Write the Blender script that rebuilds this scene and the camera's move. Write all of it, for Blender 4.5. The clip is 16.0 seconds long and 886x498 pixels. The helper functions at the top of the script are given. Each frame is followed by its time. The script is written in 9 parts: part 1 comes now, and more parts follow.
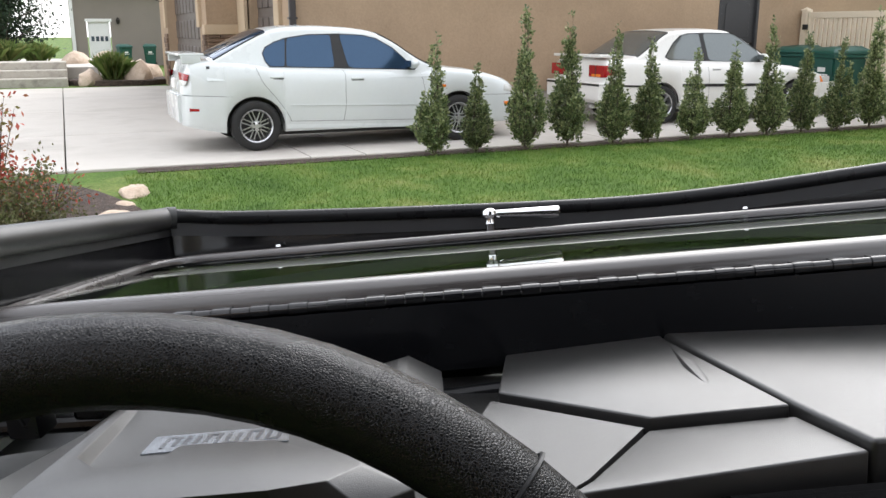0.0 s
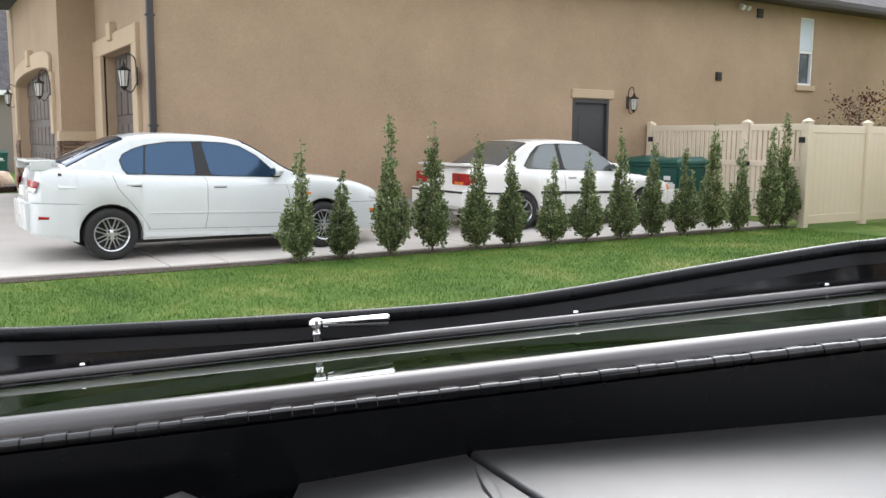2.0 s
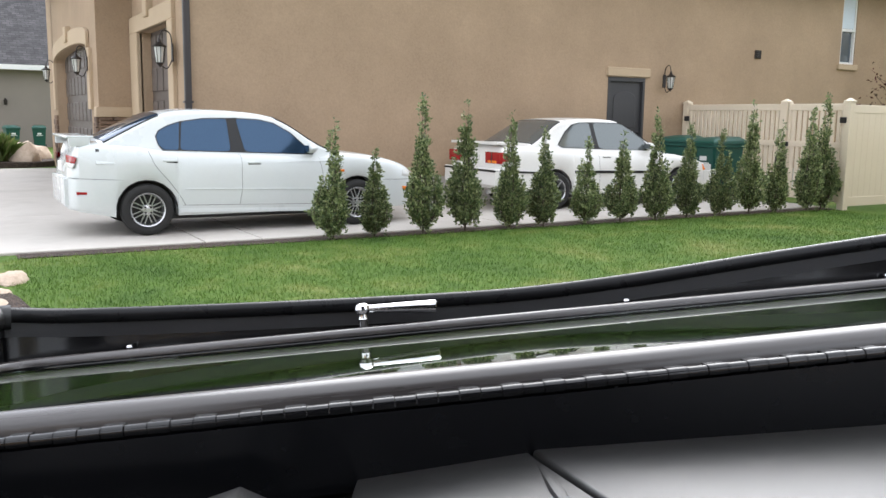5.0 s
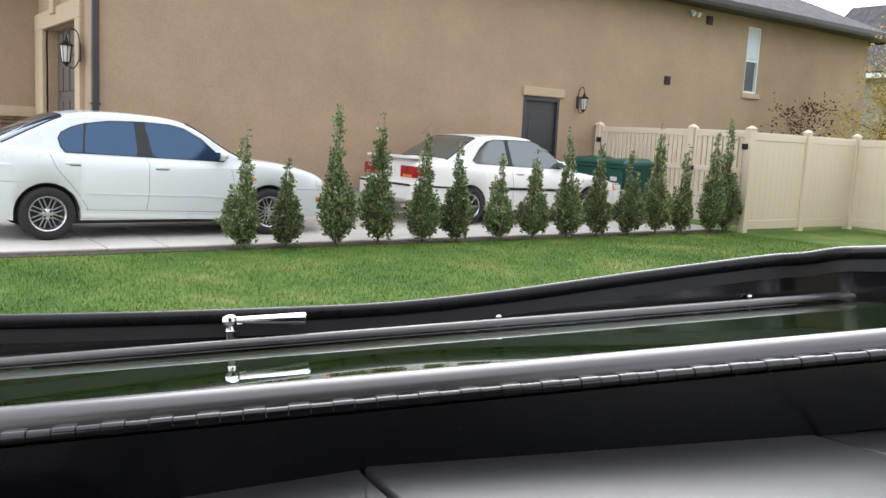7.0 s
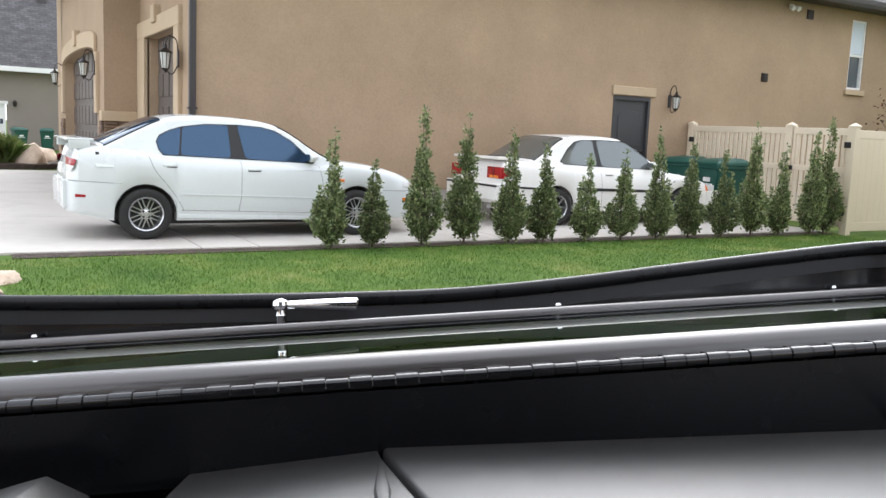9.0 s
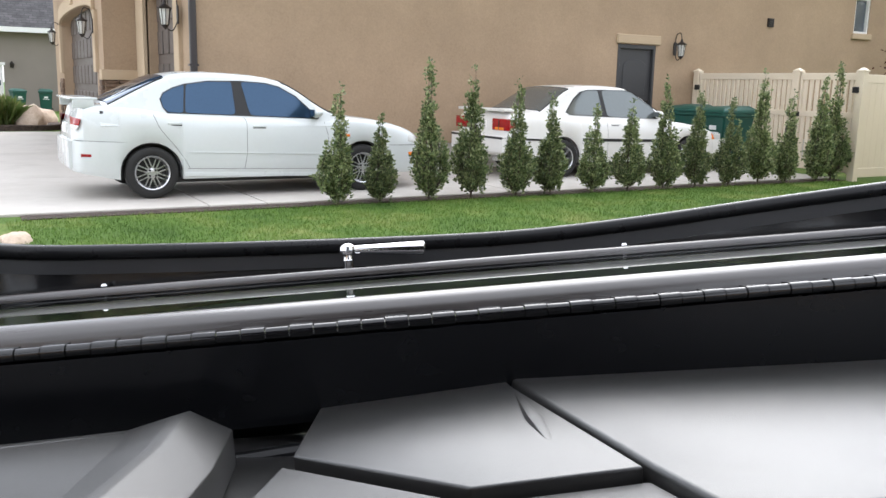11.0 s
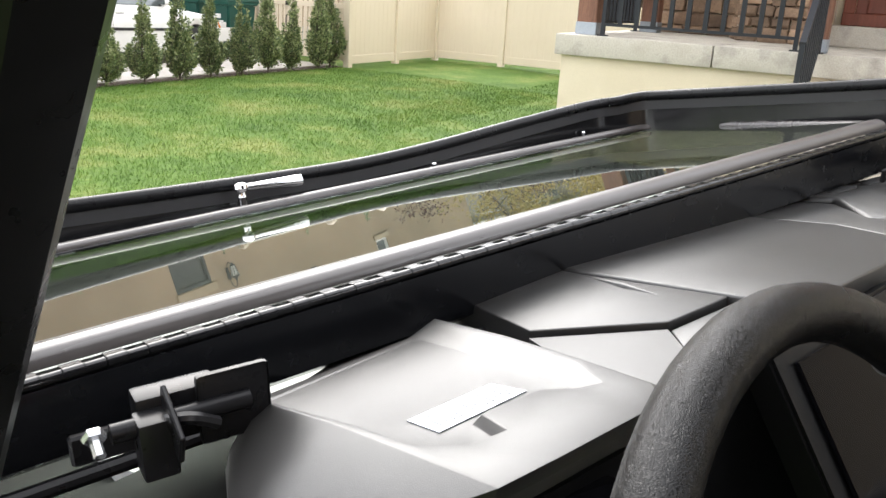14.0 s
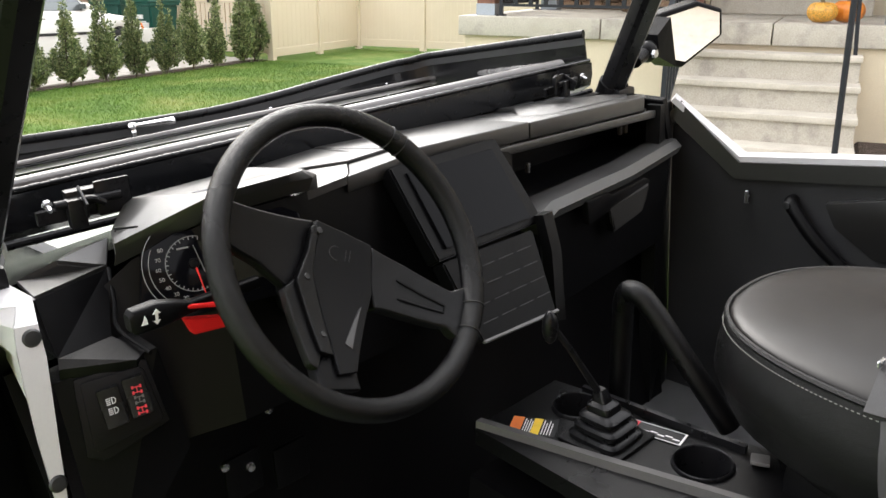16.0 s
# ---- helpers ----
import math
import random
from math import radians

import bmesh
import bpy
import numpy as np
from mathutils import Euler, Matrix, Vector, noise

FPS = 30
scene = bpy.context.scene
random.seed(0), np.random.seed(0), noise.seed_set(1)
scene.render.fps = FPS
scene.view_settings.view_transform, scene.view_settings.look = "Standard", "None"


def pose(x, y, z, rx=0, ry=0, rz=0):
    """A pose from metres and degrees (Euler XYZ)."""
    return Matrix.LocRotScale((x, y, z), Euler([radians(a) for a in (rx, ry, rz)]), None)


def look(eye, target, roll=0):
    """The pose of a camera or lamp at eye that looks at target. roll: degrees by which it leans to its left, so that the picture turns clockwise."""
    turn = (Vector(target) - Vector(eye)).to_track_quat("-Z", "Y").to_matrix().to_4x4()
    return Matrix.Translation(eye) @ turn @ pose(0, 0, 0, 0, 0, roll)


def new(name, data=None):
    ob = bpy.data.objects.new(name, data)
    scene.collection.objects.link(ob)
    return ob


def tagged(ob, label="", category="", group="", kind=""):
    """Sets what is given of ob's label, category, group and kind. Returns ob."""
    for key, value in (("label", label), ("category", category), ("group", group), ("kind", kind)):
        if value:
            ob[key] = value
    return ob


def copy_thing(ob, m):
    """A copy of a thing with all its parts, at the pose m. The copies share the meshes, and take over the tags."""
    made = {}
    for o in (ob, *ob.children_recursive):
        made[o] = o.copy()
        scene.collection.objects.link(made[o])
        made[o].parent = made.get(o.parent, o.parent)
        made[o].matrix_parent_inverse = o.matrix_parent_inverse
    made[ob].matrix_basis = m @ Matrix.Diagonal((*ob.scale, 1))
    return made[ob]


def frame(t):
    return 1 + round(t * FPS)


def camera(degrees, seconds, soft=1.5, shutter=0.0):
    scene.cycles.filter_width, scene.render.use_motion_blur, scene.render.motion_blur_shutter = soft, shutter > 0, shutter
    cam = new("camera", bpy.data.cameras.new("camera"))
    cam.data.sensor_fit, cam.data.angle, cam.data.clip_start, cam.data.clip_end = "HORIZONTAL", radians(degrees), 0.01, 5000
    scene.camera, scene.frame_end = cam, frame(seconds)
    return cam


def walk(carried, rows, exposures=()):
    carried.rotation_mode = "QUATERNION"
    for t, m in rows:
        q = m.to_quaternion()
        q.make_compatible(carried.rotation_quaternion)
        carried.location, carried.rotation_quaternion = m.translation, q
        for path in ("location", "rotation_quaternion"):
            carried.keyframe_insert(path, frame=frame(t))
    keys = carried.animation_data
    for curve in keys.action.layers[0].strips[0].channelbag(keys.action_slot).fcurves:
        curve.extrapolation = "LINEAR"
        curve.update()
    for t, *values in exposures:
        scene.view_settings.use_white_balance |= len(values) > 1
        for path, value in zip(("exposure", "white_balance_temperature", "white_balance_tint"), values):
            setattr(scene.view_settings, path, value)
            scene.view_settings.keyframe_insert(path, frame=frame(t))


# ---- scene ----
# ---------------------------------------------------------------- camera
cam = camera(54.4, 16.0)
PATH = [
    (0, (0.141, 0.016, 1.432), (0.907, 1.797, 0.941), 0.0),
    (0.5, (0.163, -0.004, 1.437), (1.019, 1.762, 1.05), -0.8),
    (1, (0.177, 0.0, 1.432), (1.079, 1.74, 1.029), -1.6),
    (1.5, (0.182, 0.026, 1.435), (1.134, 1.748, 1.079), -1.0),
    (2, (0.207, 0.03, 1.427), (1.257, 1.715, 1.178), 0.5),
    (2.5, (0.208, 0.038, 1.435), (1.286, 1.709, 1.221), 0.7),
    (3, (0.219, 0.053, 1.427), (1.287, 1.73, 1.213), 1.1),
    (3.5, (0.219, 0.06, 1.427), (1.278, 1.736, 1.167), 1.1),
    (4, (0.214, 0.054, 1.43), (1.259, 1.734, 1.141), 0.8),
    (6.3, (0.19, 0.064, 1.437), (1.111, 1.814, 1.14), 1.6),
    (6.5, (0.202, 0.054, 1.44), (1.191, 1.769, 1.154), 2.0),
    (7, (0.246, 0.036, 1.434), (1.396, 1.651, 1.171), 3.0),
    (7.5, (0.26, 0.027, 1.436), (1.489, 1.584, 1.182), 3.2),
    (8, (0.259, 0.039, 1.432), (1.457, 1.621, 1.187), 3.3),
    (8.5, (0.274, 0.051, 1.421), (1.321, 1.737, 1.171), 2.7),
    (9, (0.299, 0.044, 1.41), (1.275, 1.769, 1.143), 2.5),
    (9.2, (0.289, 0.051, 1.404), (1.28, 1.764, 1.115), 3.0),
    (11.3, (0.216, 0.097, 1.393), (1.192, 1.801, 1.012), 1.0),
    (11.5, (0.196, 0.12, 1.394), (1.274, 1.763, 1.022), 0.5),
    (12, (0.122, 0.191, 1.398), (1.626, 1.471, 1.081), 2.0),
    (12.5, (-0.013, 0.208, 1.429), (1.703, 1.175, 1.082), 6.1),
    (13, (-0.153, 0.204, 1.479), (1.575, 1.072, 0.967), 7.3),
    (13.5, (-0.192, 0.203, 1.478), (1.523, 1.062, 0.912), 7.0),
    (13.8, (-0.204, 0.215, 1.472), (1.507, 1.072, 0.888), 5.3),
    (14, (-0.235, 0.234, 1.47), (1.472, 1.103, 0.895), 3.5),
    (14.5, (-0.447, 0.189, 1.486), (1.3, 1.005, 0.955), 1.4),
    (15, (-0.686, 0.057, 1.499), (1.111, 0.772, 0.992), 0.0),
    (15.5, (-0.719, -0.102, 1.485), (1.05, 0.657, 0.944), -0.5),
    (16, (-0.706, -0.279, 1.494), (1.046, 0.478, 0.896), 0.5),
]
walk(cam, [(t, look(eye, target, roll)) for t, eye, target, roll in PATH], [(0, 0.84, 6150, 10), (1.5, 0.9, 6100, 10), (3.5, 0.93, 6050, 10), (9.2, 0.98, 6000, 10), (11.3, 1.0, 6000, 10), (12.5, 1.08, 6050, 10), (13.0, 1.27, 6200, 10), (14.0, 1.54, 6350, 10), (15.0, 1.56, 6450, 10), (16.0, 1.54, 6450, 10)])

# ---------------------------------------------------------------- world and light
world = bpy.data.worlds.new("sky")
scene.world = world
world.use_nodes = True
nt = world.node_tree
nt.nodes.clear()
sky = nt.nodes.new("ShaderNodeTexSky")
sky.sky_type, sky.sun_disc = "NISHITA", False
sky.sun_elevation, sky.sun_rotation = radians(38), radians(42)
sky.air_density, sky.dust_density, sky.ozone_density = 1.0, 2.0, 1.0
bg = nt.nodes.new("ShaderNodeBackground")
bg.inputs["Strength"].default_value = 0.145
wo = nt.nodes.new("ShaderNodeOutputWorld")
veil = nt.nodes.new("ShaderNodeMix")
veil.data_type = "RGBA"
veil.inputs[0].default_value = 0.75
veil.inputs[7].default_value = (10.2, 10.0, 9.9, 1)  # even cloud layer over the clear sky
nt.links.new(sky.outputs["Color"], veil.inputs[6])
nt.links.new(veil.outputs[2], bg.inputs["Color"])
nt.links.new(bg.outputs["Background"], wo.inputs["Surface"])
sun = new("sun", bpy.data.lights.new("sun", "SUN"))
sun.data.energy, sun.data.angle, sun.data.color = 1.8, radians(56), (1.0, 0.965, 0.91)
sun.matrix_basis = look((18.6, 20.7, 22), (0, 0, 0))

# ---------------------------------------------------------------- helpers
def link_mesh(name, bm, mat, smooth=True):
    me = bpy.data.meshes.new(name)
    bmesh.ops.recalc_face_normals(bm, faces=bm.faces[:])
    bm.to_mesh(me)
    bm.free()
    if mat is not None:
        me.materials.append(mat)
    if smooth:
        for p in me.polygons:
            p.use_smooth = True
        me.set_sharp_from_angle(angle=radians(32))
    return me


def part(name, bm, mat, parent, label="", smooth=True, loc=None):
    """One bmesh as one mesh object under a thing or a part."""
    ob = new(name, link_mesh(name, bm, mat, smooth))
    ob.parent = parent
    if loc is not None:
        ob.matrix_basis = loc
    if label:
        tagged(ob, label)
    return ob


def crisp(ob):
    """Keeps broad faces flat beside their rounded edges."""
    w = ob.modifiers.new("weighted", "WEIGHTED_NORMAL")
    w.keep_sharp, w.weight = True, 80
    return ob


def thing(name, m, label, category, group="", kind=""):
    ob = new(name)
    ob.empty_display_size = 0.1
    ob.matrix_basis = m
    return tagged(ob, label, category, group, kind)


def solid(name, bm, mat, label="", category="", kind="", group="", m=None, smooth=True):
    """A thing that is one mesh."""
    ob = new(name, link_mesh(name, bm, mat, smooth))
    if m is not None:
        ob.matrix_basis = m
    return tagged(ob, label, category, group, kind)


def B():
    return bmesh.new()


def box(bm, x0, x1, y0, y1, z0, z1, bev=0.0, seg=2, m=None):
    r = bmesh.ops.create_cube(bm, size=1.0)
    vs = r["verts"]
    for v in vs:
        v.co = Vector(((x0 + x1) / 2 + v.co.x * (x1 - x0), (y0 + y1) / 2 + v.co.y * (y1 - y0), (z0 + z1) / 2 + v.co.z * (z1 - z0)))
    if bev > 0:
        es = {e for v in vs for e in v.link_edges}
        out = bmesh.ops.bevel(bm, geom=list(es), offset=bev, segments=seg, affect="EDGES", profile=0.6)
        vs = list({v for f in out["faces"] for v in f.verts} | {v for v in vs if v.is_valid})
    if m is not None:
        bmesh.ops.transform(bm, matrix=m, verts=vs)
    return bm


def prism(bm, pts, depth, m, bev=0.0, seg=2):
    """A polygon in the xy plane of m, drawn out along z by depth."""
    vs = [bm.verts.new((p[0], p[1], 0)) for p in pts]
    f = bm.faces.new(vs)
    r = bmesh.ops.extrude_face_region(bm, geom=[f])
    top = [g for g in r["geom"] if isinstance(g, bmesh.types.BMVert)]
    for v in top:
        v.co.z += depth
    allv = vs + top
    if bev > 0:
        es = {e for v in allv for e in v.link_edges}
        out = bmesh.ops.bevel(bm, geom=list(es), offset=bev, segments=seg, affect="EDGES", profile=0.6, clamp_overlap=True)
        allv = list({v for f in out["faces"] for v in f.verts} | {v for v in allv if v.is_valid})
    bmesh.ops.transform(bm, matrix=m, verts=allv)
    return bm


def axes_at(o, x, y):
    """A pose at o whose x axis runs along x and whose y axis lies in the plane of x and y."""
    x = Vector(x).normalized()
    z = x.cross(Vector(y)).normalized()
    y = z.cross(x)
    return Matrix(((x.x, y.x, z.x, o[0]), (x.y, y.y, z.y, o[1]), (x.z, y.z, z.z, o[2]), (0, 0, 0, 1)))


def smooth_path(pts, n=6):
    """Catmull-Rom through the points."""
    P = [Vector(p) for p in pts]
    P = [2 * P[0] - P[1]] + P + [2 * P[-1] - P[-2]]
    out = []
    for i in range(1, len(P) - 2):
        a, b, c, d = P[i - 1], P[i], P[i + 1], P[i + 2]
        for k in range(n):
            t = k / n
            out.append(0.5 * ((2 * b) + (c - a) * t + (2 * a - 5 * b + 4 * c - d) * t * t + (3 * b - a - 3 * c + d) * t ** 3))
    out.append(P[-2])
    return out


def tube(bm, pts, r, n=12, closed=False, cap=True, flat=None, up=(0, 0, 1)):
    """A tube along pts. r: a radius or one for each point; flat: (width, height) factors of the section."""
    P = [Vector(p) for p in pts]
    k = len(P)
    rs = r if isinstance(r, (list, tuple)) else [r] * k
    rings = []
    u = None
    for i in range(k):
        if closed:
            d = P[(i + 1) % k] - P[i - 1]
        else:
            d = P[min(i + 1, k - 1)] - P[max(i - 1, 0)]
        d.normalize()
        if u is None:
            u = Vector(up)
            if abs(u.dot(d)) > 0.95:
                u = Vector((1, 0, 0))
        u = (u - d * u.dot(d)).normalized()
        w = d.cross(u)
        fx, fy = flat or (1, 1)
        rings.append([bm.verts.new(P[i] + rs[i] * (fx * math.cos(2 * math.pi * j / n) * w + fy * math.sin(2 * math.pi * j / n) * u)) for j in range(n)])
    for i in range(k if closed else k - 1):
        a, b = rings[i], rings[(i + 1) % k]
        for j in range(n):
            bm.faces.new((a[j], a[(j + 1) % n], b[(j + 1) % n], b[j]))
    if cap and not closed:
        bm.faces.new(rings[0][::-1])
        bm.faces.new(rings[-1])
    return bm


def sweep(bm, pts, section, closed=False, cap=True, up=(0, 0, 1)):
    """A closed section of (across, up) pairs drawn along pts; its up stays near the given one."""
    P = [Vector(p) for p in pts]
    k, n = len(P), len(section)
    rings = []
    for i in range(k):
        if closed:
            d = (P[(i + 1) % k] - P[i - 1]).normalized()
        else:
            d = (P[min(i + 1, k - 1)] - P[max(i - 1, 0)]).normalized()
        w = d.cross(Vector(up)).normalized()
        v = w.cross(d)
        rings.append([bm.verts.new(P[i] + a * w + b * v) for a, b in section])
    for i in range(k if closed else k - 1):
        a, b = rings[i], rings[(i + 1) % k]
        for j in range(n):
            bm.faces.new((a[j], a[(j + 1) % n], b[(j + 1) % n], b[j]))
    if cap and not closed:
        bm.faces.new(rings[0][::-1])
        bm.faces.new(rings[-1])
    return bm


def lathe(bm, prof, n=24, m=None):
    """A profile of (radius, height) pairs turned about z."""
    rings = []
    vs = []
    for r, z in prof:
        if r < 1e-6:
            v = bm.verts.new((0, 0, z))
            rings.append([v] * n)
            vs.append(v)
        else:
            ring = [bm.verts.new((r * math.cos(2 * math.pi * j / n), r * math.sin(2 * math.pi * j / n), z)) for j in range(n)]
            rings.append(ring)
            vs += ring
    for a, b in zip(rings[:-1], rings[1:]):
        for j in range(n):
            q = [a[j], a[(j + 1) % n], b[(j + 1) % n], b[j]]
            q = [v for i, v in enumerate(q) if v not in q[:i]]
            if len(q) > 2:
                bm.faces.new(q)
    if m is not None:
        bmesh.ops.transform(bm, matrix=m, verts=vs)
    return bm


def cyl(bm, a, b, r, n=16, r2=None):
    return tube(bm, [a, b], [r, r if r2 is None else r2], n)


def loft(bm, rings, closed_ring=True, caps=True):
    """Faces between rings of equal length."""
    R = [[bm.verts.new(p) for p in ring] for ring in rings]
    n = len(R[0])
    for a, b in zip(R[:-1], R[1:]):
        for j in range(n if closed_ring else n - 1):
            bm.faces.new((a[j], a[(j + 1) % n], b[(j + 1) % n], b[j]))
    if caps and closed_ring:
        bm.faces.new(R[0][::-1])
        bm.faces.new(R[-1])
    return R


def quad_sheet(bm, pts, thick):
    """A flat panel through the points (in order), with a thickness below it."""
    P = [Vector(p) for p in pts]
    nrm = Vector((0, 0, 0))
    for i in range(len(P)):
        nrm += P[i].cross(P[(i + 1) % len(P)])
    nrm.normalize()
    a = [bm.verts.new(p) for p in P]
    b = [bm.verts.new(p - nrm * thick) for p in P]
    bm.faces.new(a)
    bm.faces.new(b[::-1])
    for i in range(len(P)):
        j = (i + 1) % len(P)
        bm.faces.new((a[i], b[i], b[j], a[j]))
    return bm


def words(name, text, size, mat, parent, m, depth=0.0004, label="", align="CENTER", swell=0.0):
    """Letters of the built-in font as a mesh."""
    cu = bpy.data.curves.new(name, "FONT")
    cu.body, cu.size, cu.extrude, cu.align_x, cu.align_y = text, size, depth, align, "CENTER"
    cu.offset = swell
    ob0 = bpy.data.objects.new(name, cu)
    scene.collection.objects.link(ob0)
    dg = bpy.context.evaluated_depsgraph_get()
    me = bpy.data.meshes.new_from_object(ob0.evaluated_get(dg))
    bpy.data.objects.remove(ob0)
    bpy.data.curves.remove(cu)
    me.materials.clear()
    me.materials.append(mat)
    me.transform(m)
    ob = new(name, me)
    ob.parent = parent
    if label:
        tagged(ob, label)
    return ob


def interp(table, x):
    """A value between the rows of a short table."""
    for (a, p), (b, q) in zip(table, table[1:]):
        if x <= b:
            return p + (q - p) * max(x - a, 0.0) / (b - a)
    return table[-1][1]

# ---------------------------------------------------------------- materials
def shader(name):
    m = bpy.data.materials.new(name)
    m.use_nodes = True
    t = m.node_tree
    return m, t, t.nodes["Principled BSDF"]


def node(t, kind, **inputs):
    n = t.nodes.new(kind)
    for k, v in inputs.items():
        n.inputs[k].default_value = v
    return n


def ramp_of(t, fac, stops):
    r = t.nodes.new("ShaderNodeValToRGB")
    el = r.color_ramp.elements
    while len(el) > len(stops):
        el.remove(el[-1])
    while len(el) < len(stops):
        el.new(0.5)
    for e, (p, c) in zip(el, stops):
        e.position, e.color = p, (*c, 1)
    t.links.new(fac, r.inputs["Fac"])
    return r.outputs["Color"]


def mixed(t, fac, a, b, how="MIX"):
    n = t.nodes.new("ShaderNodeMix")
    n.data_type, n.blend_type = "RGBA", how
    for sock, v in ((n.inputs[0], fac), (n.inputs[6], a), (n.inputs[7], b)):
        if isinstance(v, (float, int)):
            sock.default_value = v
        elif isinstance(v, tuple):
            sock.default_value = (*v, 1)
        else:
            t.links.new(v, sock)
    return n.outputs[2]


def surface(name, c1, c2, big=1.0, fine=40.0, rough=0.6, bump=0.2, dist=0.002, metal=0.0, spread=0.12, c3=None, coat=0.0, spec=0.5, random_shift=0.0, stretch=None, grain="noise", patch=0.5):
    """Two colours mixed by a large noise, varied by a fine one, with a fine relief. Sizes in repeats a metre."""
    m, t, p = shader(name)
    tc = t.nodes.new("ShaderNodeTexCoord")
    mp = t.nodes.new("ShaderNodeMapping")
    t.links.new(tc.outputs["Object"], mp.inputs["Vector"])
    if stretch:
        mp.inputs["Scale"].default_value = stretch
    if random_shift:
        oi = t.nodes.new("ShaderNodeObjectInfo")
        mul = t.nodes.new("ShaderNodeMath")
        mul.operation = "MULTIPLY"
        mul.inputs[1].default_value = 37.0
        t.links.new(oi.outputs["Random"], mul.inputs[0])
        t.links.new(mul.outputs[0], mp.inputs["Location"])
    n1 = node(t, "ShaderNodeTexNoise", Scale=big, Detail=5.0, Roughness=0.62)
    t.links.new(mp.outputs["Vector"], n1.inputs["Vector"])
    if grain == "cells":
        n2 = node(t, "ShaderNodeTexVoronoi", Scale=fine)
        out2 = n2.outputs["Distance"]
    else:
        n2 = node(t, "ShaderNodeTexNoise", Scale=fine, Detail=3.0, Roughness=0.6)
        out2 = n2.outputs["Fac"]
    t.links.new(mp.outputs["Vector"], n2.inputs["Vector"])
    stops = [(patch - 0.2, c1), (patch + 0.2, c2)]
    if c3:
        stops = [(patch - 0.22, c1), (patch, c2), (patch + 0.2, c3)]
    col = ramp_of(t, n1.outputs["Fac"], stops)
    g = ramp_of(t, out2, [(0.25, (1 - spread,) * 3), (0.75, (1 + spread,) * 3)])
    col = mixed(t, 1.0, col, g, "MULTIPLY")
    if random_shift:
        v = ramp_of(t, oi.outputs["Random"], [(0.0, (1 - random_shift,) * 3), (1.0, (1 + random_shift,) * 3)])
        col = mixed(t, 1.0, col, v, "MULTIPLY")
    t.links.new(col, p.inputs["Base Color"])
    rr = ramp_of(t, n1.outputs["Fac"], [(0.3, (max(rough - 0.07, 0.02),) * 3), (0.7, (min(rough + 0.07, 1),) * 3)])
    t.links.new(rr, p.inputs["Roughness"])
    p.inputs["Metallic"].default_value = metal
    p.inputs["Specular IOR Level"].default_value = spec
    p.inputs["Coat Weight"].default_value = coat
    p.inputs["Coat Roughness"].default_value = 0.06
    if bump > 0:
        b = node(t, "ShaderNodeBump", Strength=bump, Distance=dist)
        t.links.new(out2, b.inputs["Height"])
        t.links.new(b.outputs["Normal"], p.inputs["Normal"])
    return m


def plain(name, col, rough=0.4, metal=0.0, spec=0.5, coat=0.0):
    """Small plain things: one colour with a faint unevenness in the gloss."""
    m, t, p = shader(name)
    n = node(t, "ShaderNodeTexNoise", Scale=60.0, Detail=3.0)
    tc = t.nodes.new("ShaderNodeTexCoord")
    t.links.new(tc.outputs["Object"], n.inputs["Vector"])
    t.links.new(ramp_of(t, n.outputs["Fac"], [(0.3, tuple(c * 0.92 for c in col)), (0.7, tuple(min(c * 1.08, 1) for c in col))]), p.inputs["Base Color"])
    t.links.new(ramp_of(t, n.outputs["Fac"], [(0.3, (max(rough - 0.05, 0.02),) * 3), (0.7, (rough + 0.05,) * 3)]), p.inputs["Roughness"])
    p.inputs["Metallic"].default_value = metal
    p.inputs["Specular IOR Level"].default_value = spec
    p.inputs["Coat Weight"].default_value = coat
    p.inputs["Coat Roughness"].default_value = 0.05
    return m


def leafy(name, cols, rough=0.55):
    """Leaves that differ from one to the next."""
    m, t, p = shader(name)
    g = t.nodes.new("ShaderNodeNewGeometry")
    oi = t.nodes.new("ShaderNodeObjectInfo")
    k = len(cols) - 1
    col = ramp_of(t, g.outputs["Random Per Island"], [(i / k, c) for i, c in enumerate(cols)])
    v = ramp_of(t, oi.outputs["Random"], [(0.0, (0.85,) * 3), (1.0, (1.15,) * 3)])
    t.links.new(mixed(t, 1.0, col, v, "MULTIPLY"), p.inputs["Base Color"])
    p.inputs["Roughness"].default_value = rough
    p.inputs["Specular IOR Level"].default_value = 0.3
    tr = t.nodes.new("ShaderNodeBsdfTranslucent")
    t.links.new(col, tr.inputs["Color"])
    mx = t.nodes.new("ShaderNodeMixShader")
    mx.inputs[0].default_value = 0.25
    t.links.new(p.outputs[0], mx.inputs[1])
    t.links.new(tr.outputs[0], mx.inputs[2])
    t.links.new(mx.outputs[0], t.nodes["Material Output"].inputs["Surface"])
    return m


def pane_glass(name, tint, rough=0.0, ior=1.5):
    m, t, p = shader(name)
    p.inputs["Base Color"].default_value = (*tint, 1)
    p.inputs["Transmission Weight"].default_value = 1.0
    p.inputs["Roughness"].default_value = rough
    p.inputs["IOR"].default_value = ior
    return m


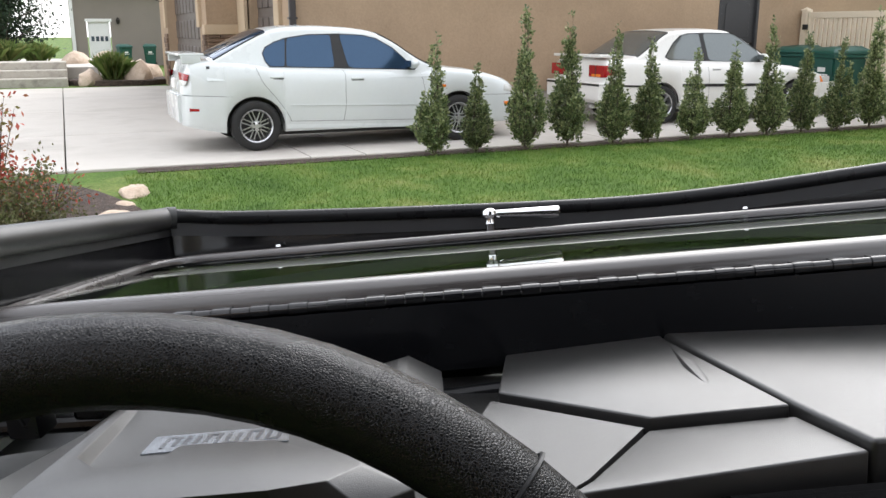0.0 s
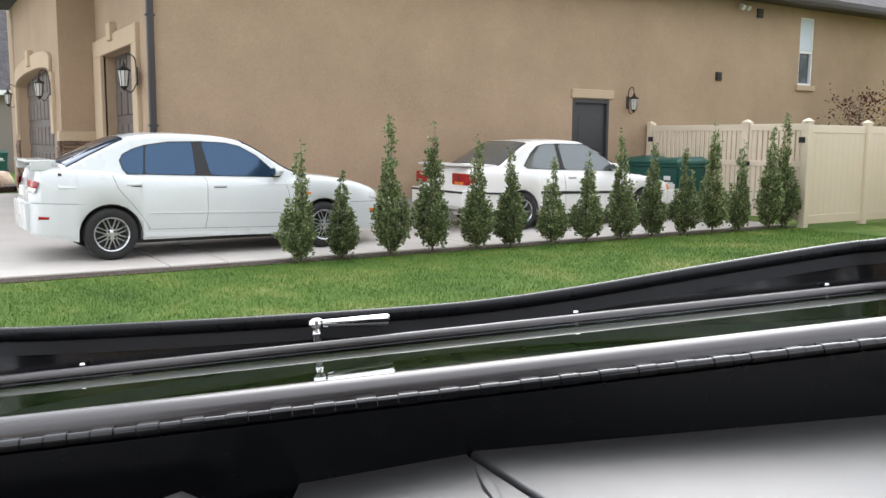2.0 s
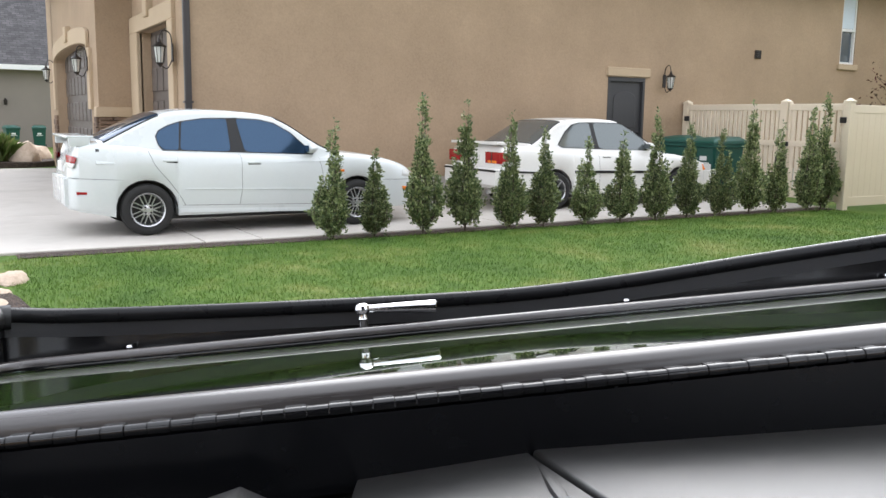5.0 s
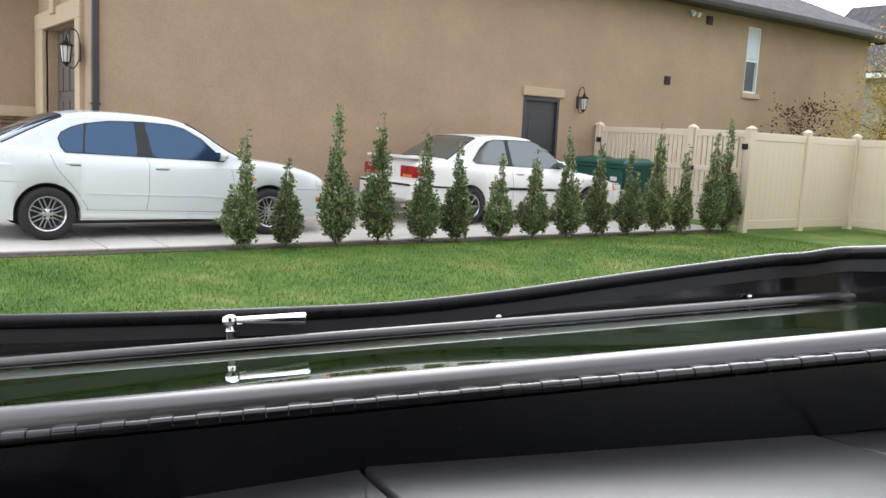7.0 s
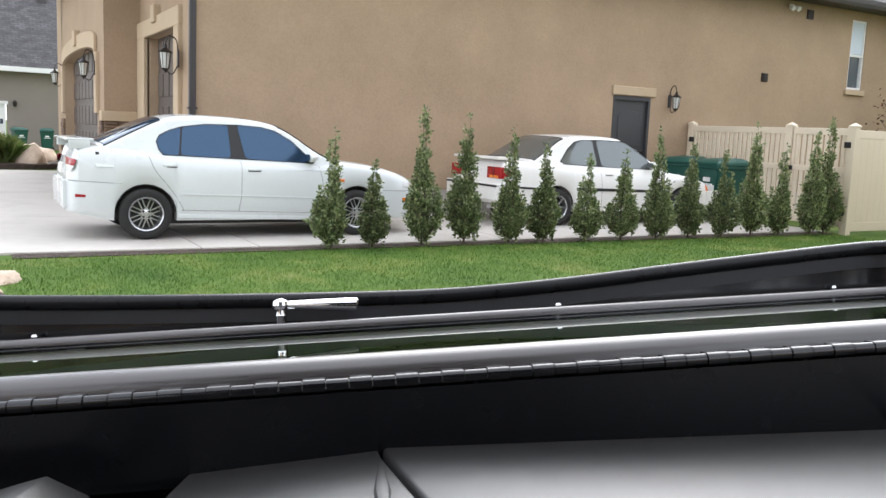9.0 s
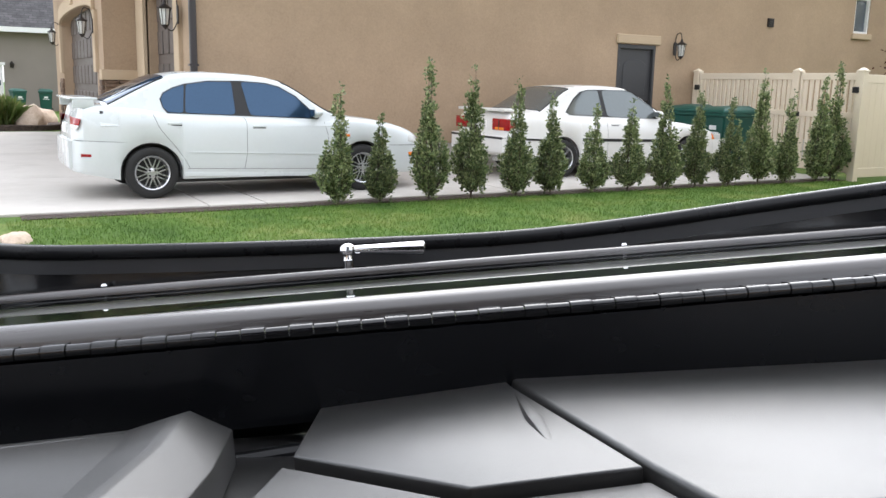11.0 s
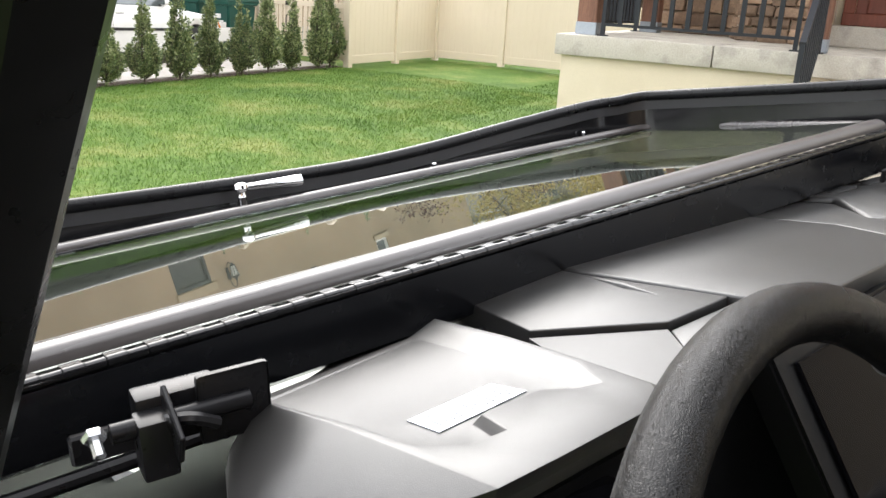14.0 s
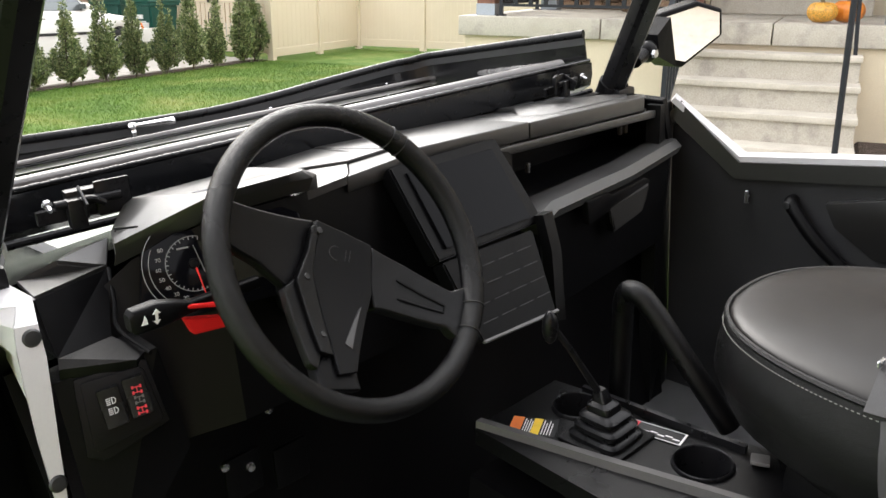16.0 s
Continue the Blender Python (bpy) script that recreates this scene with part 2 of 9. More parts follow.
def lawn_material():
    m, t, p = shader("lawn")
    tc = t.nodes.new("ShaderNodeTexCoord")
    n1 = node(t, "ShaderNodeTexNoise", Scale=0.9, Detail=6.0, Roughness=0.65)
    n2 = node(t, "ShaderNodeTexNoise", Scale=26.0, Detail=4.0, Roughness=0.7)
    for n in (n1, n2):
        t.links.new(tc.outputs["Object"], n.inputs["Vector"])
    c = ramp_of(t, n1.outputs["Fac"], [(0.3, (0.055, 0.105, 0.022)), (0.5, (0.085, 0.145, 0.03)), (0.66, (0.16, 0.19, 0.06))])
    c2 = ramp_of(t, n2.outputs["Fac"], [(0.3, (0.55, 0.6, 0.5)), (0.7, (1.35, 1.3, 1.2))])
    t.links.new(mixed(t, 1.0, c, c2, "MULTIPLY"), p.inputs["Base Color"])
    p.inputs["Roughness"].default_value = 0.85
    p.inputs["Specular IOR Level"].default_value = 0.15
    b = node(t, "ShaderNodeBump", Strength=0.8, Distance=0.02)
    t.links.new(n2.outputs["Fac"], b.inputs["Height"])
    t.links.new(b.outputs["Normal"], p.inputs["Normal"])
    return m


def blade_material():
    m, t, p = shader("grass_blades")
    tc = t.nodes.new("ShaderNodeTexCoord")
    g = t.nodes.new("ShaderNodeNewGeometry")
    n1 = node(t, "ShaderNodeTexNoise", Scale=0.9, Detail=6.0, Roughness=0.65)
    t.links.new(tc.outputs["Object"], n1.inputs["Vector"])
    c = ramp_of(t, n1.outputs["Fac"], [(0.32, (0.06, 0.125, 0.022)), (0.48, (0.1, 0.18, 0.03)), (0.58, (0.145, 0.215, 0.042)), (0.7, (0.23, 0.26, 0.08))])
    c2 = ramp_of(t, g.outputs["Random Per Island"], [(0.0, (0.85, 0.88, 0.8)), (0.7, (1.04, 1.03, 1.0)), (1.0, (1.22, 1.15, 1.15))])
    t.links.new(mixed(t, 1.0, c, c2, "MULTIPLY"), p.inputs["Base Color"])
    p.inputs["Roughness"].default_value = 0.6
    p.inputs["Specular IOR Level"].default_value = 0.25
    return m


def roof_material():
    m, t, p = shader("shingles")
    tc = t.nodes.new("ShaderNodeTexCoord")
    br = node(t, "ShaderNodeTexBrick", Scale=1.0)
    br.inputs["Color1"].default_value = (0.04, 0.038, 0.04, 1)
    br.inputs["Color2"].default_value = (0.07, 0.066, 0.068, 1)
    br.inputs["Mortar"].default_value = (0.03, 0.028, 0.03, 1)
    br.inputs["Mortar Size"].default_value = 0.012
    br.inputs["Brick Width"].default_value = 0.3
    br.inputs["Row Height"].default_value = 0.14
    mp = t.nodes.new("ShaderNodeMapping")
    t.links.new(tc.outputs["Object"], mp.inputs["Vector"])
    t.links.new(mp.outputs["Vector"], br.inputs["Vector"])
    n = node(t, "ShaderNodeTexNoise", Scale=3.0, Detail=5.0)
    t.links.new(tc.outputs["Object"], n.inputs["Vector"])
    c2 = ramp_of(t, n.outputs["Fac"], [(0.3, (0.75,) * 3), (0.7, (1.3,) * 3)])
    t.links.new(mixed(t, 1.0, br.outputs["Color"], c2, "MULTIPLY"), p.inputs["Base Color"])
    p.inputs["Roughness"].default_value = 0.9
    b = node(t, "ShaderNodeBump", Strength=0.5, Distance=0.01)
    t.links.new(br.outputs["Fac"], b.inputs["Height"])
    b.invert = True
    t.links.new(b.outputs["Normal"], p.inputs["Normal"])
    return m


def leather(name, col, scale, rough, strength, spec=0.5, vary=0.05, sheen_weight=0.0):
    """Grained leather or textured plastic: cells with rounded tops."""
    m, t, p = shader(name)
    tc = t.nodes.new("ShaderNodeTexCoord")
    v = node(t, "ShaderNodeTexVoronoi", Scale=scale, Randomness=1.0)
    v.feature = "DISTANCE_TO_EDGE"
    n0 = node(t, "ShaderNodeTexNoise", Scale=scale * 0.6, Detail=2.0)
    add = t.nodes.new("ShaderNodeVectorMath")
    add.operation = "MULTIPLY_ADD"
    add.inputs[1].default_value = (0.35 / scale,) * 3
    t.links.new(tc.outputs["Object"], n0.inputs["Vector"])
    t.links.new(n0.outputs["Color"], add.inputs[0])
    t.links.new(tc.outputs["Object"], add.inputs[2])
    t.links.new(add.outputs[0], v.inputs["Vector"])
    h = ramp_of(t, v.outputs["Distance"], [(0.0, (0, 0, 0)), (0.22, (1, 1, 1))])
    b = node(t, "ShaderNodeBump", Strength=strength, Distance=0.0006)
    t.links.new(h, b.inputs["Height"])
    t.links.new(b.outputs["Normal"], p.inputs["Normal"])
    n = node(t, "ShaderNodeTexNoise", Scale=7.0, Detail=4.0)
    t.links.new(tc.outputs["Object"], n.inputs["Vector"])
    t.links.new(ramp_of(t, n.outputs["Fac"], [(0.3, tuple(c * 0.85 for c in col)), (0.7, tuple(c * 1.2 for c in col))]), p.inputs["Base Color"])
    t.links.new(ramp_of(t, n.outputs["Fac"], [(0.3, (rough - vary,) * 3), (0.7, (rough + vary,) * 3)]), p.inputs["Roughness"])
    p.inputs["Specular IOR Level"].default_value = spec
    p.inputs["Sheen Weight"].default_value, p.inputs["Sheen Roughness"].default_value = sheen_weight, 0.4
    return m


M_LAWN, M_BLADE, M_ROOF = lawn_material(), blade_material(), roof_material()
M_CONC = surface("driveway_concrete", (0.36, 0.33, 0.295), (0.46, 0.43, 0.39), 0.7, 90, 0.85, 0.25, 0.003, spread=0.08, c3=(0.42, 0.39, 0.352))
# Paler than the risers: light on the step tops put into the colour.
M_CONC3 = surface("lit_tread_concrete", (0.36, 0.33, 0.28), (0.5, 0.465, 0.4), 2.5, 70, 0.85, 0.3, 0.003, spread=0.1)
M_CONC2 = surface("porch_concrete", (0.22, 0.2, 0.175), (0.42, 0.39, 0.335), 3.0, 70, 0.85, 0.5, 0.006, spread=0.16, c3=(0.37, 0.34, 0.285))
M_FOUND = surface("porch_foundation", (0.52, 0.45, 0.33), (0.6, 0.53, 0.4), 1.2, 120, 0.9, 0.3, 0.004, spread=0.07)
M_MULCH = surface("mulch", (0.035, 0.024, 0.018), (0.1, 0.07, 0.055), 9.0, 60, 0.95, 0.9, 0.03, spread=0.5, grain="cells")
M_STUCCO = surface("tan_stucco", (0.3, 0.215, 0.138), (0.385, 0.28, 0.184), 0.75, 34, 0.92, 0.5, 0.007, spread=0.1)
M_TRIM = surface("light_stucco_trim", (0.42, 0.32, 0.21), (0.47, 0.365, 0.25), 0.8, 110, 0.92, 0.3, 0.004, spread=0.06)
M_STUCCO2 = surface("cream_stucco", (0.45, 0.4, 0.3), (0.52, 0.46, 0.36), 0.8, 110, 0.92, 0.3, 0.004, spread=0.06)
M_GREYWALL = surface("grey_siding", (0.2, 0.175, 0.15), (0.24, 0.21, 0.18), 0.4, 60, 0.9, 0.2, 0.004, spread=0.05)
M_FENCE = surface("cream_vinyl", (0.64, 0.55, 0.42), (0.69, 0.6, 0.47), 0.6, 50, 0.42, 0.03, 0.001, spread=0.025)
M_PAINT = surface("white_car_paint", (0.6, 0.63, 0.625), (0.64, 0.665, 0.66), 0.8, 30, 0.28, 0.0, spread=0.015, coat=0.8)
M_PAINT2 = surface("aged_white_car_paint", (0.72, 0.71, 0.68), (0.78, 0.77, 0.74), 0.9, 30, 0.32, 0.0, spread=0.02, coat=0.6)
# Dark tint; its blue is the reflected sky put into the base colour.
M_CARGLASS = plain("sky_blue_car_glass", (0.035, 0.07, 0.125), 0.04, metal=0.55, spec=0.5)
M_CARGLASS2 = plain("car_glass", (0.15, 0.165, 0.165), 0.04, metal=0.5, spec=0.6)
M_TYRE = surface("tyre_rubber", (0.012, 0.012, 0.012), (0.022, 0.021, 0.02), 6, 90, 0.8, 0.2, 0.002)
M_ALLOY = plain("alloy", (0.62, 0.62, 0.63), 0.3, 0.9)
M_DARK = plain("dark_trim", (0.012, 0.012, 0.013), 0.5)
M_RED = plain("red_lens", (0.3, 0.008, 0.012), 0.15, coat=0.3)
M_AMBER = plain("amber_lens", (0.75, 0.2, 0.02), 0.2, coat=0.6)
M_CLEAR = plain("lamp_lens", (0.6, 0.6, 0.58), 0.12, coat=0.8)
M_GREYDOOR = surface("dark_grey_door_paint", (0.028, 0.028, 0.03), (0.036, 0.036, 0.038), 1, 50, 0.5, 0.05, 0.001)
M_GARAGE = surface("brown_garage_door", (0.075, 0.058, 0.048), (0.1, 0.078, 0.065), 1.2, 60, 0.55, 0.08, 0.001, stretch=(1, 1, 6))
M_BRONZE = plain("dark_bronze", (0.025, 0.02, 0.018), 0.45, 0.4)
M_GUTTER = plain("brown_gutter", (0.035, 0.03, 0.03), 0.45)
M_LAMPGLASS = plain("frosted_lamp_glass", (0.55, 0.55, 0.52), 0.25, coat=0.5)
M_WINGLASS = plain("window_glass", (0.06, 0.08, 0.1), 0.03, spec=1.0)
M_BLIND = plain("window_blind", (0.55, 0.62, 0.68), 0.5)
M_STONE = surface("ledge_stone", (0.07, 0.045, 0.03), (0.2, 0.13, 0.085), 2.5, 40, 0.9, 0.6, 0.01, spread=0.2, random_shift=0.35)
M_STONE2 = surface("porch_stone", (0.12, 0.075, 0.048), (0.3, 0.205, 0.135), 3.0, 40, 0.9, 0.8, 0.012, spread=0.25, random_shift=0.5)
M_WOOD = surface("stained_cedar", (0.11, 0.048, 0.028), (0.22, 0.105, 0.066), 2.0, 26, 0.7, 0.4, 0.004, spread=0.35, stretch=(6, 6, 0.5))
M_DOORWOOD = surface("red_brown_door", (0.14, 0.035, 0.018), (0.2, 0.055, 0.03), 2.0, 20, 0.45, 0.15, 0.002, spread=0.2, stretch=(6, 6, 0.5))
M_GALV = plain("galvanised_steel", (0.3, 0.33, 0.37), 0.5, 0.6)
M_IRON = plain("black_iron", (0.012, 0.014, 0.018), 0.5, spec=0.3)
M_BIN = surface("green_bin_plastic", (0.008, 0.06, 0.045), (0.012, 0.08, 0.06), 2, 50, 0.45, 0.05, 0.001)
M_LEAF = leafy("shrub_leaves", [(0.07, 0.105, 0.046), (0.135, 0.18, 0.078), (0.23, 0.275, 0.12), (0.39, 0.42, 0.22)], 0.42)
M_LEAFY = leafy("autumn_leaves", [(0.26, 0.2, 0.04), (0.4, 0.3, 0.08), (0.5, 0.38, 0.13), (0.24, 0.24, 0.07)])
M_LEAFR = leafy("red_leaves", [(0.06, 0.012, 0.014), (0.1, 0.02, 0.02), (0.05, 0.03, 0.015)])
M_LEAFP = leafy("pink_red_leaves", [(0.35, 0.05, 0.04), (0.45, 0.1, 0.07), (0.25, 0.14, 0.06), (0.16, 0.16, 0.05)])
M_LEAFB = leafy("bush_leaves", [(0.06, 0.08, 0.025), (0.11, 0.12, 0.04), (0.16, 0.15, 0.07), (0.08, 0.07, 0.03)])
M_LEAFD = leafy("dark_conifer", [(0.012, 0.025, 0.012), (0.02, 0.04, 0.018), (0.035, 0.055, 0.02)])
M_LEAFG = leafy("ornamental_grass", [(0.06, 0.11, 0.02), (0.12, 0.17, 0.04), (0.2, 0.2, 0.07)])
M_BARK = surface("bark", (0.06, 0.045, 0.035), (0.12, 0.095, 0.075), 6, 60, 0.95, 0.6, 0.006, spread=0.3, stretch=(1, 1, 0.3))
M_ROCK = surface("sandstone_boulder", (0.42, 0.32, 0.24), (0.6, 0.49, 0.39), 4, 40, 0.9, 0.6, 0.01, spread=0.15)
M_PUMPKIN = surface("pumpkin_skin", (0.5, 0.14, 0.015), (0.65, 0.24, 0.03), 8, 40, 0.45, 0.15, 0.003)
M_GOURD = surface("speckled_gourd", (0.12, 0.1, 0.02), (0.7, 0.34, 0.05), 60, 90, 0.5, 0.3, 0.004, patch=0.42)
M_STEM = plain("dry_stem", (0.12, 0.1, 0.05), 0.8)
M_FARHOUSE = surface("far_house_siding", (0.3, 0.27, 0.24), (0.36, 0.33, 0.29), 0.5, 30, 0.9, 0.1, 0.003)
M_WHITE = plain("white_paint", (0.7, 0.7, 0.68), 0.5)
M_PLATE = plain("number_plate", (0.75, 0.73, 0.7), 0.4)

# ---------------------------------------------------------------- ground
def height(x, y):
    """The lawn: level by the drive, sinking a little towards the parked vehicle."""
    k = min(max((8.2 - y) / 7.0, 0.0), 1.0)
    return -0.03 - 0.2 * k * k * (3 - 2 * k)


def grid_sheet(x0, x1, y0, y1, nx, ny, f):
    bm = B()
    rows = [[bm.verts.new((x0 + (x1 - x0) * i / nx, y0 + (y1 - y0) * j / ny, 0)) for i in range(nx + 1)] for j in range(ny + 1)]
    for r in rows:
        for v in r:
            v.co.z = f(v.co.x, v.co.y)
    for j in range(ny):
        for i in range(nx):
            bm.faces.new((rows[j][i], rows[j][i + 1], rows[j + 1][i + 1], rows[j + 1][i]))
    return bm


solid("ground", grid_sheet(-120, 160, -100, 220, 70, 640, height), M_LAWN, "mown green lawn with paler dry patches", "lawn", "structure")

# grass blades where the camera looks across the lawn
rng = np.random.default_rng(5)


def blades(count, x0, x1, y0, y1, tall, wide):
    x = rng.uniform(x0, x1, count)
    y = rng.uniform(y0, y1, count)
    k = np.clip((8.2 - y) / 7.0, 0, 1)
    z = -0.03 - 0.2 * k * k * (3 - 2 * k)
    a = rng.uniform(0, 2 * np.pi, count)
    lean = rng.uniform(0.1, 0.7, count)
    b = rng.uniform(0, 2 * np.pi, count)
    h = tall * rng.uniform(0.5, 1.15, count)
    w = wide * rng.uniform(0.7, 1.3, count)
    base = np.stack([x, y, z - 0.004], 1)
    side = np.stack([np.cos(a), np.sin(a), 0 * a], 1) * w[:, None]
    tip = base + np.stack([np.cos(b) * lean * h, np.sin(b) * lean * h, h], 1)
    return np.stack([base - side, base + side, tip], 1)


tri = np.concatenate([
    blades(70000, 0.6, 8.0, 1.6, 5.2, 0.035, 0.0028),
    blades(84000, 0.6, 13.4, 5.2, 9.58, 0.04, 0.004),
    blades(16000, 8.0, 16.8, 3.4, 6.0, 0.04, 0.005),
    blades(26000, -1.6, 0.6, 0.9, 3.6, 0.035, 0.0025),
])
me = bpy.data.meshes.new("grass")
n_tri = len(tri)
me.vertices.add(3 * n_tri)
me.vertices.foreach_set("co", tri.reshape(-1).astype(np.float32))
me.loops.add(3 * n_tri)
me.loops.foreach_set("vertex_index", np.arange(3 * n_tri, dtype=np.int32))
me.polygons.add(n_tri)
me.polygons.foreach_set("loop_start", np.arange(0, 3 * n_tri, 3, dtype=np.int32))
me.update()
me.validate()
me.materials.append(M_BLADE)
tagged(new("grass", me), "short green grass blades of the lawn", "grass", kind="stuff")

# drive: slabs with open joints over a dark bed
solid("drive_base", box(B(), -14, 13.55, 9.86, 24.6, -0.2, -0.03), M_MULCH, "dark base under the drive slabs", "pavement", "structure")
drive = thing("driveway", Matrix(), "pale grey concrete driveway slabs with control joints", "driveway", kind="structure")
xs = [-14, -9.0, -4.6, 0.05, 2.69, 3.36, 6.9, 10.3, 13.5]
ys = [9.84, 13.3, 17.2, 21.0, 24.6]
for i in range(len(xs) - 1):
    for j in range(len(ys) - 1):
        if xs[i] >= 3.1 and j > 0:
            continue
        bm = B()
        q = [(xs[i] + 0.008, ys[j] + 0.008), (xs[i + 1] - 0.008, ys[j] + 0.008), (xs[i + 1] - 0.008, ys[j + 1] - 0.008), (xs[i] + 0.008, ys[j + 1] - 0.008)]
        prism(bm, q, 0.1, Matrix.Translation((0, 0, -0.1)), 0.008, 1)
        part("slab", bm, M_CONC, drive)

# soil strip with mulch under the row of shrubs
bm = B()
top, bot = [], []
for i in range(61):
    x = 0.75 + 12.75 * i / 60
    top.append((x, 9.85))
    bot.append((x, 9.56 + 0.035 * noise.noise((x * 2.1, 3, 0)) + 0.02 * noise.noise((x * 7, 1, 0))))
prism(bm, bot + top[::-1], 0.03, Matrix.Translation((0, 0, -0.05)))
solid("mulch_strip", bm, M_MULCH, "dark mulch strip along the driveway edge", "mulch", "structure")

# mulch bed with boulders at the corner of the lawn
def blob_bed(name, cx, cy, rx, ry, z, seed, label):
    bm = B()
    pts = []
    for i in range(40):
        a = 2 * math.pi * i / 40
        k = 1 + 0.14 * noise.noise((math.cos(a) * 1.7 + seed, math.sin(a) * 1.7, 0))
        pts.append((cx + rx * k * math.cos(a), cy + ry * k * math.sin(a)))
    prism(bm, pts, 0.22, Matrix.Translation((0, 0, z - 0.2)), 0.02, 1)
    return solid(name, bm, M_MULCH, label, "planting bed", "structure")


blob_bed("planting_bed", -1.3, 7.45, 1.85, 2.3, -0.015, 2.0, "dark mulch planting bed at the lawn corner")


def boulder(x, y, z, sx, sy, sz, seed, label="rounded pale sandstone boulder in the mulch"):
    bm = B()
    bmesh.ops.create_icosphere(bm, subdivisions=3, radius=1.0)
    for v in bm.verts:
        d = 1 + 0.22 * noise.noise(v.co * 1.3 + Vector((seed, 0, 0))) + 0.08 * noise.noise(v.co * 3.5 + Vector((0, seed, 0)))
        v.co = Vector((v.co.x * sx * d, v.co.y * sy * d, max(v.co.z, -0.5) * sz * d))
    return solid("boulder", bm, M_ROCK, label, "boulder", group="boulders of the beds", m=pose(x, y, z, 0, 0, seed * 40))


for k, (x, y, s) in enumerate(((0.36, 7.1, 0.16), (0.62, 8.3, 0.16), (0.5, 7.7, 0.09))):
    boulder(x, y, -0.02, s * 1.3, s * 0.8, s * 0.55, k + 1.0)

# ---------------------------------------------------------------- plants
def leaves(pts, dirs, length, width, seed):
    """Small pointed leaves, two triangles each, as arrays."""
    r = np.random.default_rng(seed)
    n = len(pts)
    d = dirs / np.linalg.norm(dirs, axis=1, keepdims=True)
    s = np.cross(d, r.normal(size=(n, 3)))
    s /= np.linalg.norm(s, axis=1, keepdims=True) + 1e-9
    up = np.cross(s, d)
    L = length * r.uniform(0.65, 1.3, n)[:, None]
    Wd = width * r.uniform(0.7, 1.25, n)[:, None]
    a = pts
    b = pts + d * L * 0.5 + s * Wd * 0.5 + up * L * 0.06
    c = pts + d * L
    e = pts + d * L * 0.5 - s * Wd * 0.5 + up * L * 0.06
    co = np.stack([a, b, c, e], 1).reshape(-1, 3)
    return co, n


def leaf_mesh(name, sets, mat):
    co = np.concatenate([c for c, _ in sets])
    n = sum(k for _, k in sets)
    me = bpy.data.meshes.new(name)
    me.vertices.add(4 * n)
    me.vertices.foreach_set("co", co.reshape(-1).astype(np.float32))
    me.loops.add(4 * n)
    me.loops.foreach_set("vertex_index", np.arange(4 * n, dtype=np.int32))
    me.polygons.add(n)
    me.polygons.foreach_set("loop_start", np.arange(0, 4 * n, 4, dtype=np.int32))
    me.update()
    me.validate()
    me.materials.append(mat)
    return me


def mesh_part(name, me, parent, label=""):
    ob = new(name, me)
    ob.parent = parent
    if label:
        tagged(ob, label)
    return ob


def columnar_shrub(h, seed, wide):
    """A narrow upright shrub: stems from the ground, small leaves close to them, thin leaders on top."""
    r = np.random.default_rng(seed)
    root = thing("columnar_shrub", Matrix(), "narrow upright green shrub with small leaves", "shrub", "shrubs along the driveway")
    tr = B()
    cyl(tr, (0, 0, -0.05), (0.005, 0, 0.3 * h), 0.016, 7, 0.008)
    part("trunk", tr, M_BARK, root)
    pts, dirs = [], []
    st = B()
    n_stem = 36
    for k in range(n_stem):
        a = r.uniform(0, 2 * np.pi)
        hh = h * (r.uniform(0.34, 0.56) if k > 15 else r.uniform(0.56, 0.84) if k > 4 else r.uniform(0.86, 1.08))
        rad = wide * (r.uniform(0.45, 1.08) if k > 15 else r.uniform(0.25, 0.8) if k > 4 else r.uniform(0.1, 0.45))
        z0 = 0.05 + 0.08 * r.random()
        path = []
        for q in range(7):
            u = q / 6
            v = u * hh / h
            rr = rad * interp([(0.0, 0.2), (0.07, 0.7), (0.18, 1.08), (0.3, 1.02), (0.42, 0.78), (0.6, 0.6), (0.8, 0.5), (1.05, 0.3)], v)
            path.append(Vector((rr * math.cos(a + 0.5 * u), rr * math.sin(a + 0.5 * u), z0 + (hh - z0) * u)))
        tube(st, path, [0.006 - 0.0045 * q / 6 for q in range(7)], 4)
        P = np.array([list(p) for p in path])
        n_cl, m = 15, 11
        u = np.concatenate([r.uniform(0.03, 0.97, n_cl - 1), [1.0]])
        seg = np.minimum((u * 6).astype(int), 5)
        f = (u * 6 - seg)[:, None]
        centre = P[seg] * (1 - f) + P[seg + 1] * f + r.normal(size=(n_cl, 3)) * 0.034 * (1.05 - 0.7 * u)[:, None]
        base = np.repeat(centre, m, 0) + r.normal(size=(n_cl * m, 3)) * np.array([0.014, 0.014, 0.024])
        out = base.copy()
        out[:, 2] = 0
        nn = np.linalg.norm(out, axis=1, keepdims=True) + 1e-6
        d = out / nn * 0.6 + r.normal(size=(n_cl * m, 3)) * 0.5 + np.array([0, 0, 0.7])
        pts.append(base)
        dirs.append(d)
    part("stem", st, M_BARK, root)
    me = leaf_mesh("crown", [leaves(np.concatenate(pts), np.concatenate(dirs), 0.047, 0.027, seed)], M_LEAF)
    mesh_part("crown", me, root)
    return root


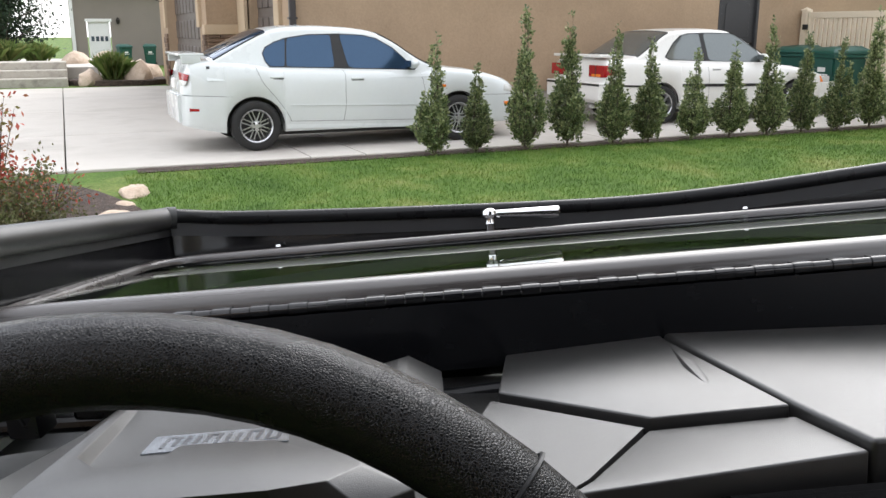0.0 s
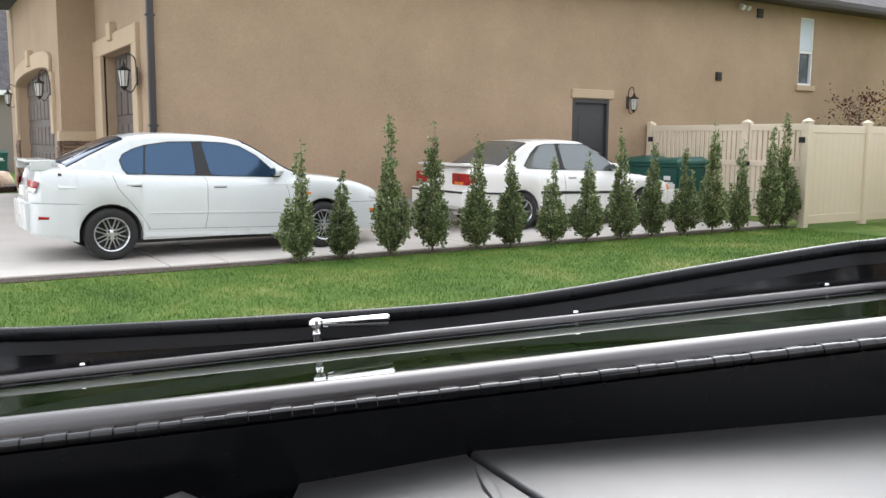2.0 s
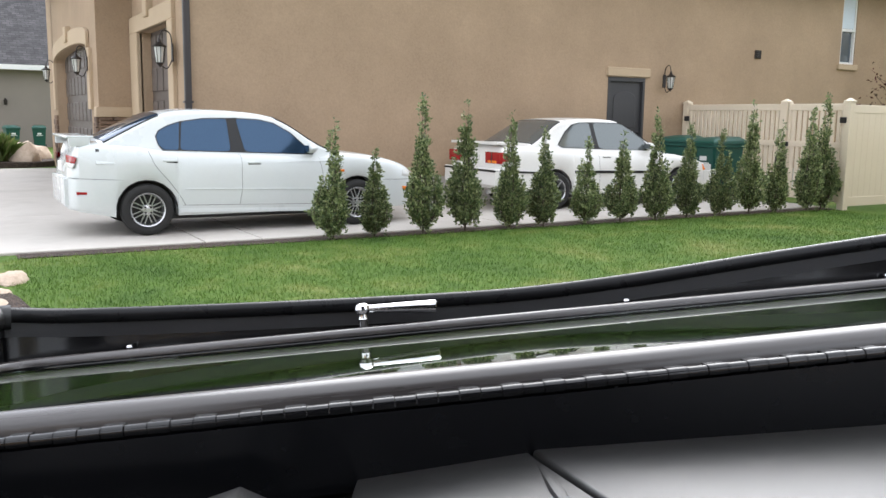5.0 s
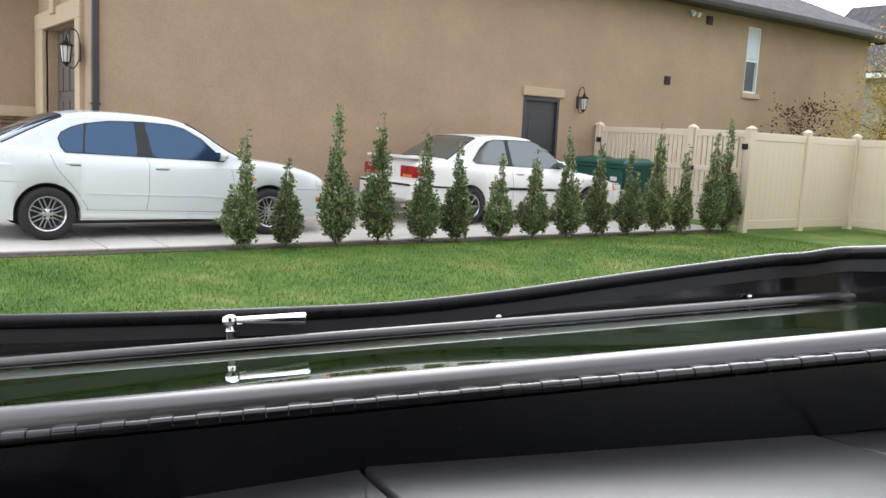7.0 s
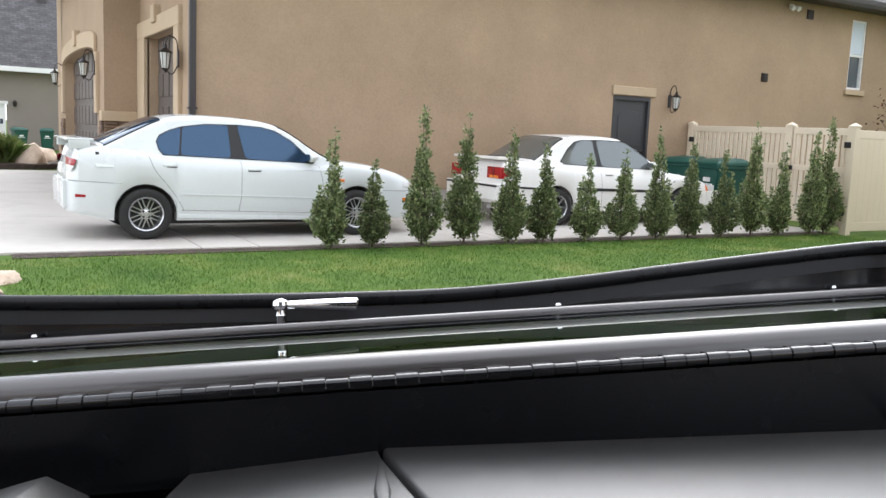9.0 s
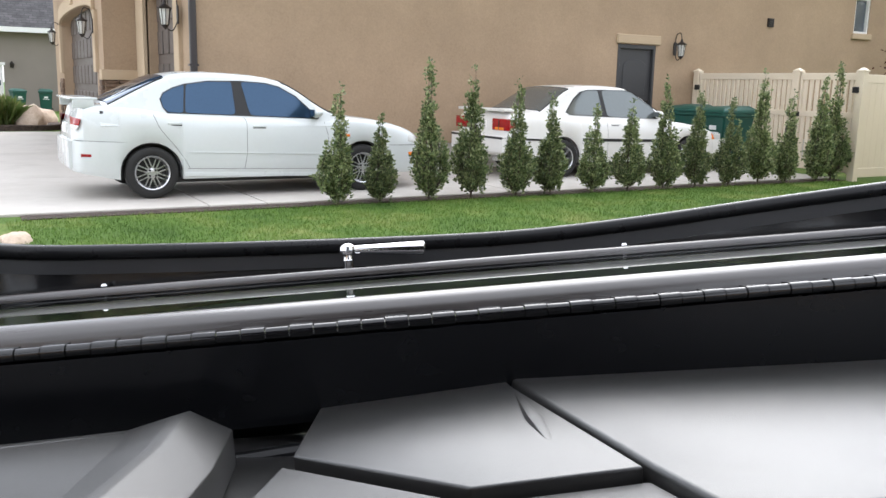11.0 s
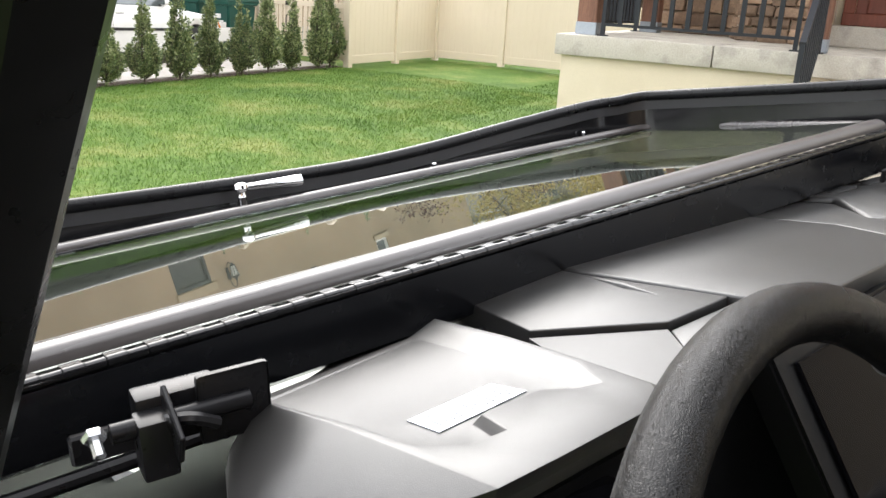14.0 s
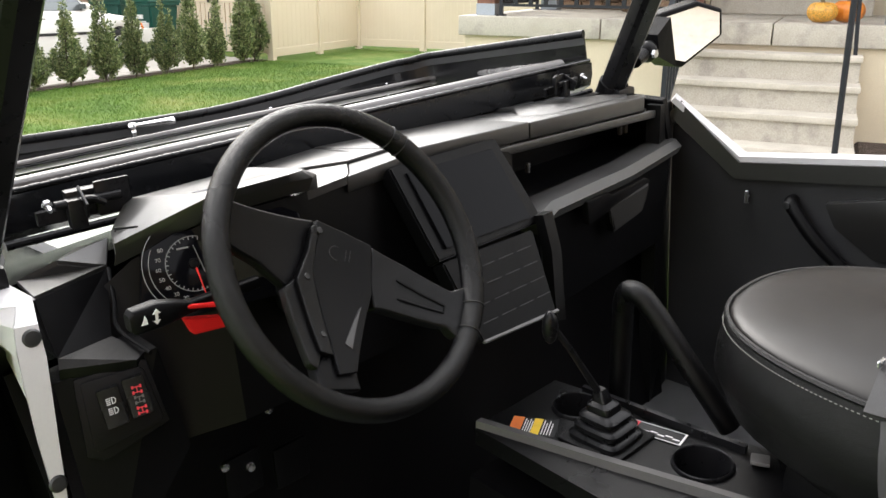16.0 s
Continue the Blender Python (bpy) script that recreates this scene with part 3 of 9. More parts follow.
ROW = [(4.16, 1.30), (4.72, 1.0), (5.37, 1.6), (6.02, 1.55), (6.71, 1.42), (7.25, 1.25), (8.01, 1.12), (8.64, 1.2), (9.32, 1.5), (10.01, 1.32), (10.66, 1.24), (11.35, 1.66), (12.01, 1.36), (12.72, 1.6), (13.15, 1.8)]
kinds = [columnar_shrub(1.5, 11, 0.21), columnar_shrub(1.5, 23, 0.19), columnar_shrub(1.5, 37, 0.225), columnar_shrub(1.5, 51, 0.2)]
for k, (x, h) in enumerate(ROW):
    src = kinds[k % 4]
    s = h / 1.5
    m = pose(x, 9.6 + 0.03 * math.sin(k * 2.3), -0.01, 0, 0, 57 * k) 
    ob = src if k < 4 else copy_thing(src, m)
    ob.matrix_basis = m @ Matrix.Diagonal((0.72 + 0.3 * s + 0.05 * math.sin(k * 3.1), 0.72 + 0.3 * s + 0.05 * math.sin(k * 3.1), s, 1))


def tree(name, x, y, h, r0, seed, mat, label, category, n_limb, n_leaf, size, spread, base=0.25, z=-0.05, dense=0.16):
    r = np.random.default_rng(seed)
    root = thing(name, Matrix.Translation((x, y, z)), label, category)
    bm = B()
    top = Vector((0.06 * h * r.normal(), 0.06 * h * r.normal(), h * 0.93))
    trunk = smooth_path([(0, 0, 0), (0.02 * h * r.normal(), 0.02 * h * r.normal(), h * 0.35), top * 0.7, top], 4)
    tube(bm, trunk, [r0 * (1 - 0.93 * i / (len(trunk) - 1)) for i in range(len(trunk))], 8)
    part("trunk", bm, M_BARK, root)
    bl = B()
    P, D = [], []
    for k in range(n_limb):
        u = base + (0.97 - base) * (k + r.random()) / n_limb
        o = Vector((top.x * u, top.y * u, h * 0.93 * u))
        a = 2.4 * k + r.uniform(-0.5, 0.5)
        ln = spread * (1.15 - 0.75 * u) * r.uniform(0.7, 1.15)
        d = Vector((math.cos(a), math.sin(a), r.uniform(0.35, 1.0)))
        tip = o + d.normalized() * ln
        mid = (o + tip) / 2 + Vector((0, 0, -0.06 * ln))
        path = smooth_path([o, mid, tip], 3)
        tube(bl, path, [max(r0 * 0.35 * (1 - u * 0.6) * (1 - 0.9 * i / (len(path) - 1)), 0.004) for i in range(len(path))], 5)
        m = n_leaf // n_limb
        uu = r.uniform(0.15, 1.08, m) ** 0.8
        A = np.array([list(o), list(mid), list(tip)])
        base_p = (1 - uu)[:, None] * A[0] + uu[:, None] * A[2] + r.normal(size=(m, 3)) * dense * ln * (0.5 + 0.6 * uu)[:, None]
        P.append(base_p)
        D.append(r.normal(size=(m, 3)) + np.array([0, 0, -0.3]))
    part("limb", bl, M_BARK, root)
    mesh_part("crown", leaf_mesh("crown", [leaves(np.concatenate(P), np.concatenate(D), size, size * 0.6, seed)], mat), root)
    return root


tree("maple_tree", 20.4, 10.9, 6.4, 0.09, 3, M_LEAFY, "young tree with yellowing autumn leaves behind the fence", "tree", 40, 17000, 0.075, 1.7, 0.2)
tree("maple_tree", 24.8, 9.0, 5.6, 0.1, 8, M_LEAFY, "yellowing autumn tree behind the fence", "tree", 30, 12000, 0.085, 1.9, 0.3)
tree("maple_tree", 25.5, 6.2, 7.0, 0.12, 14, M_LEAFY, "tall autumn tree with thinning yellow leaves", "tree", 30, 12000, 0.09, 2.1, 0.35)
tree("plum_tree", 27.0, 12.2, 3.6, 0.06, 21, M_LEAFR, "dark red-leaved small tree behind the fence", "tree", 24, 7000, 0.075, 1.2, 0.2)
tree("barberry_bush", 19.3, 12.2, 2.75, 0.03, 29, M_LEAFR, "sparse dark red bush by the house wall", "bush", 22, 700, 0.08, 1.5, 0.3)
tree("conifer_tree", -1.55, 31.5, 6.5, 0.15, 33, M_LEAFD, "dark green conifer beside the grey house", "tree", 70, 16000, 0.12, 1.35, 0.03, 0.4, 0.2)
tree("conifer_tree", -8.0, 36.0, 8.5, 0.15, 34, M_LEAFD, "tall dark green conifer beyond the drive", "tree", 40, 6500, 0.18, 2.6, 0.05)


def bush(name, x, y, z, r, h, n, size, mat, label, seed, group=""):
    """A loose rounded bush: many stems, leaves thinning to its rim."""
    g = np.random.default_rng(seed)
    root = thing(name, Matrix.Translation((x, y, z)), label, "bush", group)
    st = B()
    P, D = [], []
    n_st = 34
    for k in range(n_st):
        a = g.uniform(0, 2 * np.pi)
        e = g.uniform(0.2, 1.35)
        ln = g.uniform(0.65, 1.08)
        tip = Vector((r * ln * math.cos(a) * math.cos(e), r * ln * math.sin(a) * math.cos(e), h * ln * math.sin(e)))
        mid = tip * 0.5 + Vector((0, 0, 0.08 * h))
        path = smooth_path([(0, 0, 0), mid, tip], 3)
        tube(st, path, [0.006 * (1 - 0.8 * i / (len(path) - 1)) for i in range(len(path))], 4)
        m = n // n_st
        u = g.uniform(0.3, 1.05, m)
        base = u[:, None] * np.array(list(tip)) + g.normal(size=(m, 3)) * 0.09 * r
        base[:, 2] = np.maximum(base[:, 2], 0.01)
        P.append(base)
        D.append(g.normal(size=(m, 3)) + np.array([0, 0, 0.3]))
    part("stem", st, M_BARK, root)
    mesh_part("foliage", leaf_mesh("foliage", [leaves(np.concatenate(P), np.concatenate(D), size, size * 0.5, seed)], mat), root)
    return root


bush("barberry_bush", -0.36, 6.5, -0.06, 0.55, 0.62, 6500, 0.035, M_LEAFB, "loose olive-green bush in the mulch bed", 61)
bush("barberry_bush", -0.42, 7.05, -0.02, 0.5, 0.98, 1500, 0.05, M_LEAFP, "bush with pinkish red autumn leaves", 62)
bush("spirea_bush", -0.05, 7.7, -0.02, 0.55, 0.45, 260, 0.04, M_LEAFP, "thin twiggy bush with few red leaves", 63)


def grass_clump(x, y, z, r, h, n, seed):
    g = np.random.default_rng(seed)
    root = thing("ornamental_grass", Matrix.Translation((x, y, z)), "clump of long arching ornamental grass", "grass clump", "grass clumps")
    a = g.uniform(0, 2 * np.pi, n)
    lean = g.uniform(0.1, 1.0, n)
    base = np.stack([0.2 * r * g.normal(size=n), 0.2 * r * g.normal(size=n), 0 * a], 1)
    d = np.stack([np.cos(a) * lean * r, np.sin(a) * lean * r, h * (1.15 - 0.5 * lean)], 1)
    mid = base + d * 0.6 + np.array([0, 0, 0.1 * h])
    s = np.stack([-np.sin(a), np.cos(a), 0 * a], 1) * 0.012
    co = np.stack([base - s, base + s, mid + s * 0.8, base + d * np.array([1.1, 1.1, 0.9])], 1).reshape(-1, 3)
    mesh_part("foliage", leaf_mesh("foliage", [(co, n)], M_LEAFG), root)

# ---------------------------------------------------------------- the tan house with the garage
WALL = 13.31
house = thing("garage_house", Matrix(), "tan stucco house with garage, cream trim and dark roof", "house")


def wall_y(y0, y1, x0, x1, z0, z1, holes):
    """A wall along x, built round its openings (x0, x1, z0, z1)."""
    bm = B()
    cuts = sorted({x0, x1, *[h[0] for h in holes], *[h[1] for h in holes]})
    for a, b in zip(cuts[:-1], cuts[1:]):
        hs = [h for h in holes if h[0] <= a and h[1] >= b]
        if not hs:
            box(bm, a, b, y0, y1, z0, z1)
        else:
            h = hs[0]
            if h[2] > z0:
                box(bm, a, b, y0, y1, z0, h[2])
            box(bm, a, b, y0, y1, h[3], z1)
    bmesh.ops.remove_doubles(bm, verts=bm.verts, dist=1e-4)
    return bm


def wall_x(x0, x1, y0, y1, z0, z1, holes):
    bm = wall_y(x0, x1, y0, y1, z0, z1, holes)
    for v in bm.verts:
        v.co.x, v.co.y = v.co.y, v.co.x
    return bm


DX0, DX1 = 11.465, 12.425
WX0, WX1, WZ0, WZ1 = 18.4, 18.93, 2.82, 4.4
part("wall", wall_y(WALL, WALL + 0.25, 3.4, 23.8, 0.42, 4.7, [(DX0, DX1, 0.42, 2.28), (WX0, WX1, WZ0, WZ1)]), M_STUCCO, house, smooth=False)
part("foundation", wall_y(WALL + 0.02, WALL + 0.25, 3.42, 23.8, -0.1, 0.42, [(DX0, DX1, 0.2, 0.42)]), M_CONC, house, "grey concrete foundation strip", smooth=False)
part("wall", wall_x(3.4, 3.65, WALL + 0.25, 17.6, -0.1, 5.2, [(14.39, 16.9, -0.1, 2.9)]), M_STUCCO, house, smooth=False)
part("wall", box(B(), 2.74, 3.42, 17.6, 17.85, 1.55, 5.2), M_STUCCO, house, smooth=False)
part("wall", box(B(), 2.74, 3.42, 17.6, 17.85, -0.1, 1.36), M_STUCCO, house, smooth=False)
part("ledge_trim", box(B(), 2.68, 3.43, 17.54, 17.84, 1.36, 1.55, 0.02), M_TRIM, house, "cream stucco ledge band")
# front wall with an arched garage opening
bm = B()
y0, y1, ya, yb, zs = 17.85, 25.0, 18.5, 24.32, 2.66


def arch(rise, side):
    """Points of the flat arch over the wide opening, from its near to its far end."""
    return [((ya + yb) / 2 - ((yb - ya) / 2 + side) * math.cos(math.pi * i / 16), zs + rise * math.sin(math.pi * i / 16) ** 0.8) for i in range(17)]


pts = [(y0, -0.1), (ya, -0.1)] + arch(0.22, 0.0) + [(yb, -0.1), (y1, -0.1), (y1, 5.2), (y0, 5.2)]
prism(bm, pts, 0.28, Matrix(((0, 0, 1, 2.74), (1, 0, 0, 0), (0, 1, 0, 0), (0, 0, 0, 1))))
part("wall", bm, M_STUCCO, house, smooth=False)
bm = B()
prism(bm, arch(0.22, 0.0) + [(y, z + 0.3) for y, z in arch(0.25, 0.05)][::-1], 0.07, Matrix(((0, 0, 1, 2.67), (1, 0, 0, 0), (0, 1, 0, 0), (0, 0, 0, 1))), 0.012, 1)
part("arch_trim", bm, M_TRIM, house, "cream stucco arch moulding")
bm = box(B(), 2.62, 2.75, 21.2, 21.6, 2.98, 3.32, 0.02)
part("keystone", bm, M_TRIM, house)
for ys in (18.2, 24.32):
    part("door_trim", box(B(), 2.67, 2.76, ys, ys + 0.3, 1.5, 2.68, 0.012, 1), M_TRIM, house, "cream stucco door surround")


def garage_door(x, y0, y1, z1, rows, cols):
    d = part("garage_door", box(B(), x, x + 0.05, y0, y1, 0.0, z1), M_GARAGE, house, "brown panelled garage door")
    for i in range(rows):
        for j in range(cols):
            a, b = y0 + (y1 - y0) * (j + 0.1) / cols, y0 + (y1 - y0) * (j + 0.9) / cols
            c, e = z1 * (i + 0.14) / rows, z1 * (i + 0.86) / rows
            part("panel", box(B(), x - 0.022, x + 0.004, a, b, c, e, 0.012, 1), M_GARAGE, d)
    return d


garage_door(3.6, 14.38, 16.9, 2.92, 5, 5)
garage_door(2.97, 18.45, 24.4, 2.92, 5, 10)
for y0, y1 in ((14.06, 14.39), (16.9, 17.58)):
    part("door_trim", box(B(), 3.33, 3.44, y0, y1, -0.05, 2.9, 0.012, 1), M_TRIM, house, "cream stucco door surround")
part("door_trim", box(B(), 3.33, 3.44, 14.06, 17.58, 2.9, 3.2, 0.012, 1), M_TRIM, house, "cream stucco door surround")
part("keystone", box(B(), 3.28, 3.44, 15.72, 16.02, 3.08, 3.38, 0.015, 1), M_TRIM, house)
# ledge stones of the wainscot
random.seed(4)


def ledge_stones(parent, mat, o, u, n, length, z0, z1, row, smin, smax, depth, rough=0.004):
    """Courses of stone along u from o, standing proud along n."""
    o, u, n = Vector(o), Vector(u).normalized(), Vector(n).normalized()
    z = z0
    while z < z1 - 0.02:
        h = min(random.uniform(row * 0.6, row * 1.4), z1 - z)
        s = 0.0
        while s < length - 0.02:
            w = min(random.uniform(smin, smax), length - s)
            if length - s - w < smin * 0.4:
                w = length - s
            d = depth * random.uniform(0.55, 1.0)
            bm = box(B(), 0.004, w - 0.004, -0.02, d, 0.004, h - 0.004, min(0.022, h * 0.3), 2)
            for v in bm.verts:
                v.co += Vector((random.uniform(-1, 1), random.uniform(-1, 1), random.uniform(-1, 1))) * rough
            m = Matrix.Translation(o + u * s + Vector((0, 0, z))) @ Matrix(((u.x, n.x, 0, 0), (u.y, n.y, 0, 0), (0, 0, 1, 0), (0, 0, 0, 1)))
            part("stone", bm, mat, parent, loc=m)
            s += w
        z += h


ledge_stones(house, M_STONE, (2.74, 17.6, 0), (1, 0, 0), (0, -1, 0), 0.6, 0.0, 1.36, 0.1, 0.18, 0.4, 0.06)
ledge_stones(house, M_STONE, (2.74, 18.05, 0), (0, -1, 0), (-1, 0, 0), 0.45, 0.0, 1.36, 0.1, 0.18, 0.4, 0.06)
ledge_stones(house, M_STONE, (2.74, 25.0, 0), (0, -1, 0), (-1, 0, 0), 0.66, 0.0, 1.36, 0.12, 0.25, 0.5, 0.06)
# rain pipe at the corner
bm = box(B(), 3.32, 3.42, WALL - 0.09, WALL - 0.005, 0.05, 5.2, 0.012, 1)
dp = part("downpipe", bm, M_GUTTER, house, "dark brown square downpipe")
for z in (1.6, 3.2, 4.6):
    part("strap", box(B(), 3.3, 3.44, WALL - 0.095, WALL - 0.002, z, z + 0.03), M_GUTTER, dp)
# side door
door = part("side_door", box(B(), DX0 + 0.06, DX1 - 0.06, WALL + 0.05, WALL + 0.1, 0.25, 2.2), M_GREYDOOR, house, "dark grey panelled side door, closed")
bm = B()
pts = [(0.13, 1.05), (0.71, 1.05), (0.71, 1.62)]
for i in range(1, 10):
    a = math.pi * i / 10
    pts.append((0.42 + 0.29 * math.cos(a), 1.62 + 0.14 * math.sin(a)))
pts.append((0.13, 1.62))
prism(bm, pts, 0.012, Matrix(((1, 0, 0, DX0 + 0.06), (0, 0, 1, WALL + 0.038), (0, 1, 0, 0.25), (0, 0, 0, 1))), 0.006, 1)
part("panel", bm, M_GREYDOOR, door)
part("panel", box(B(), DX0 + 0.19, DX0 + 0.77, WALL + 0.038, WALL + 0.052, 0.45, 1.2, 0.006, 1), M_GREYDOOR, door)
part("door_knob", lathe(B(), [(0, 0), (0.03, 0.01), (0.012, 0.03), (0.03, 0.05), (0, 0.07)], 12, Matrix.Translation((DX1 - 0.13, WALL + 0.05, 1.2)) @ Matrix.Rotation(radians(90), 4, "X")), M_BRONZE, door, "dark round knob")
for x0, x1, z0, z1 in ((DX0, DX0 + 0.06, 0.2, 2.28), (DX1 - 0.06, DX1, 0.2, 2.28), (DX0 + 0.06, DX1 - 0.06, 2.2, 2.28)):
    part("door_frame", box(B(), x0, x1, WALL - 0.01, WALL + 0.14, z0, z1, 0.004, 1), M_GREYDOOR, house)
part("lintel", box(B(), DX0 - 0.05, DX1 + 0.1, WALL - 0.05, WALL + 0.02, 2.29, 2.47, 0.015, 1), M_TRIM, house, "cream stucco lintel over the door")
# narrow window
win = part("window", box(B(), WX0 + 0.03, WX1 - 0.03, WALL + 0.09, WALL + 0.11, WZ0 + 0.03, 3.6), M_WINGLASS, house, "narrow double-hung window with blind")
part("pane", box(B(), WX0 + 0.03, WX1 - 0.03, WALL + 0.06, WALL + 0.075, 3.6, WZ1 - 0.03), M_WINGLASS, win)
bl = part("blind", box(B(), WX0 + 0.035, WX1 - 0.035, WALL + 0.045, WALL + 0.055, 3.64, WZ1 - 0.04), M_BLIND, win, "pale blue-white blind behind the upper pane")
for x0, x1, z0, z1 in ((WX0, WX0 + 0.045, WZ0, WZ1), (WX1 - 0.045, WX1, WZ0, WZ1), (WX0 + 0.045, WX1 - 0.045, WZ1 - 0.045, WZ1), (WX0 + 0.045, WX1 - 0.045, 3.57, 3.63), (WX0 + 0.045, WX1 - 0.045, WZ0, WZ0 + 0.05)):
    part("window_frame", box(B(), x0, x1, WALL + 0.02, WALL + 0.12, z0, z1, 0.004, 1), M_WHITE, win)
part("window_sill", box(B(), WX0 - 0.08, WX1 + 0.08, WALL - 0.06, WALL + 0.03, WZ0 - 0.13, WZ0 - 0.002, 0.01, 1), M_TRIM, win)
# wall vents and flood lamp
for x, z, s in ((15.62, 2.9, 0.09), (16.9, 4.36, 0.1)):
    v = part("wall_vent", box(B(), x - s, x + s, WALL - 0.035, WALL + 0.01, z - s, z + s, 0.008, 1), M_BRONZE, house, "brown louvred wall vent")
    for k in range(4):
        zz = z - s * 0.7 + k * s * 0.45
        part("slat", box(B(), x - s * 0.8, x + s * 0.8, WALL - 0.05, WALL - 0.034, zz, zz + 0.02), M_BRONZE, v)
fl = part("flood_lamp", box(B(), 16.2, 16.32, WALL - 0.05, WALL, 4.4, 4.52, 0.01), M_WHITE, house, "twin-headed white flood lamp")
for x in (16.18, 16.36):
    part("lamp_head", lathe(B(), [(0, 0), (0.03, 0.0), (0.06, 0.1), (0.055, 0.11), (0, 0.1)], 14, Matrix.Translation((x, WALL - 0.06, 4.46)) @ Matrix.Rotation(radians(120), 4, "X")), M_WHITE, fl)
# roof: hipped, low slope, with eaves and gutter
bm = B()
ex0, ex1, ey0, ez = 3.0, 24.4, WALL - 0.55, 4.72
ridge_z, run = 7.9, 6.4
A = [(ex0 - 1.0, ey0, ez), (ex1, ey0, ez), (ex1, ey0 + 2 * run, ez), (ex0 - 1.0, ey0 + 2 * run, ez)]
R = [(ex0 + run - 1.0, ey0 + run, ridge_z), (ex1 - run, ey0 + run, ridge_z)]
for q in ((A[0], A[1], R[1], R[0]), (A[1], A[2], R[1]), (A[2], A[3], R[0], R[1]), (A[3], A[0], R[0])):
    bm.faces.new([bm.verts.new(p) for p in q])
bmesh.ops.remove_doubles(bm, verts=bm.verts, dist=1e-4)
bm.faces.new([bm.verts.new((p[0], p[1], p[2] - 0.02)) for p in A])
part("roof", bm, M_ROOF, house, "dark grey-brown shingle roof", smooth=False)
part("soffit", box(B(), ex0 - 0.95, ex1 - 0.05, ey0 + 0.04, WALL + 0.02, ez - 0.12, ez - 0.03), M_GUTTER, house)
bm = B()
sweep(bm, [(ex0 - 1.0, ey0, ez - 0.06), (ex1, ey0, ez - 0.06)], [(-0.06, -0.09), (0.05, -0.09), (0.07, -0.02), (0.075, 0.08), (-0.06, 0.08)], up=(0, 0, 1))
part("gutter", bm, M_GUTTER, house, "dark brown roof gutter", smooth=False)
part("fascia", box(B(), ex1 - 0.05, ex1 + 0.02, ey0 - 0.02, ey0 + 12, ez - 0.16, ez + 0.02), M_GUTTER, house)
part("wall", box(B(), 23.55, 23.8, WALL + 0.25, 26, -0.1, 4.62), M_STUCCO, house, smooth=False)
part("wall", box(B(), 3.42, 23.8, 25.9, 26.1, -0.1, 4.62), M_STUCCO, house, smooth=False)
part("wall", box(B(), 2.74, 3.02, 24.9, 26.1, -0.1, 5.2), M_STUCCO, house, smooth=False)


# lanterns on scrolled arms
def lantern(m, s, label):
    L = thing("wall_lantern", m, label, "lamp", "wall lanterns")
    part("back_plate", box(B(), -0.05 * s, 0.05 * s, -0.02, 0.0, -0.15 * s, 0.15 * s, 0.006, 1), M_BRONZE, L)
    arm = B()
    tube(arm, smooth_path([(0, -0.01, -0.1 * s), (0, -0.1 * s, -0.26 * s), (0, -0.2 * s, -0.22 * s)], 5), 0.009 * s, 8)
    tube(arm, smooth_path([(0, -0.01, 0.05 * s), (0, -0.04 * s, 0.3 * s), (0, -0.16 * s, 0.36 * s), (0, -0.22 * s, 0.24 * s)], 5), 0.01 * s, 8)
    part("arm", arm, M_BRONZE, L)
    c = Matrix.Translation((0, -0.22 * s, 0))
    part("cap", lathe(B(), [(0, 0.24 * s), (0.02 * s, 0.22 * s), (0.035 * s, 0.16 * s), (0.12 * s, 0.1 * s), (0.115 * s, 0.085 * s), (0, 0.085 * s)], 8, c), M_BRONZE, L)
    part("glass", lathe(B(), [(0, 0.084 * s), (0.092 * s, 0.084 * s), (0.06 * s, -0.17 * s), (0, -0.17 * s)], 8, c), M_LAMPGLASS, L, "pale frosted lantern glass", smooth=False)
    fr = B()
    for k in range(8):
        a = 2 * math.pi * k / 8
        cyl(fr, (0.095 * s * math.cos(a), -0.22 * s + 0.095 * s * math.sin(a), 0.086 * s), (0.063 * s * math.cos(a), -0.22 * s + 0.063 * s * math.sin(a), -0.17 * s), 0.006 * s, 6)
    part("cage", fr, M_BRONZE, L)
    part("base", lathe(B(), [(0, -0.17 * s), (0.068 * s, -0.172 * s), (0.05 * s, -0.2 * s), (0.015 * s, -0.23 * s), (0, -0.26 * s)], 8, c), M_BRONZE, L)
    return L


lab = "dark bronze wall lantern with pale glass on a scrolled arm"
lantern(pose(3.33, 13.98, 2.37, 0, 0, -90), 0.92, lab)
lantern(pose(2.67, 18.3, 2.37, 0, 0, -90), 0.92, lab)
lantern(pose(2.74, 24.72, 2.42, 0, 0, -90), 0.92, lab)
lantern(pose(12.93, WALL, 2.24, 0, 0, 0), 0.85, "small dark bronze lantern beside the side door")

# ---------------------------------------------------------------- grey house across the drive, terrace and beds
nb = thing("grey_house", Matrix(), "grey neighbouring house with dark roof and white trim", "house")
NY = 40.0
part("wall", wall_y(NY, NY + 0.3, 0.6, 12, -0.2, 3.2, [(1.15, 2.1, 0.0, 1.85)]), M_GREYWALL, nb, smooth=False)
dn = part("door", box(B(), 1.2, 2.05, NY + 0.06, NY + 0.1, 0.0, 1.8), M_WHITE, nb, "white door with small lights")
for k in range(4):
    part("pane", box(B(), 1.3 + 0.18 * k, 1.42 + 0.18 * k, NY + 0.045, NY + 0.062, 1.0, 1.2), M_WINGLASS, dn)
part("door_frame", box(B(), 1.1, 2.15, NY - 0.03, NY + 0.05, 1.8, 1.92), M_WHITE, nb)
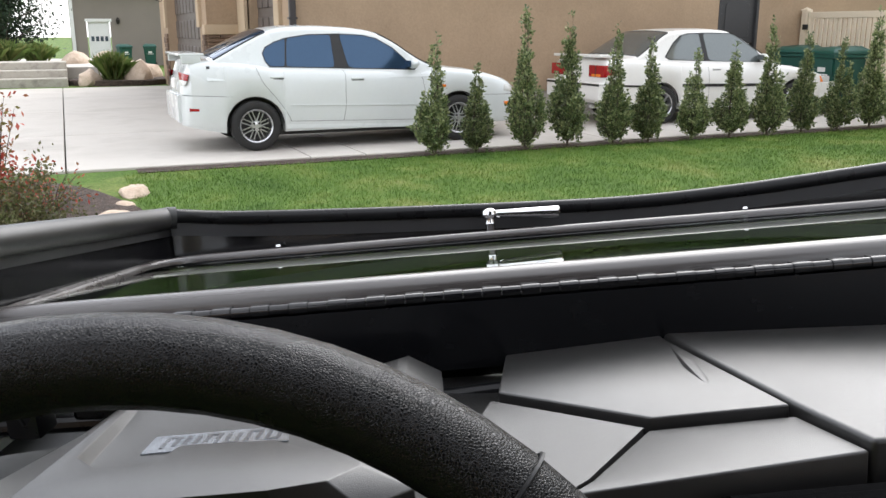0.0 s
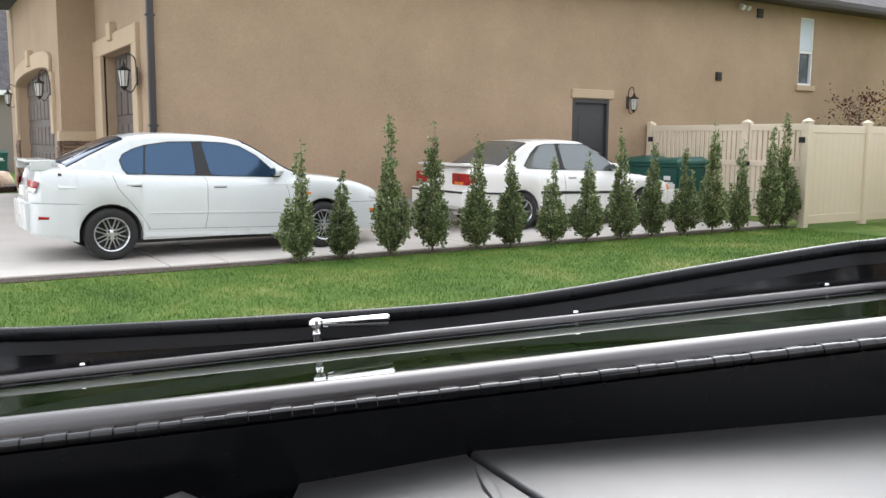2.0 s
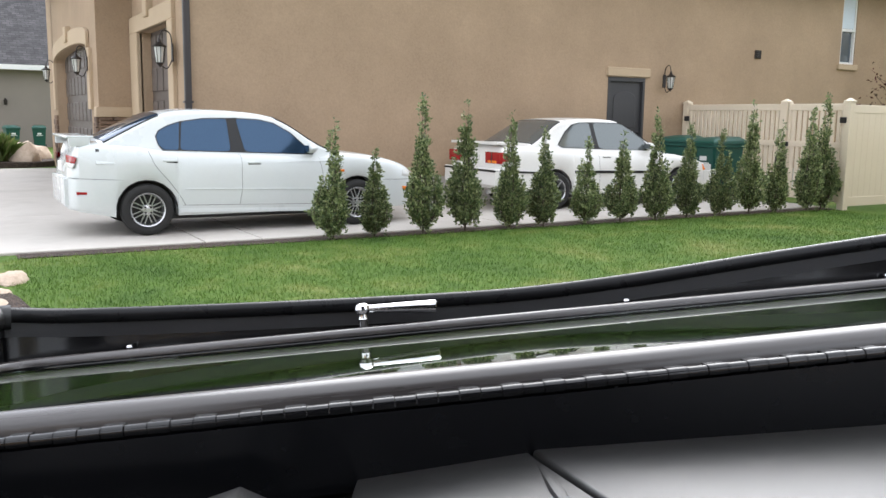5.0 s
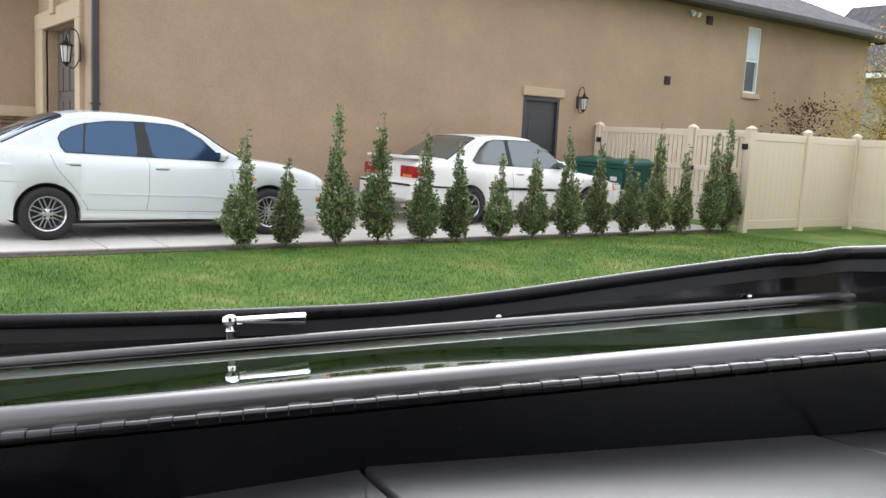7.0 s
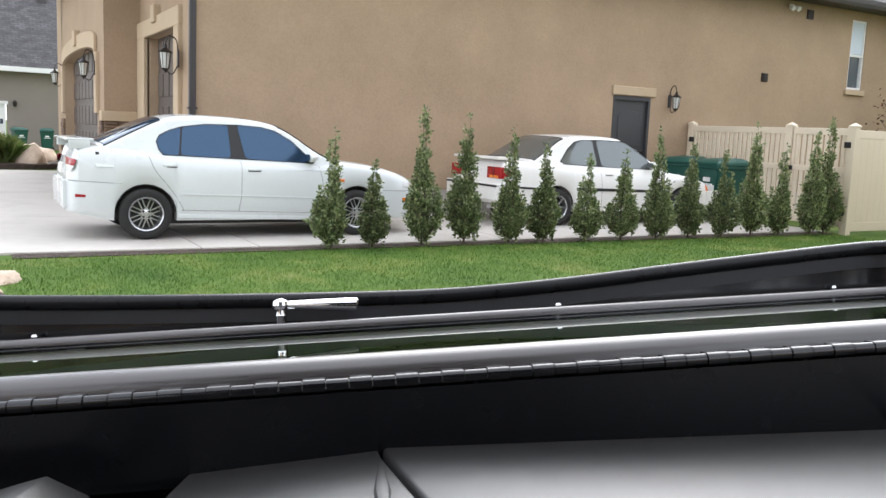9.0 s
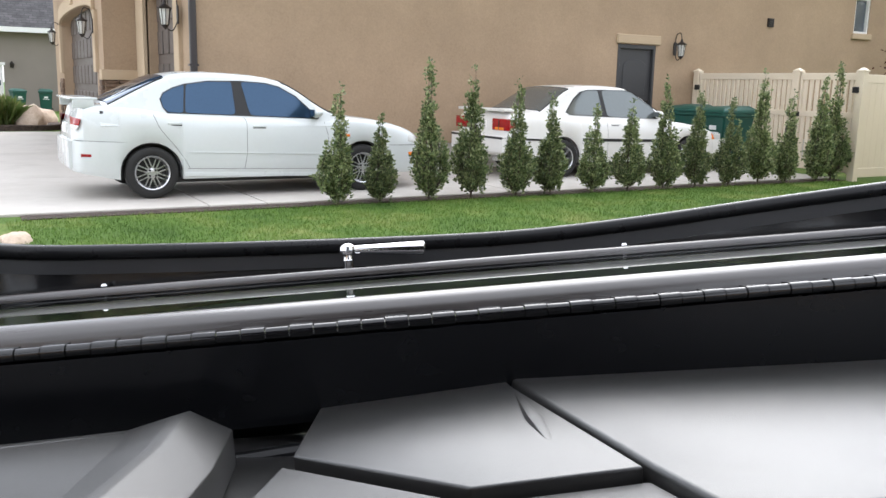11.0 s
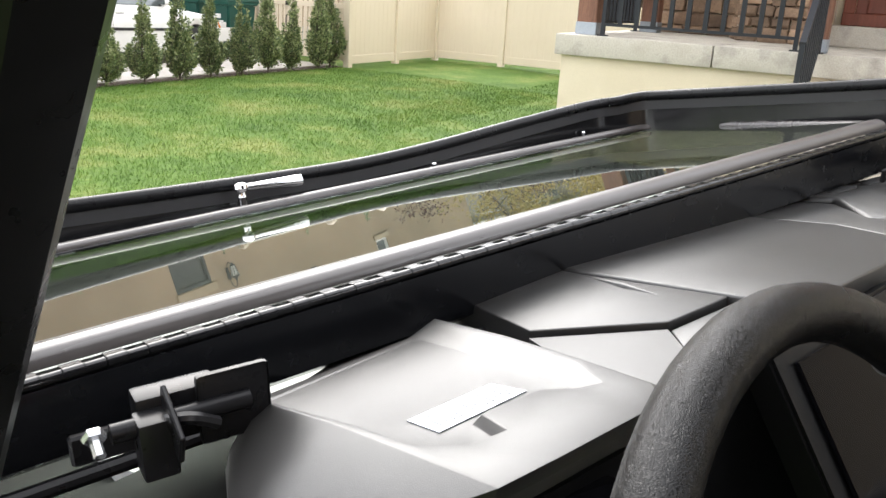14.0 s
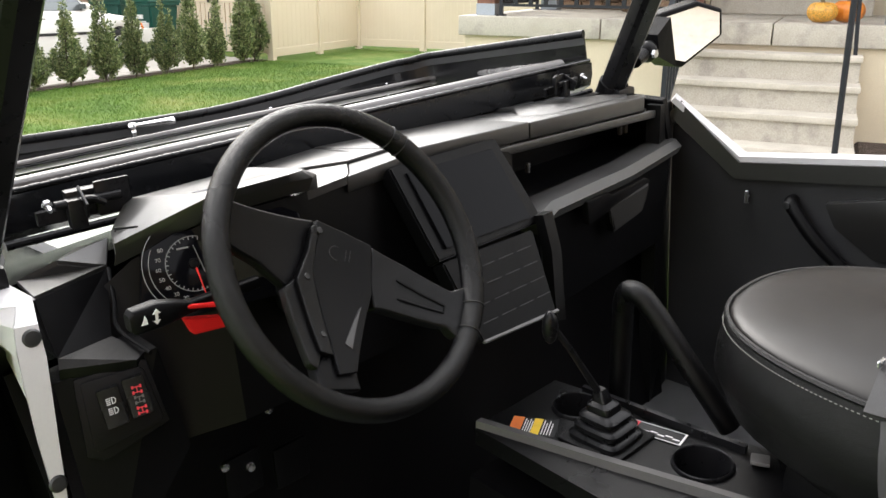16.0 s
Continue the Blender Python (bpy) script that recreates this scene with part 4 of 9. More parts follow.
part("fascia", box(B(), 0.2, 12, NY - 0.5, NY - 0.42, 3.12, 3.32), M_WHITE, nb, "white eave board")
part("soffit", box(B(), 0.25, 12, NY - 0.42, NY + 0.1, 3.14, 3.2), M_WHITE, nb)
bm = B()
q = [(0.0, NY - 0.5, 3.33), (12, NY - 0.5, 3.33), (12, NY + 6.5, 8.3), (0.0, NY + 6.5, 8.3)]
quad_sheet(bm, q, 0.12)
part("roof", bm, M_ROOF, nb, "dark grey shingle roof", smooth=False)
part("wall", box(B(), 0.6, 0.85, NY + 0.3, NY + 8, -0.2, 4.0), M_GREYWALL, nb, smooth=False)
part("downpipe", box(B(), 0.55, 0.68, NY - 0.1, NY - 0.002, 0.0, 3.1), M_WHITE, nb)
part("door_lamp", lathe(B(), [(0, -0.12), (0.06, -0.1), (0.08, 0.06), (0.03, 0.14), (0, 0.16)], 10, Matrix.Translation((2.4, NY - 0.09, 1.82))), M_BRONZE, nb)
for k, x in enumerate((1.4, 3.6)):
    part("roof_vent", box(B(), x, x + 0.35, NY + 2.8 + k, NY + 3.1 + k, 5.6 + 0.7 * k, 5.95 + 0.7 * k), M_GUTTER, nb)
# raised beds with stone edging, grass clumps and steps between them
blob_bed("planting_bed", 1.6, 26.6, 1.35, 1.3, 0.1, 5.0, "dark mulch bed with boulders beside the steps")
blob_bed("planting_bed", -4.2, 26.8, 2.0, 1.5, 0.1, 7.0, "dark mulch bed at the drive's far side")
boulder(0.75, 25.9, 0.12, 0.4, 0.3, 0.28, 11.0)
boulder(1.5, 33.5, 0.15, 0.8, 0.5, 0.6, 16.0)
boulder(2.35, 27.4, 0.2, 0.5, 0.4, 0.32, 17.0)
boulder(2.0, 26.0, 0.15, 0.5, 0.4, 0.5, 12.0)
boulder(-2.9, 25.6, 0.1, 0.6, 0.5, 0.6, 13.0)
boulder(-4.6, 25.4, 0.1, 0.5, 0.4, 0.4, 14.0)
boulder(0.5, 30.5, 0.4, 0.6, 0.4, 0.4, 15.0)
grass_clump(1.35, 25.9, 0.12, 0.55, 0.85, 420, 71)
grass_clump(-1.6, 30.0, 0.45, 0.8, 0.8, 420, 72)
grass_clump(-0.6, 30.4, 0.45, 0.6, 0.7, 320, 73)
st = thing("garden_steps", Matrix(), "pale concrete garden steps between the beds", "steps", kind="structure")
for k in range(3):
    part("step", box(B(), -2.1, 0.2, 25.6 + 0.45 * k, 27.6, -0.1 + 0.0 * k, 0.2 + 0.2 * k, 0.02, 1), M_CONC2, st)
solid("terrace", box(B(), -6.0, 1.2, 27.6, 36.0, -0.1, 0.42, 0.02, 1), M_CONC, "raised pale concrete terrace", "pavement", "structure")


def bin_body(name, m, label, group):
    """A wheeled bin: tapered body, lid with a lip, handle, axle and wheels."""
    root = thing(name, m, label, "bin", group)
    bm = B()
    loft(bm, [[(-0.24, -0.28, 0.06), (0.24, -0.28, 0.06), (0.24, 0.28, 0.06), (-0.24, 0.28, 0.06)], [(-0.31, -0.37, 0.98), (0.31, -0.37, 0.98), (0.31, 0.37, 0.98), (-0.31, 0.37, 0.98)]])
    bmesh.ops.bevel(bm, geom=bm.edges[:], offset=0.03, segments=2, affect="EDGES")
    part("body", bm, M_BIN, root)
    part("rim", box(B(), -0.33, 0.33, -0.39, 0.39, 0.96, 1.03, 0.012, 1), M_BIN, root)
    bm = B()
    loft(bm, [[(-0.34, -0.41, 1.03), (0.34, -0.41, 1.03), (0.34, 0.42, 1.03), (-0.34, 0.42, 1.03)], [(-0.33, -0.4, 1.08), (0.33, -0.4, 1.08), (0.33, 0.41, 1.1), (-0.33, 0.41, 1.1)], [(-0.22, -0.28, 1.14), (0.22, -0.28, 1.14), (0.22, 0.3, 1.17), (-0.22, 0.3, 1.17)]])
    bmesh.ops.bevel(bm, geom=bm.edges[:], offset=0.012, segments=1, affect="EDGES")
    part("lid", bm, M_BIN, root)
    h = B()
    tube(h, [(-0.26, 0.4, 1.0), (-0.26, 0.48, 1.02), (0.26, 0.48, 1.02), (0.26, 0.4, 1.0)], 0.016, 8)
    part("handle", h, M_BIN, root)
    part("emblem", box(B(), -0.08, 0.1, -0.362, -0.35, 0.72, 0.8), M_WHITE, root, "pale printed patch")
    part("emblem", box(B(), -0.14, 0.16, -0.358, -0.346, 0.66, 0.685), M_WHITE, root)
    for s in (-1, 1):
        w = part("wheel", lathe(B(), [(0.0, -0.03), (0.1, -0.03), (0.12, -0.02), (0.12, 0.02), (0.1, 0.03), (0.0, 0.03)], 20, Matrix.Translation((s * 0.29, 0.27, 0.12)) @ Matrix.Rotation(radians(90), 4, "Y")), M_DARK, root)
    return root


bin_body("wheeled_bin", pose(12.95, 12.75, 0.0, 0, 0, -75), "dark green wheeled rubbish bin by the gate", "rubbish bins")
bin_body("wheeled_bin", pose(12.9, 11.75, 0.0, 0, 0, -95), "dark green wheeled rubbish bin by the gate", "rubbish bins")
bin_body("wheeled_bin", pose(2.45, 38.2, -0.03, 0, 0, 10) @ Matrix.Scale(0.8, 4), "green wheeled bin at the grey house", "rubbish bins")
bin_body("wheeled_bin", pose(3.45, 38.3, -0.03, 0, 0, -5) @ Matrix.Scale(0.8, 4), "green wheeled bin at the grey house", "rubbish bins")

# ---------------------------------------------------------------- vinyl fence and gates
fence = thing("vinyl_fence", Matrix(), "cream vinyl privacy fence with capped posts", "fence")


def fence_post(parent, x, y, h=1.84, w=0.127):
    p = part("post", box(B(), x - w / 2, x + w / 2, y - w / 2, y + w / 2, -0.2, h - 0.04, 0.006, 1), M_FENCE, parent)
    bm = B()
    box(bm, x - w / 2 - 0.012, x + w / 2 + 0.012, y - w / 2 - 0.012, y + w / 2 + 0.012, h - 0.04, h - 0.01, 0.004, 1)
    loft(bm, [[(x - w / 2, y - w / 2, h - 0.01), (x + w / 2, y - w / 2, h - 0.01), (x + w / 2, y + w / 2, h - 0.01), (x - w / 2, y + w / 2, h - 0.01)], [(x - 0.012, y - 0.012, h + 0.03), (x + 0.012, y - 0.012, h + 0.03), (x + 0.012, y + 0.012, h + 0.03), (x - 0.012, y + 0.012, h + 0.03)]])
    part("post_cap", bm, M_FENCE, p)


def fence_panel(parent, a, b, h=1.76):
    """Top and bottom rail with tongue-and-groove boards between."""
    a, b = Vector((*a, 0)), Vector((*b, 0))
    d = (b - a).normalized()
    m = axes_at(a, d, Vector((-d.y, d.x, 0)))
    L = (b - a).length
    e = 0.063
    part("rail", box(B(), e, L - e, -0.022, 0.022, h - 0.14, h, 0.006, 1, m), M_FENCE, parent)
    part("rail", box(B(), e, L - e, -0.022, 0.022, 0.03, 0.19, 0.006, 1, m), M_FENCE, parent)
    n = max(int(L / 0.16), 1)
    for k in range(n):
        x0, x1 = e + (L - 2 * e) * k / n, e + (L - 2 * e) * (k + 1) / n
        part("board", box(B(), x0 + 0.0006, x1 - 0.0006, -0.011, 0.011, 0.19, h - 0.14, 0.0015, 1, m), M_FENCE, parent, smooth=False)


gx, gy, cx = 13.52, 9.48, 16.95
fence_post(fence, gx, gy)
for x in (15.25, cx):
    fence_post(fence, x, gy)
fence_panel(fence, (gx, gy), (15.25, gy))
fence_panel(fence, (15.25, gy), (cx, gy))
ylist = [gy, 7.87, 6.25, 4.6, 2.4, 0.0, -2.4, -4.8]
for a, b in zip(ylist[:-1], ylist[1:]):
    fence_post(fence, cx, b)
    fence_panel(fence, (cx, a), (cx, b))
fence_post(fence, gx, 13.2)
fence_post(fence, gx, 10.76)


def gate(a, b, hinge_end, label):
    g = thing("vinyl_gate", Matrix(), label, "gate", "gates beside the house")
    ya, yb = a - 0.075, b + 0.075
    for z0, z1 in ((1.66, 1.78), (1.02, 1.12), (0.1, 0.22)):
        part("rail", box(B(), gx - 0.025, gx + 0.025, yb, ya, z0, z1, 0.006, 1), M_FENCE, g)
    for y in (ya - 0.05, yb):
        part("stile", box(B(), gx - 0.027, gx + 0.027, y, y + 0.05, 0.08, 1.8, 0.006, 1), M_FENCE, g)
    n = int((ya - yb - 0.1) / 0.105)
    for k in range(n):
        y = yb + 0.05 + (ya - yb - 0.1) * (k + 0.5) / n
        part("slat", box(B(), gx - 0.012, gx + 0.012, y - 0.036, y + 0.036, 1.12, 1.66, 0.003, 1), M_FENCE, g, smooth=False)
        part("slat", box(B(), gx - 0.012, gx + 0.012, y - 0.04, y + 0.04, 0.22, 1.02, 0.003, 1), M_FENCE, g, smooth=False)
    for z in (1.5, 0.35):
        y = a - 0.06 if hinge_end else b + 0.06
        part("hinge", box(B(), gx - 0.085, gx - 0.05, y - 0.06, y + 0.06, z - 0.05, z + 0.05, 0.006, 1), M_DARK, g, "black strap hinge")
    y = b + 0.09 if hinge_end else a - 0.09
    part("latch", box(B(), gx - 0.06, gx - 0.03, y - 0.03, y + 0.05, 1.02, 1.1, 0.006, 1), M_DARK, g, "black gate latch")
    lt = B()
    tube(lt, smooth_path([(gx - 0.04, y, 0.85), (gx - 0.09, y, 0.82), (gx - 0.09, y, 0.66), (gx - 0.04, y, 0.63)], 4), 0.01, 8)
    part("pull", lt, M_DARK, g, "black gate pull")


gate(13.2, 10.76, True, "wide cream vinyl gate with open slats above, closed")
gate(10.76, 9.48, False, "narrow cream vinyl gate with open slats above, closed")

# ---------------------------------------------------------------- cars
class CarShape:
    """Side and plan lines of a car body; x from its tail to its nose."""

    def __init__(s, length, wheels, r, deck, width, belt, sill, tail):
        s.length, s.wheels, s.r, s.deck, s.width, s.belt, s.sill, s.tail = length, wheels, r, deck, width, belt, sill, tail
        s.start = deck[0][0]

    def bottom(s, x):
        z = s.sill + s.tail * max(0, (0.6 - x) / 0.6) + 0.06 * max(0, (x - s.length + 0.3) / 0.3)
        ra = s.r + 0.05
        for c in s.wheels:
            if abs(x - c) < ra:
                z = max(z, s.r + math.sqrt(ra * ra - (x - c) ** 2))
        return z

    def half(s, x):
        """Half section at x: (y, z) from the bottom up to the middle of the deck."""
        zb, zt, w = s.bottom(x), interp(s.deck, x), interp(s.width, x)
        f = ((0.0, 0.86), (0.0, 0.955), (0.1, 0.982), (0.3, 0.998), (0.5, 1.0), (0.66, 0.992), (0.8, 0.974), (0.89, 0.952), (0.95, 0.92), (0.985, 0.872))
        out = [(w * k, zb + (zt - zb) * u) for u, k in f]
        return [(0.0, zb)] + out + [(w * 0.74, zt + 0.006), (w * 0.4, zt + 0.016), (0.0, zt + 0.02)]

    def side(s, x, z):
        h = s.half(x)[1:-3]
        for (a, u), (b, v) in zip(h[:-1], h[1:]):
            if u <= z <= v and v > u:
                return a + (b - a) * (z - u) / (v - u)
        return h[-1][0] if z > h[-1][1] else h[1][0]


def skin(S, s, corners, off, nx=12, nz=5, thick=0.025):
    """A panel that follows the flank, standing proud by off; corners (x, z): tail low, nose low, nose high, tail high."""
    bm = B()
    a, b, c, d = [Vector(p) for p in corners]
    front, back = [], []
    for j in range(nz + 1):
        v = j / nz
        fr, bk = [], []
        for i in range(nx + 1):
            u = i / nx
            p = (a * (1 - u) + b * u) * (1 - v) + (d * (1 - u) + c * u) * v
            edge = 0.0 if 0 < i < nx and 0 < j < nz else -0.006
            y = S.side(p.x, p.y)
            fr.append(bm.verts.new((p.x, s * (y + off + edge), p.y)))
            bk.append(bm.verts.new((p.x, s * (y + off - thick), p.y)))
        front.append(fr)
        back.append(bk)
    for j in range(nz):
        for i in range(nx):
            bm.faces.new((front[j][i], front[j][i + 1], front[j + 1][i + 1], front[j + 1][i]))
    rim = [(0, i) for i in range(nx)] + [(j, nx) for j in range(nz)] + [(nz, i) for i in range(nx, 0, -1)] + [(j, 0) for j in range(nz, 0, -1)]
    for (j, i), (q, k) in zip(rim, rim[1:] + rim[:1]):
        bm.faces.new((front[j][i], front[q][k], back[q][k], back[j][i]))
    return bm


def rounded(pts, f=0.1):
    out = []
    for i in range(len(pts)):
        a, b, c = Vector(pts[i - 1]), Vector(pts[i]), Vector(pts[(i + 1) % len(pts)])
        p, q = b + (a - b) * f, b + (c - b) * f
        out += [tuple(p), tuple(p * 0.25 + b * 0.5 + q * 0.25), tuple(q)]
    return out


def make_car(name, m, S, cab, paint, glass, label, panes, seams, spokes, style):
    car = thing(name, m, label, "car", "parked cars")
    xs = sorted({round(S.length * i / 46, 4) for i in range(47)} | {round(c + d * (S.r + 0.051), 4) for c in S.wheels for d in (-1, -0.98, -0.9, -0.75, -0.5, -0.25, 0, 0.25, 0.5, 0.75, 0.9, 0.98, 1)} | {0.02, 0.06, S.length - 0.02, S.length - 0.06})
    xs = [S.start] + [x for x in xs if x > S.start + 0.004]
    bm = B()
    rings = []
    for x in xs:
        h = S.half(x)
        rings.append([(x, -y, z) for y, z in h] + [(x, y, z) for y, z in h[-2:0:-1]])
    loft(bm, rings)
    body = part("body", bm, paint, car)
    # dark wheel housings and floor
    bm = B()
    for c in S.wheels:
        box(bm, c - S.r - 0.04, c + S.r + 0.04, -0.62, 0.62, 0.22, 0.74)
    box(bm, 0.75, S.length - 0.5, -0.66, 0.66, 0.17, 0.3)
    part("underbody", bm, M_DARK, car)
    # rolled dark lips inside the wheel arches
    for c in S.wheels:
        for s in (-1, 1):
            bm = B()
            pts = []
            for k in range(19):
                a = radians(4 + 172 * k / 18)
                x, z = c + (S.r + 0.047) * math.cos(a), S.r + (S.r + 0.047) * math.sin(a)
                pts.append((x, s * (S.side(x, z + 0.02) * 0.965), z))
            tube(bm, pts, 0.012, 6)
            part("arch_lip", bm, M_DARK, car)
    # cabin: sections along its side profile
    prof, z0, w0, w1 = cab
    z1 = max(z for _, z in prof)
    slope = (w1 - w0) / (z1 - z0)
    line = smooth_path([(x, 0, z) for x, z in prof], 5)

    def cabin_y(z):
        return w0 + slope * (z - z0)

    def section(p):
        """Half section of the cabin under the point p of its profile."""
        k = min(max((p.z - z0) / 0.14, 0.03), 1.0)
        zs = max(p.z - 0.07 * k, z0 + 0.001)
        yt = cabin_y(zs)
        return [(w0 + 0.05, z0 - 0.09), (w0, z0), (yt, zs), (yt - 0.012 * k, p.z - 0.04 * k), (yt - 0.04 * k, p.z - 0.016 * k), (yt - 0.1 * k, p.z), (yt * 0.5, p.z + 0.012 * k), (0.0, p.z + 0.018 * k)]

    rings = []
    for p in line:
        h = section(p)
        rings.append([(p.x, -y, z) for y, z in h] + [(p.x, y, z) for y, z in h[-2::-1]])
    bm = B()
    loft(bm, rings)
    part("roof", bm, paint, car)

    for s in (-1, 1):
        off = Vector((0, s, -slope)).normalized()
        bm = B()
        a = [bm.verts.new(Vector((x, s * (cabin_y(z) + 0.0025), z))) for x, z in style["frame"]]
        b = [bm.verts.new(v.co - off * 0.03) for v in a]
        bm.faces.new(a)
        for i in range(len(a)):
            bm.faces.new((a[i], a[(i + 1) % len(a)], b[(i + 1) % len(a)], b[i]))
        part("window_frame", bm, M_DARK, car, smooth=False)
    for pts, mt in panes:
        for s in (-1, 1):
            bm = B()
            co = [Vector((x, s * (cabin_y(z) + (0.0055 if mt is glass else 0.0045)), z)) for x, z in (rounded(pts) if mt is glass else pts)]
            off = Vector((0, s, -slope)).normalized() * 0.02
            a = [bm.verts.new(p) for p in co]
            b = [bm.verts.new(p - off) for p in co]
            mid = bm.verts.new(sum(co, Vector()) / len(co) + off * (0.3 if mt is glass else 0.0))
            n = len(co)
            for i in range(n):
                bm.faces.new((a[i], a[(i + 1) % n], mid))
                bm.faces.new((a[i], a[(i + 1) % n], b[(i + 1) % n], b[i]))
            part("side_window" if mt is glass else "door_pillar", bm, mt, car, smooth=mt is glass)
    for nm, (xa, xb) in (("rear_window", style["rear"]), ("windscreen", style["front"])):
        for lift, grow, mt, nm2 in ((0.0, 0.012, M_DARK, "window_rubber"), (0.004, 0.0, glass, nm)):
            rows = []
            for p in line:
                if not xa - grow <= p.x <= xb + grow:
                    continue
                h = [(y - 0.004 + grow, z + 0.008 + lift) for y, z in section(p)[4:7]]
                hc = section(p)[7][1] + 0.008 + lift
                rows.append([(p.x, -y, z) for y, z in h] + [(p.x, 0, hc)] + [(p.x, y, z) for y, z in h[::-1]] + [(p.x, h[0][0], h[0][1] - 0.03), (p.x, -h[0][0], h[0][1] - 0.03)])
            bm = B()
            loft(bm, rows)
            part(nm2, bm, mt, car)
    # seams, handles, strips on the flanks
    for s in (-1, 1):
        for ln in seams:
            pts = [Vector((p.x, s * (S.side(p.x, p.z) - 0.0005), p.z)) for p in smooth_path([(x, 0, z) for x, z in ln], 4)]
            bm = B()
            tube(bm, pts, 0.0032, 4)
            part("door_seam", bm, M_SEAM, body)
        for x, z in style["handles"]:
            y = S.side(x, z)
            part("door_handle", box(B(), x - 0.085, x + 0.085, s * y - 0.014, s * y + 0.014, z - 0.004, z + 0.022, 0.008, 2), paint, body)
            part("handle_recess", box(B(), x - 0.08, x + 0.08, s * y - 0.006, s * y + 0.006, z - 0.016, z - 0.003, 0.003, 1), M_DARK, body)
        for (x0_, z0_, x1_, z1_, hgt, out_, mt, nm) in style["strips"]:
            bm = B()
            n = 20
            path = []
            for i in range(n + 1):
                x, z = x0_ + (x1_ - x0_) * i / n, z0_ + (z1_ - z0_) * i / n
                path.append(Vector((x, s * (S.side(x, z) + out_), z)))
            sweep(bm, path, [(-0.008, -hgt / 2), (0.006, -hgt / 2), (0.008, 0), (0.006, hgt / 2), (-0.008, hgt / 2)])
            part(nm, bm, mt, car)
        for nm, mt, corners, out_, lb in style["skins"]:
            part(nm, skin(S, s, corners, out_), mt, car, lb)
        # mirror
        x = style["mirror"]
        yb = S.side(x, 0.85) + 0.01
        bm = B()
        bmesh.ops.create_uvsphere(bm, u_segments=18, v_segments=12, radius=1.0)
        for v in bm.verts:
            v.co = Vector((x + (v.co.x * 0.09 if v.co.x > 0 else v.co.x * 0.05), s * (yb + 0.01) + v.co.y * 0.1, S.belt + 0.07 + v.co.z * 0.062))
        mi = part("wing_mirror", bm, paint, car)
        part("mirror_glass", box(B(), x - 0.056, x - 0.044, s * (yb + 0.01) - 0.075, s * (yb + 0.01) + 0.075, S.belt + 0.028, S.belt + 0.112, 0.005, 1), glass, mi)
        part("mirror_base", box(B(), x - 0.04, x + 0.07, s * (yb - 0.09) - 0.04, s * (yb - 0.09) + 0.06, S.belt - 0.005, S.belt + 0.06, 0.012, 2), M_DARK, mi)
    # wheels
    for c in S.wheels:
        for s in (-1, 1):
            w = part("wheel", lathe(B(), [(S.r * 0.66, -0.09), (S.r * 0.9, -0.1), (S.r * 0.97, -0.085), (S.r, -0.05), (S.r, 0.05), (S.r * 0.97, 0.085), (S.r * 0.9, 0.1), (S.r * 0.78, 0.104), (S.r * 0.66, 0.09), (S.r * 0.64, 0.0)], 40), M_TYRE, car, "black tyre on alloy rim", loc=pose(c, s * (interp(S.width, c) - 0.115), S.r, 90 if s < 0 else -90, 0, 0))
            R = S.r * 0.66
            part("rim", lathe(B(), [(R * 1.02, 0.09), (R * 0.985, 0.1), (R * 0.93, 0.09), (R * 0.89, 0.02), (R * 0.86, -0.05)], 40), M_ALLOY, w)
            part("brake_disc", lathe(B(), [(0, -0.0), (R * 0.86, -0.0), (R * 0.86, -0.02), (0, -0.02)], 24), M_DARK, w)
            sp = B()
            for k in range(spokes):
                a = 2 * math.pi * k / spokes
                for da in (-style["twist"], style["twist"]):
                    p0 = Vector((0.05 * math.cos(a), 0.05 * math.sin(a), 0.078))
                    p1 = Vector((R * 0.93 * math.cos(a + da), R * 0.93 * math.sin(a + da), 0.082))
                    tube(sp, [p0, p1], [style["spoke"], style["spoke"] * 0.85], 6)
            lathe(sp, [(0, 0.09), (0.03, 0.09), (0.06, 0.082), (0.066, 0.05), (0, 0.05)], 18)
            part("spokes", sp, M_ALLOY, w)
            part("centre_cap", lathe(B(), [(0, 0.096), (0.022, 0.095), (0.026, 0.088)], 16), M_ALLOY, w)
            for k in range(4):
                a = math.pi / 4 + k * math.pi / 2
                part("wheel_nut", lathe(B(), [(0, 0.094), (0.013, 0.094), (0.013, 0.07)], 8, Matrix.Translation((0.046 * math.cos(a), 0.046 * math.sin(a), 0))), M_DARK, w)
    for nm, mt, bx, lb in style["bits"]:
        part(nm, box(B(), *bx, 0.014, 3), mt, car, lb)
    return car


M_SEAM = plain("panel_gap", (0.13, 0.13, 0.13), 0.7)
D1 = [(0.09, 0.66), (0.11, 0.86), (0.14, 1.0), (0.2, 1.07), (0.34, 1.088), (0.55, 1.085), (0.9, 1.045), (1.2, 1.0), (2.9, 0.95), (3.25, 0.965), (3.45, 0.968), (3.84, 0.93), (4.1, 0.88), (4.37, 0.805), (4.56, 0.715), (4.64, 0.62), (4.68, 0.46)]
W1 = [(0.09, 0.58), (0.12, 0.68), (0.17, 0.745), (0.34, 0.808), (0.9, 0.845), (2.3, 0.85), (3.6, 0.84), (4.2, 0.79), (4.45, 0.71), (4.6, 0.58), (4.68, 0.42)]
S1 = CarShape(4.68, (0.935, 3.64), 0.305, D1, W1, 0.95, 0.225, 0.12)
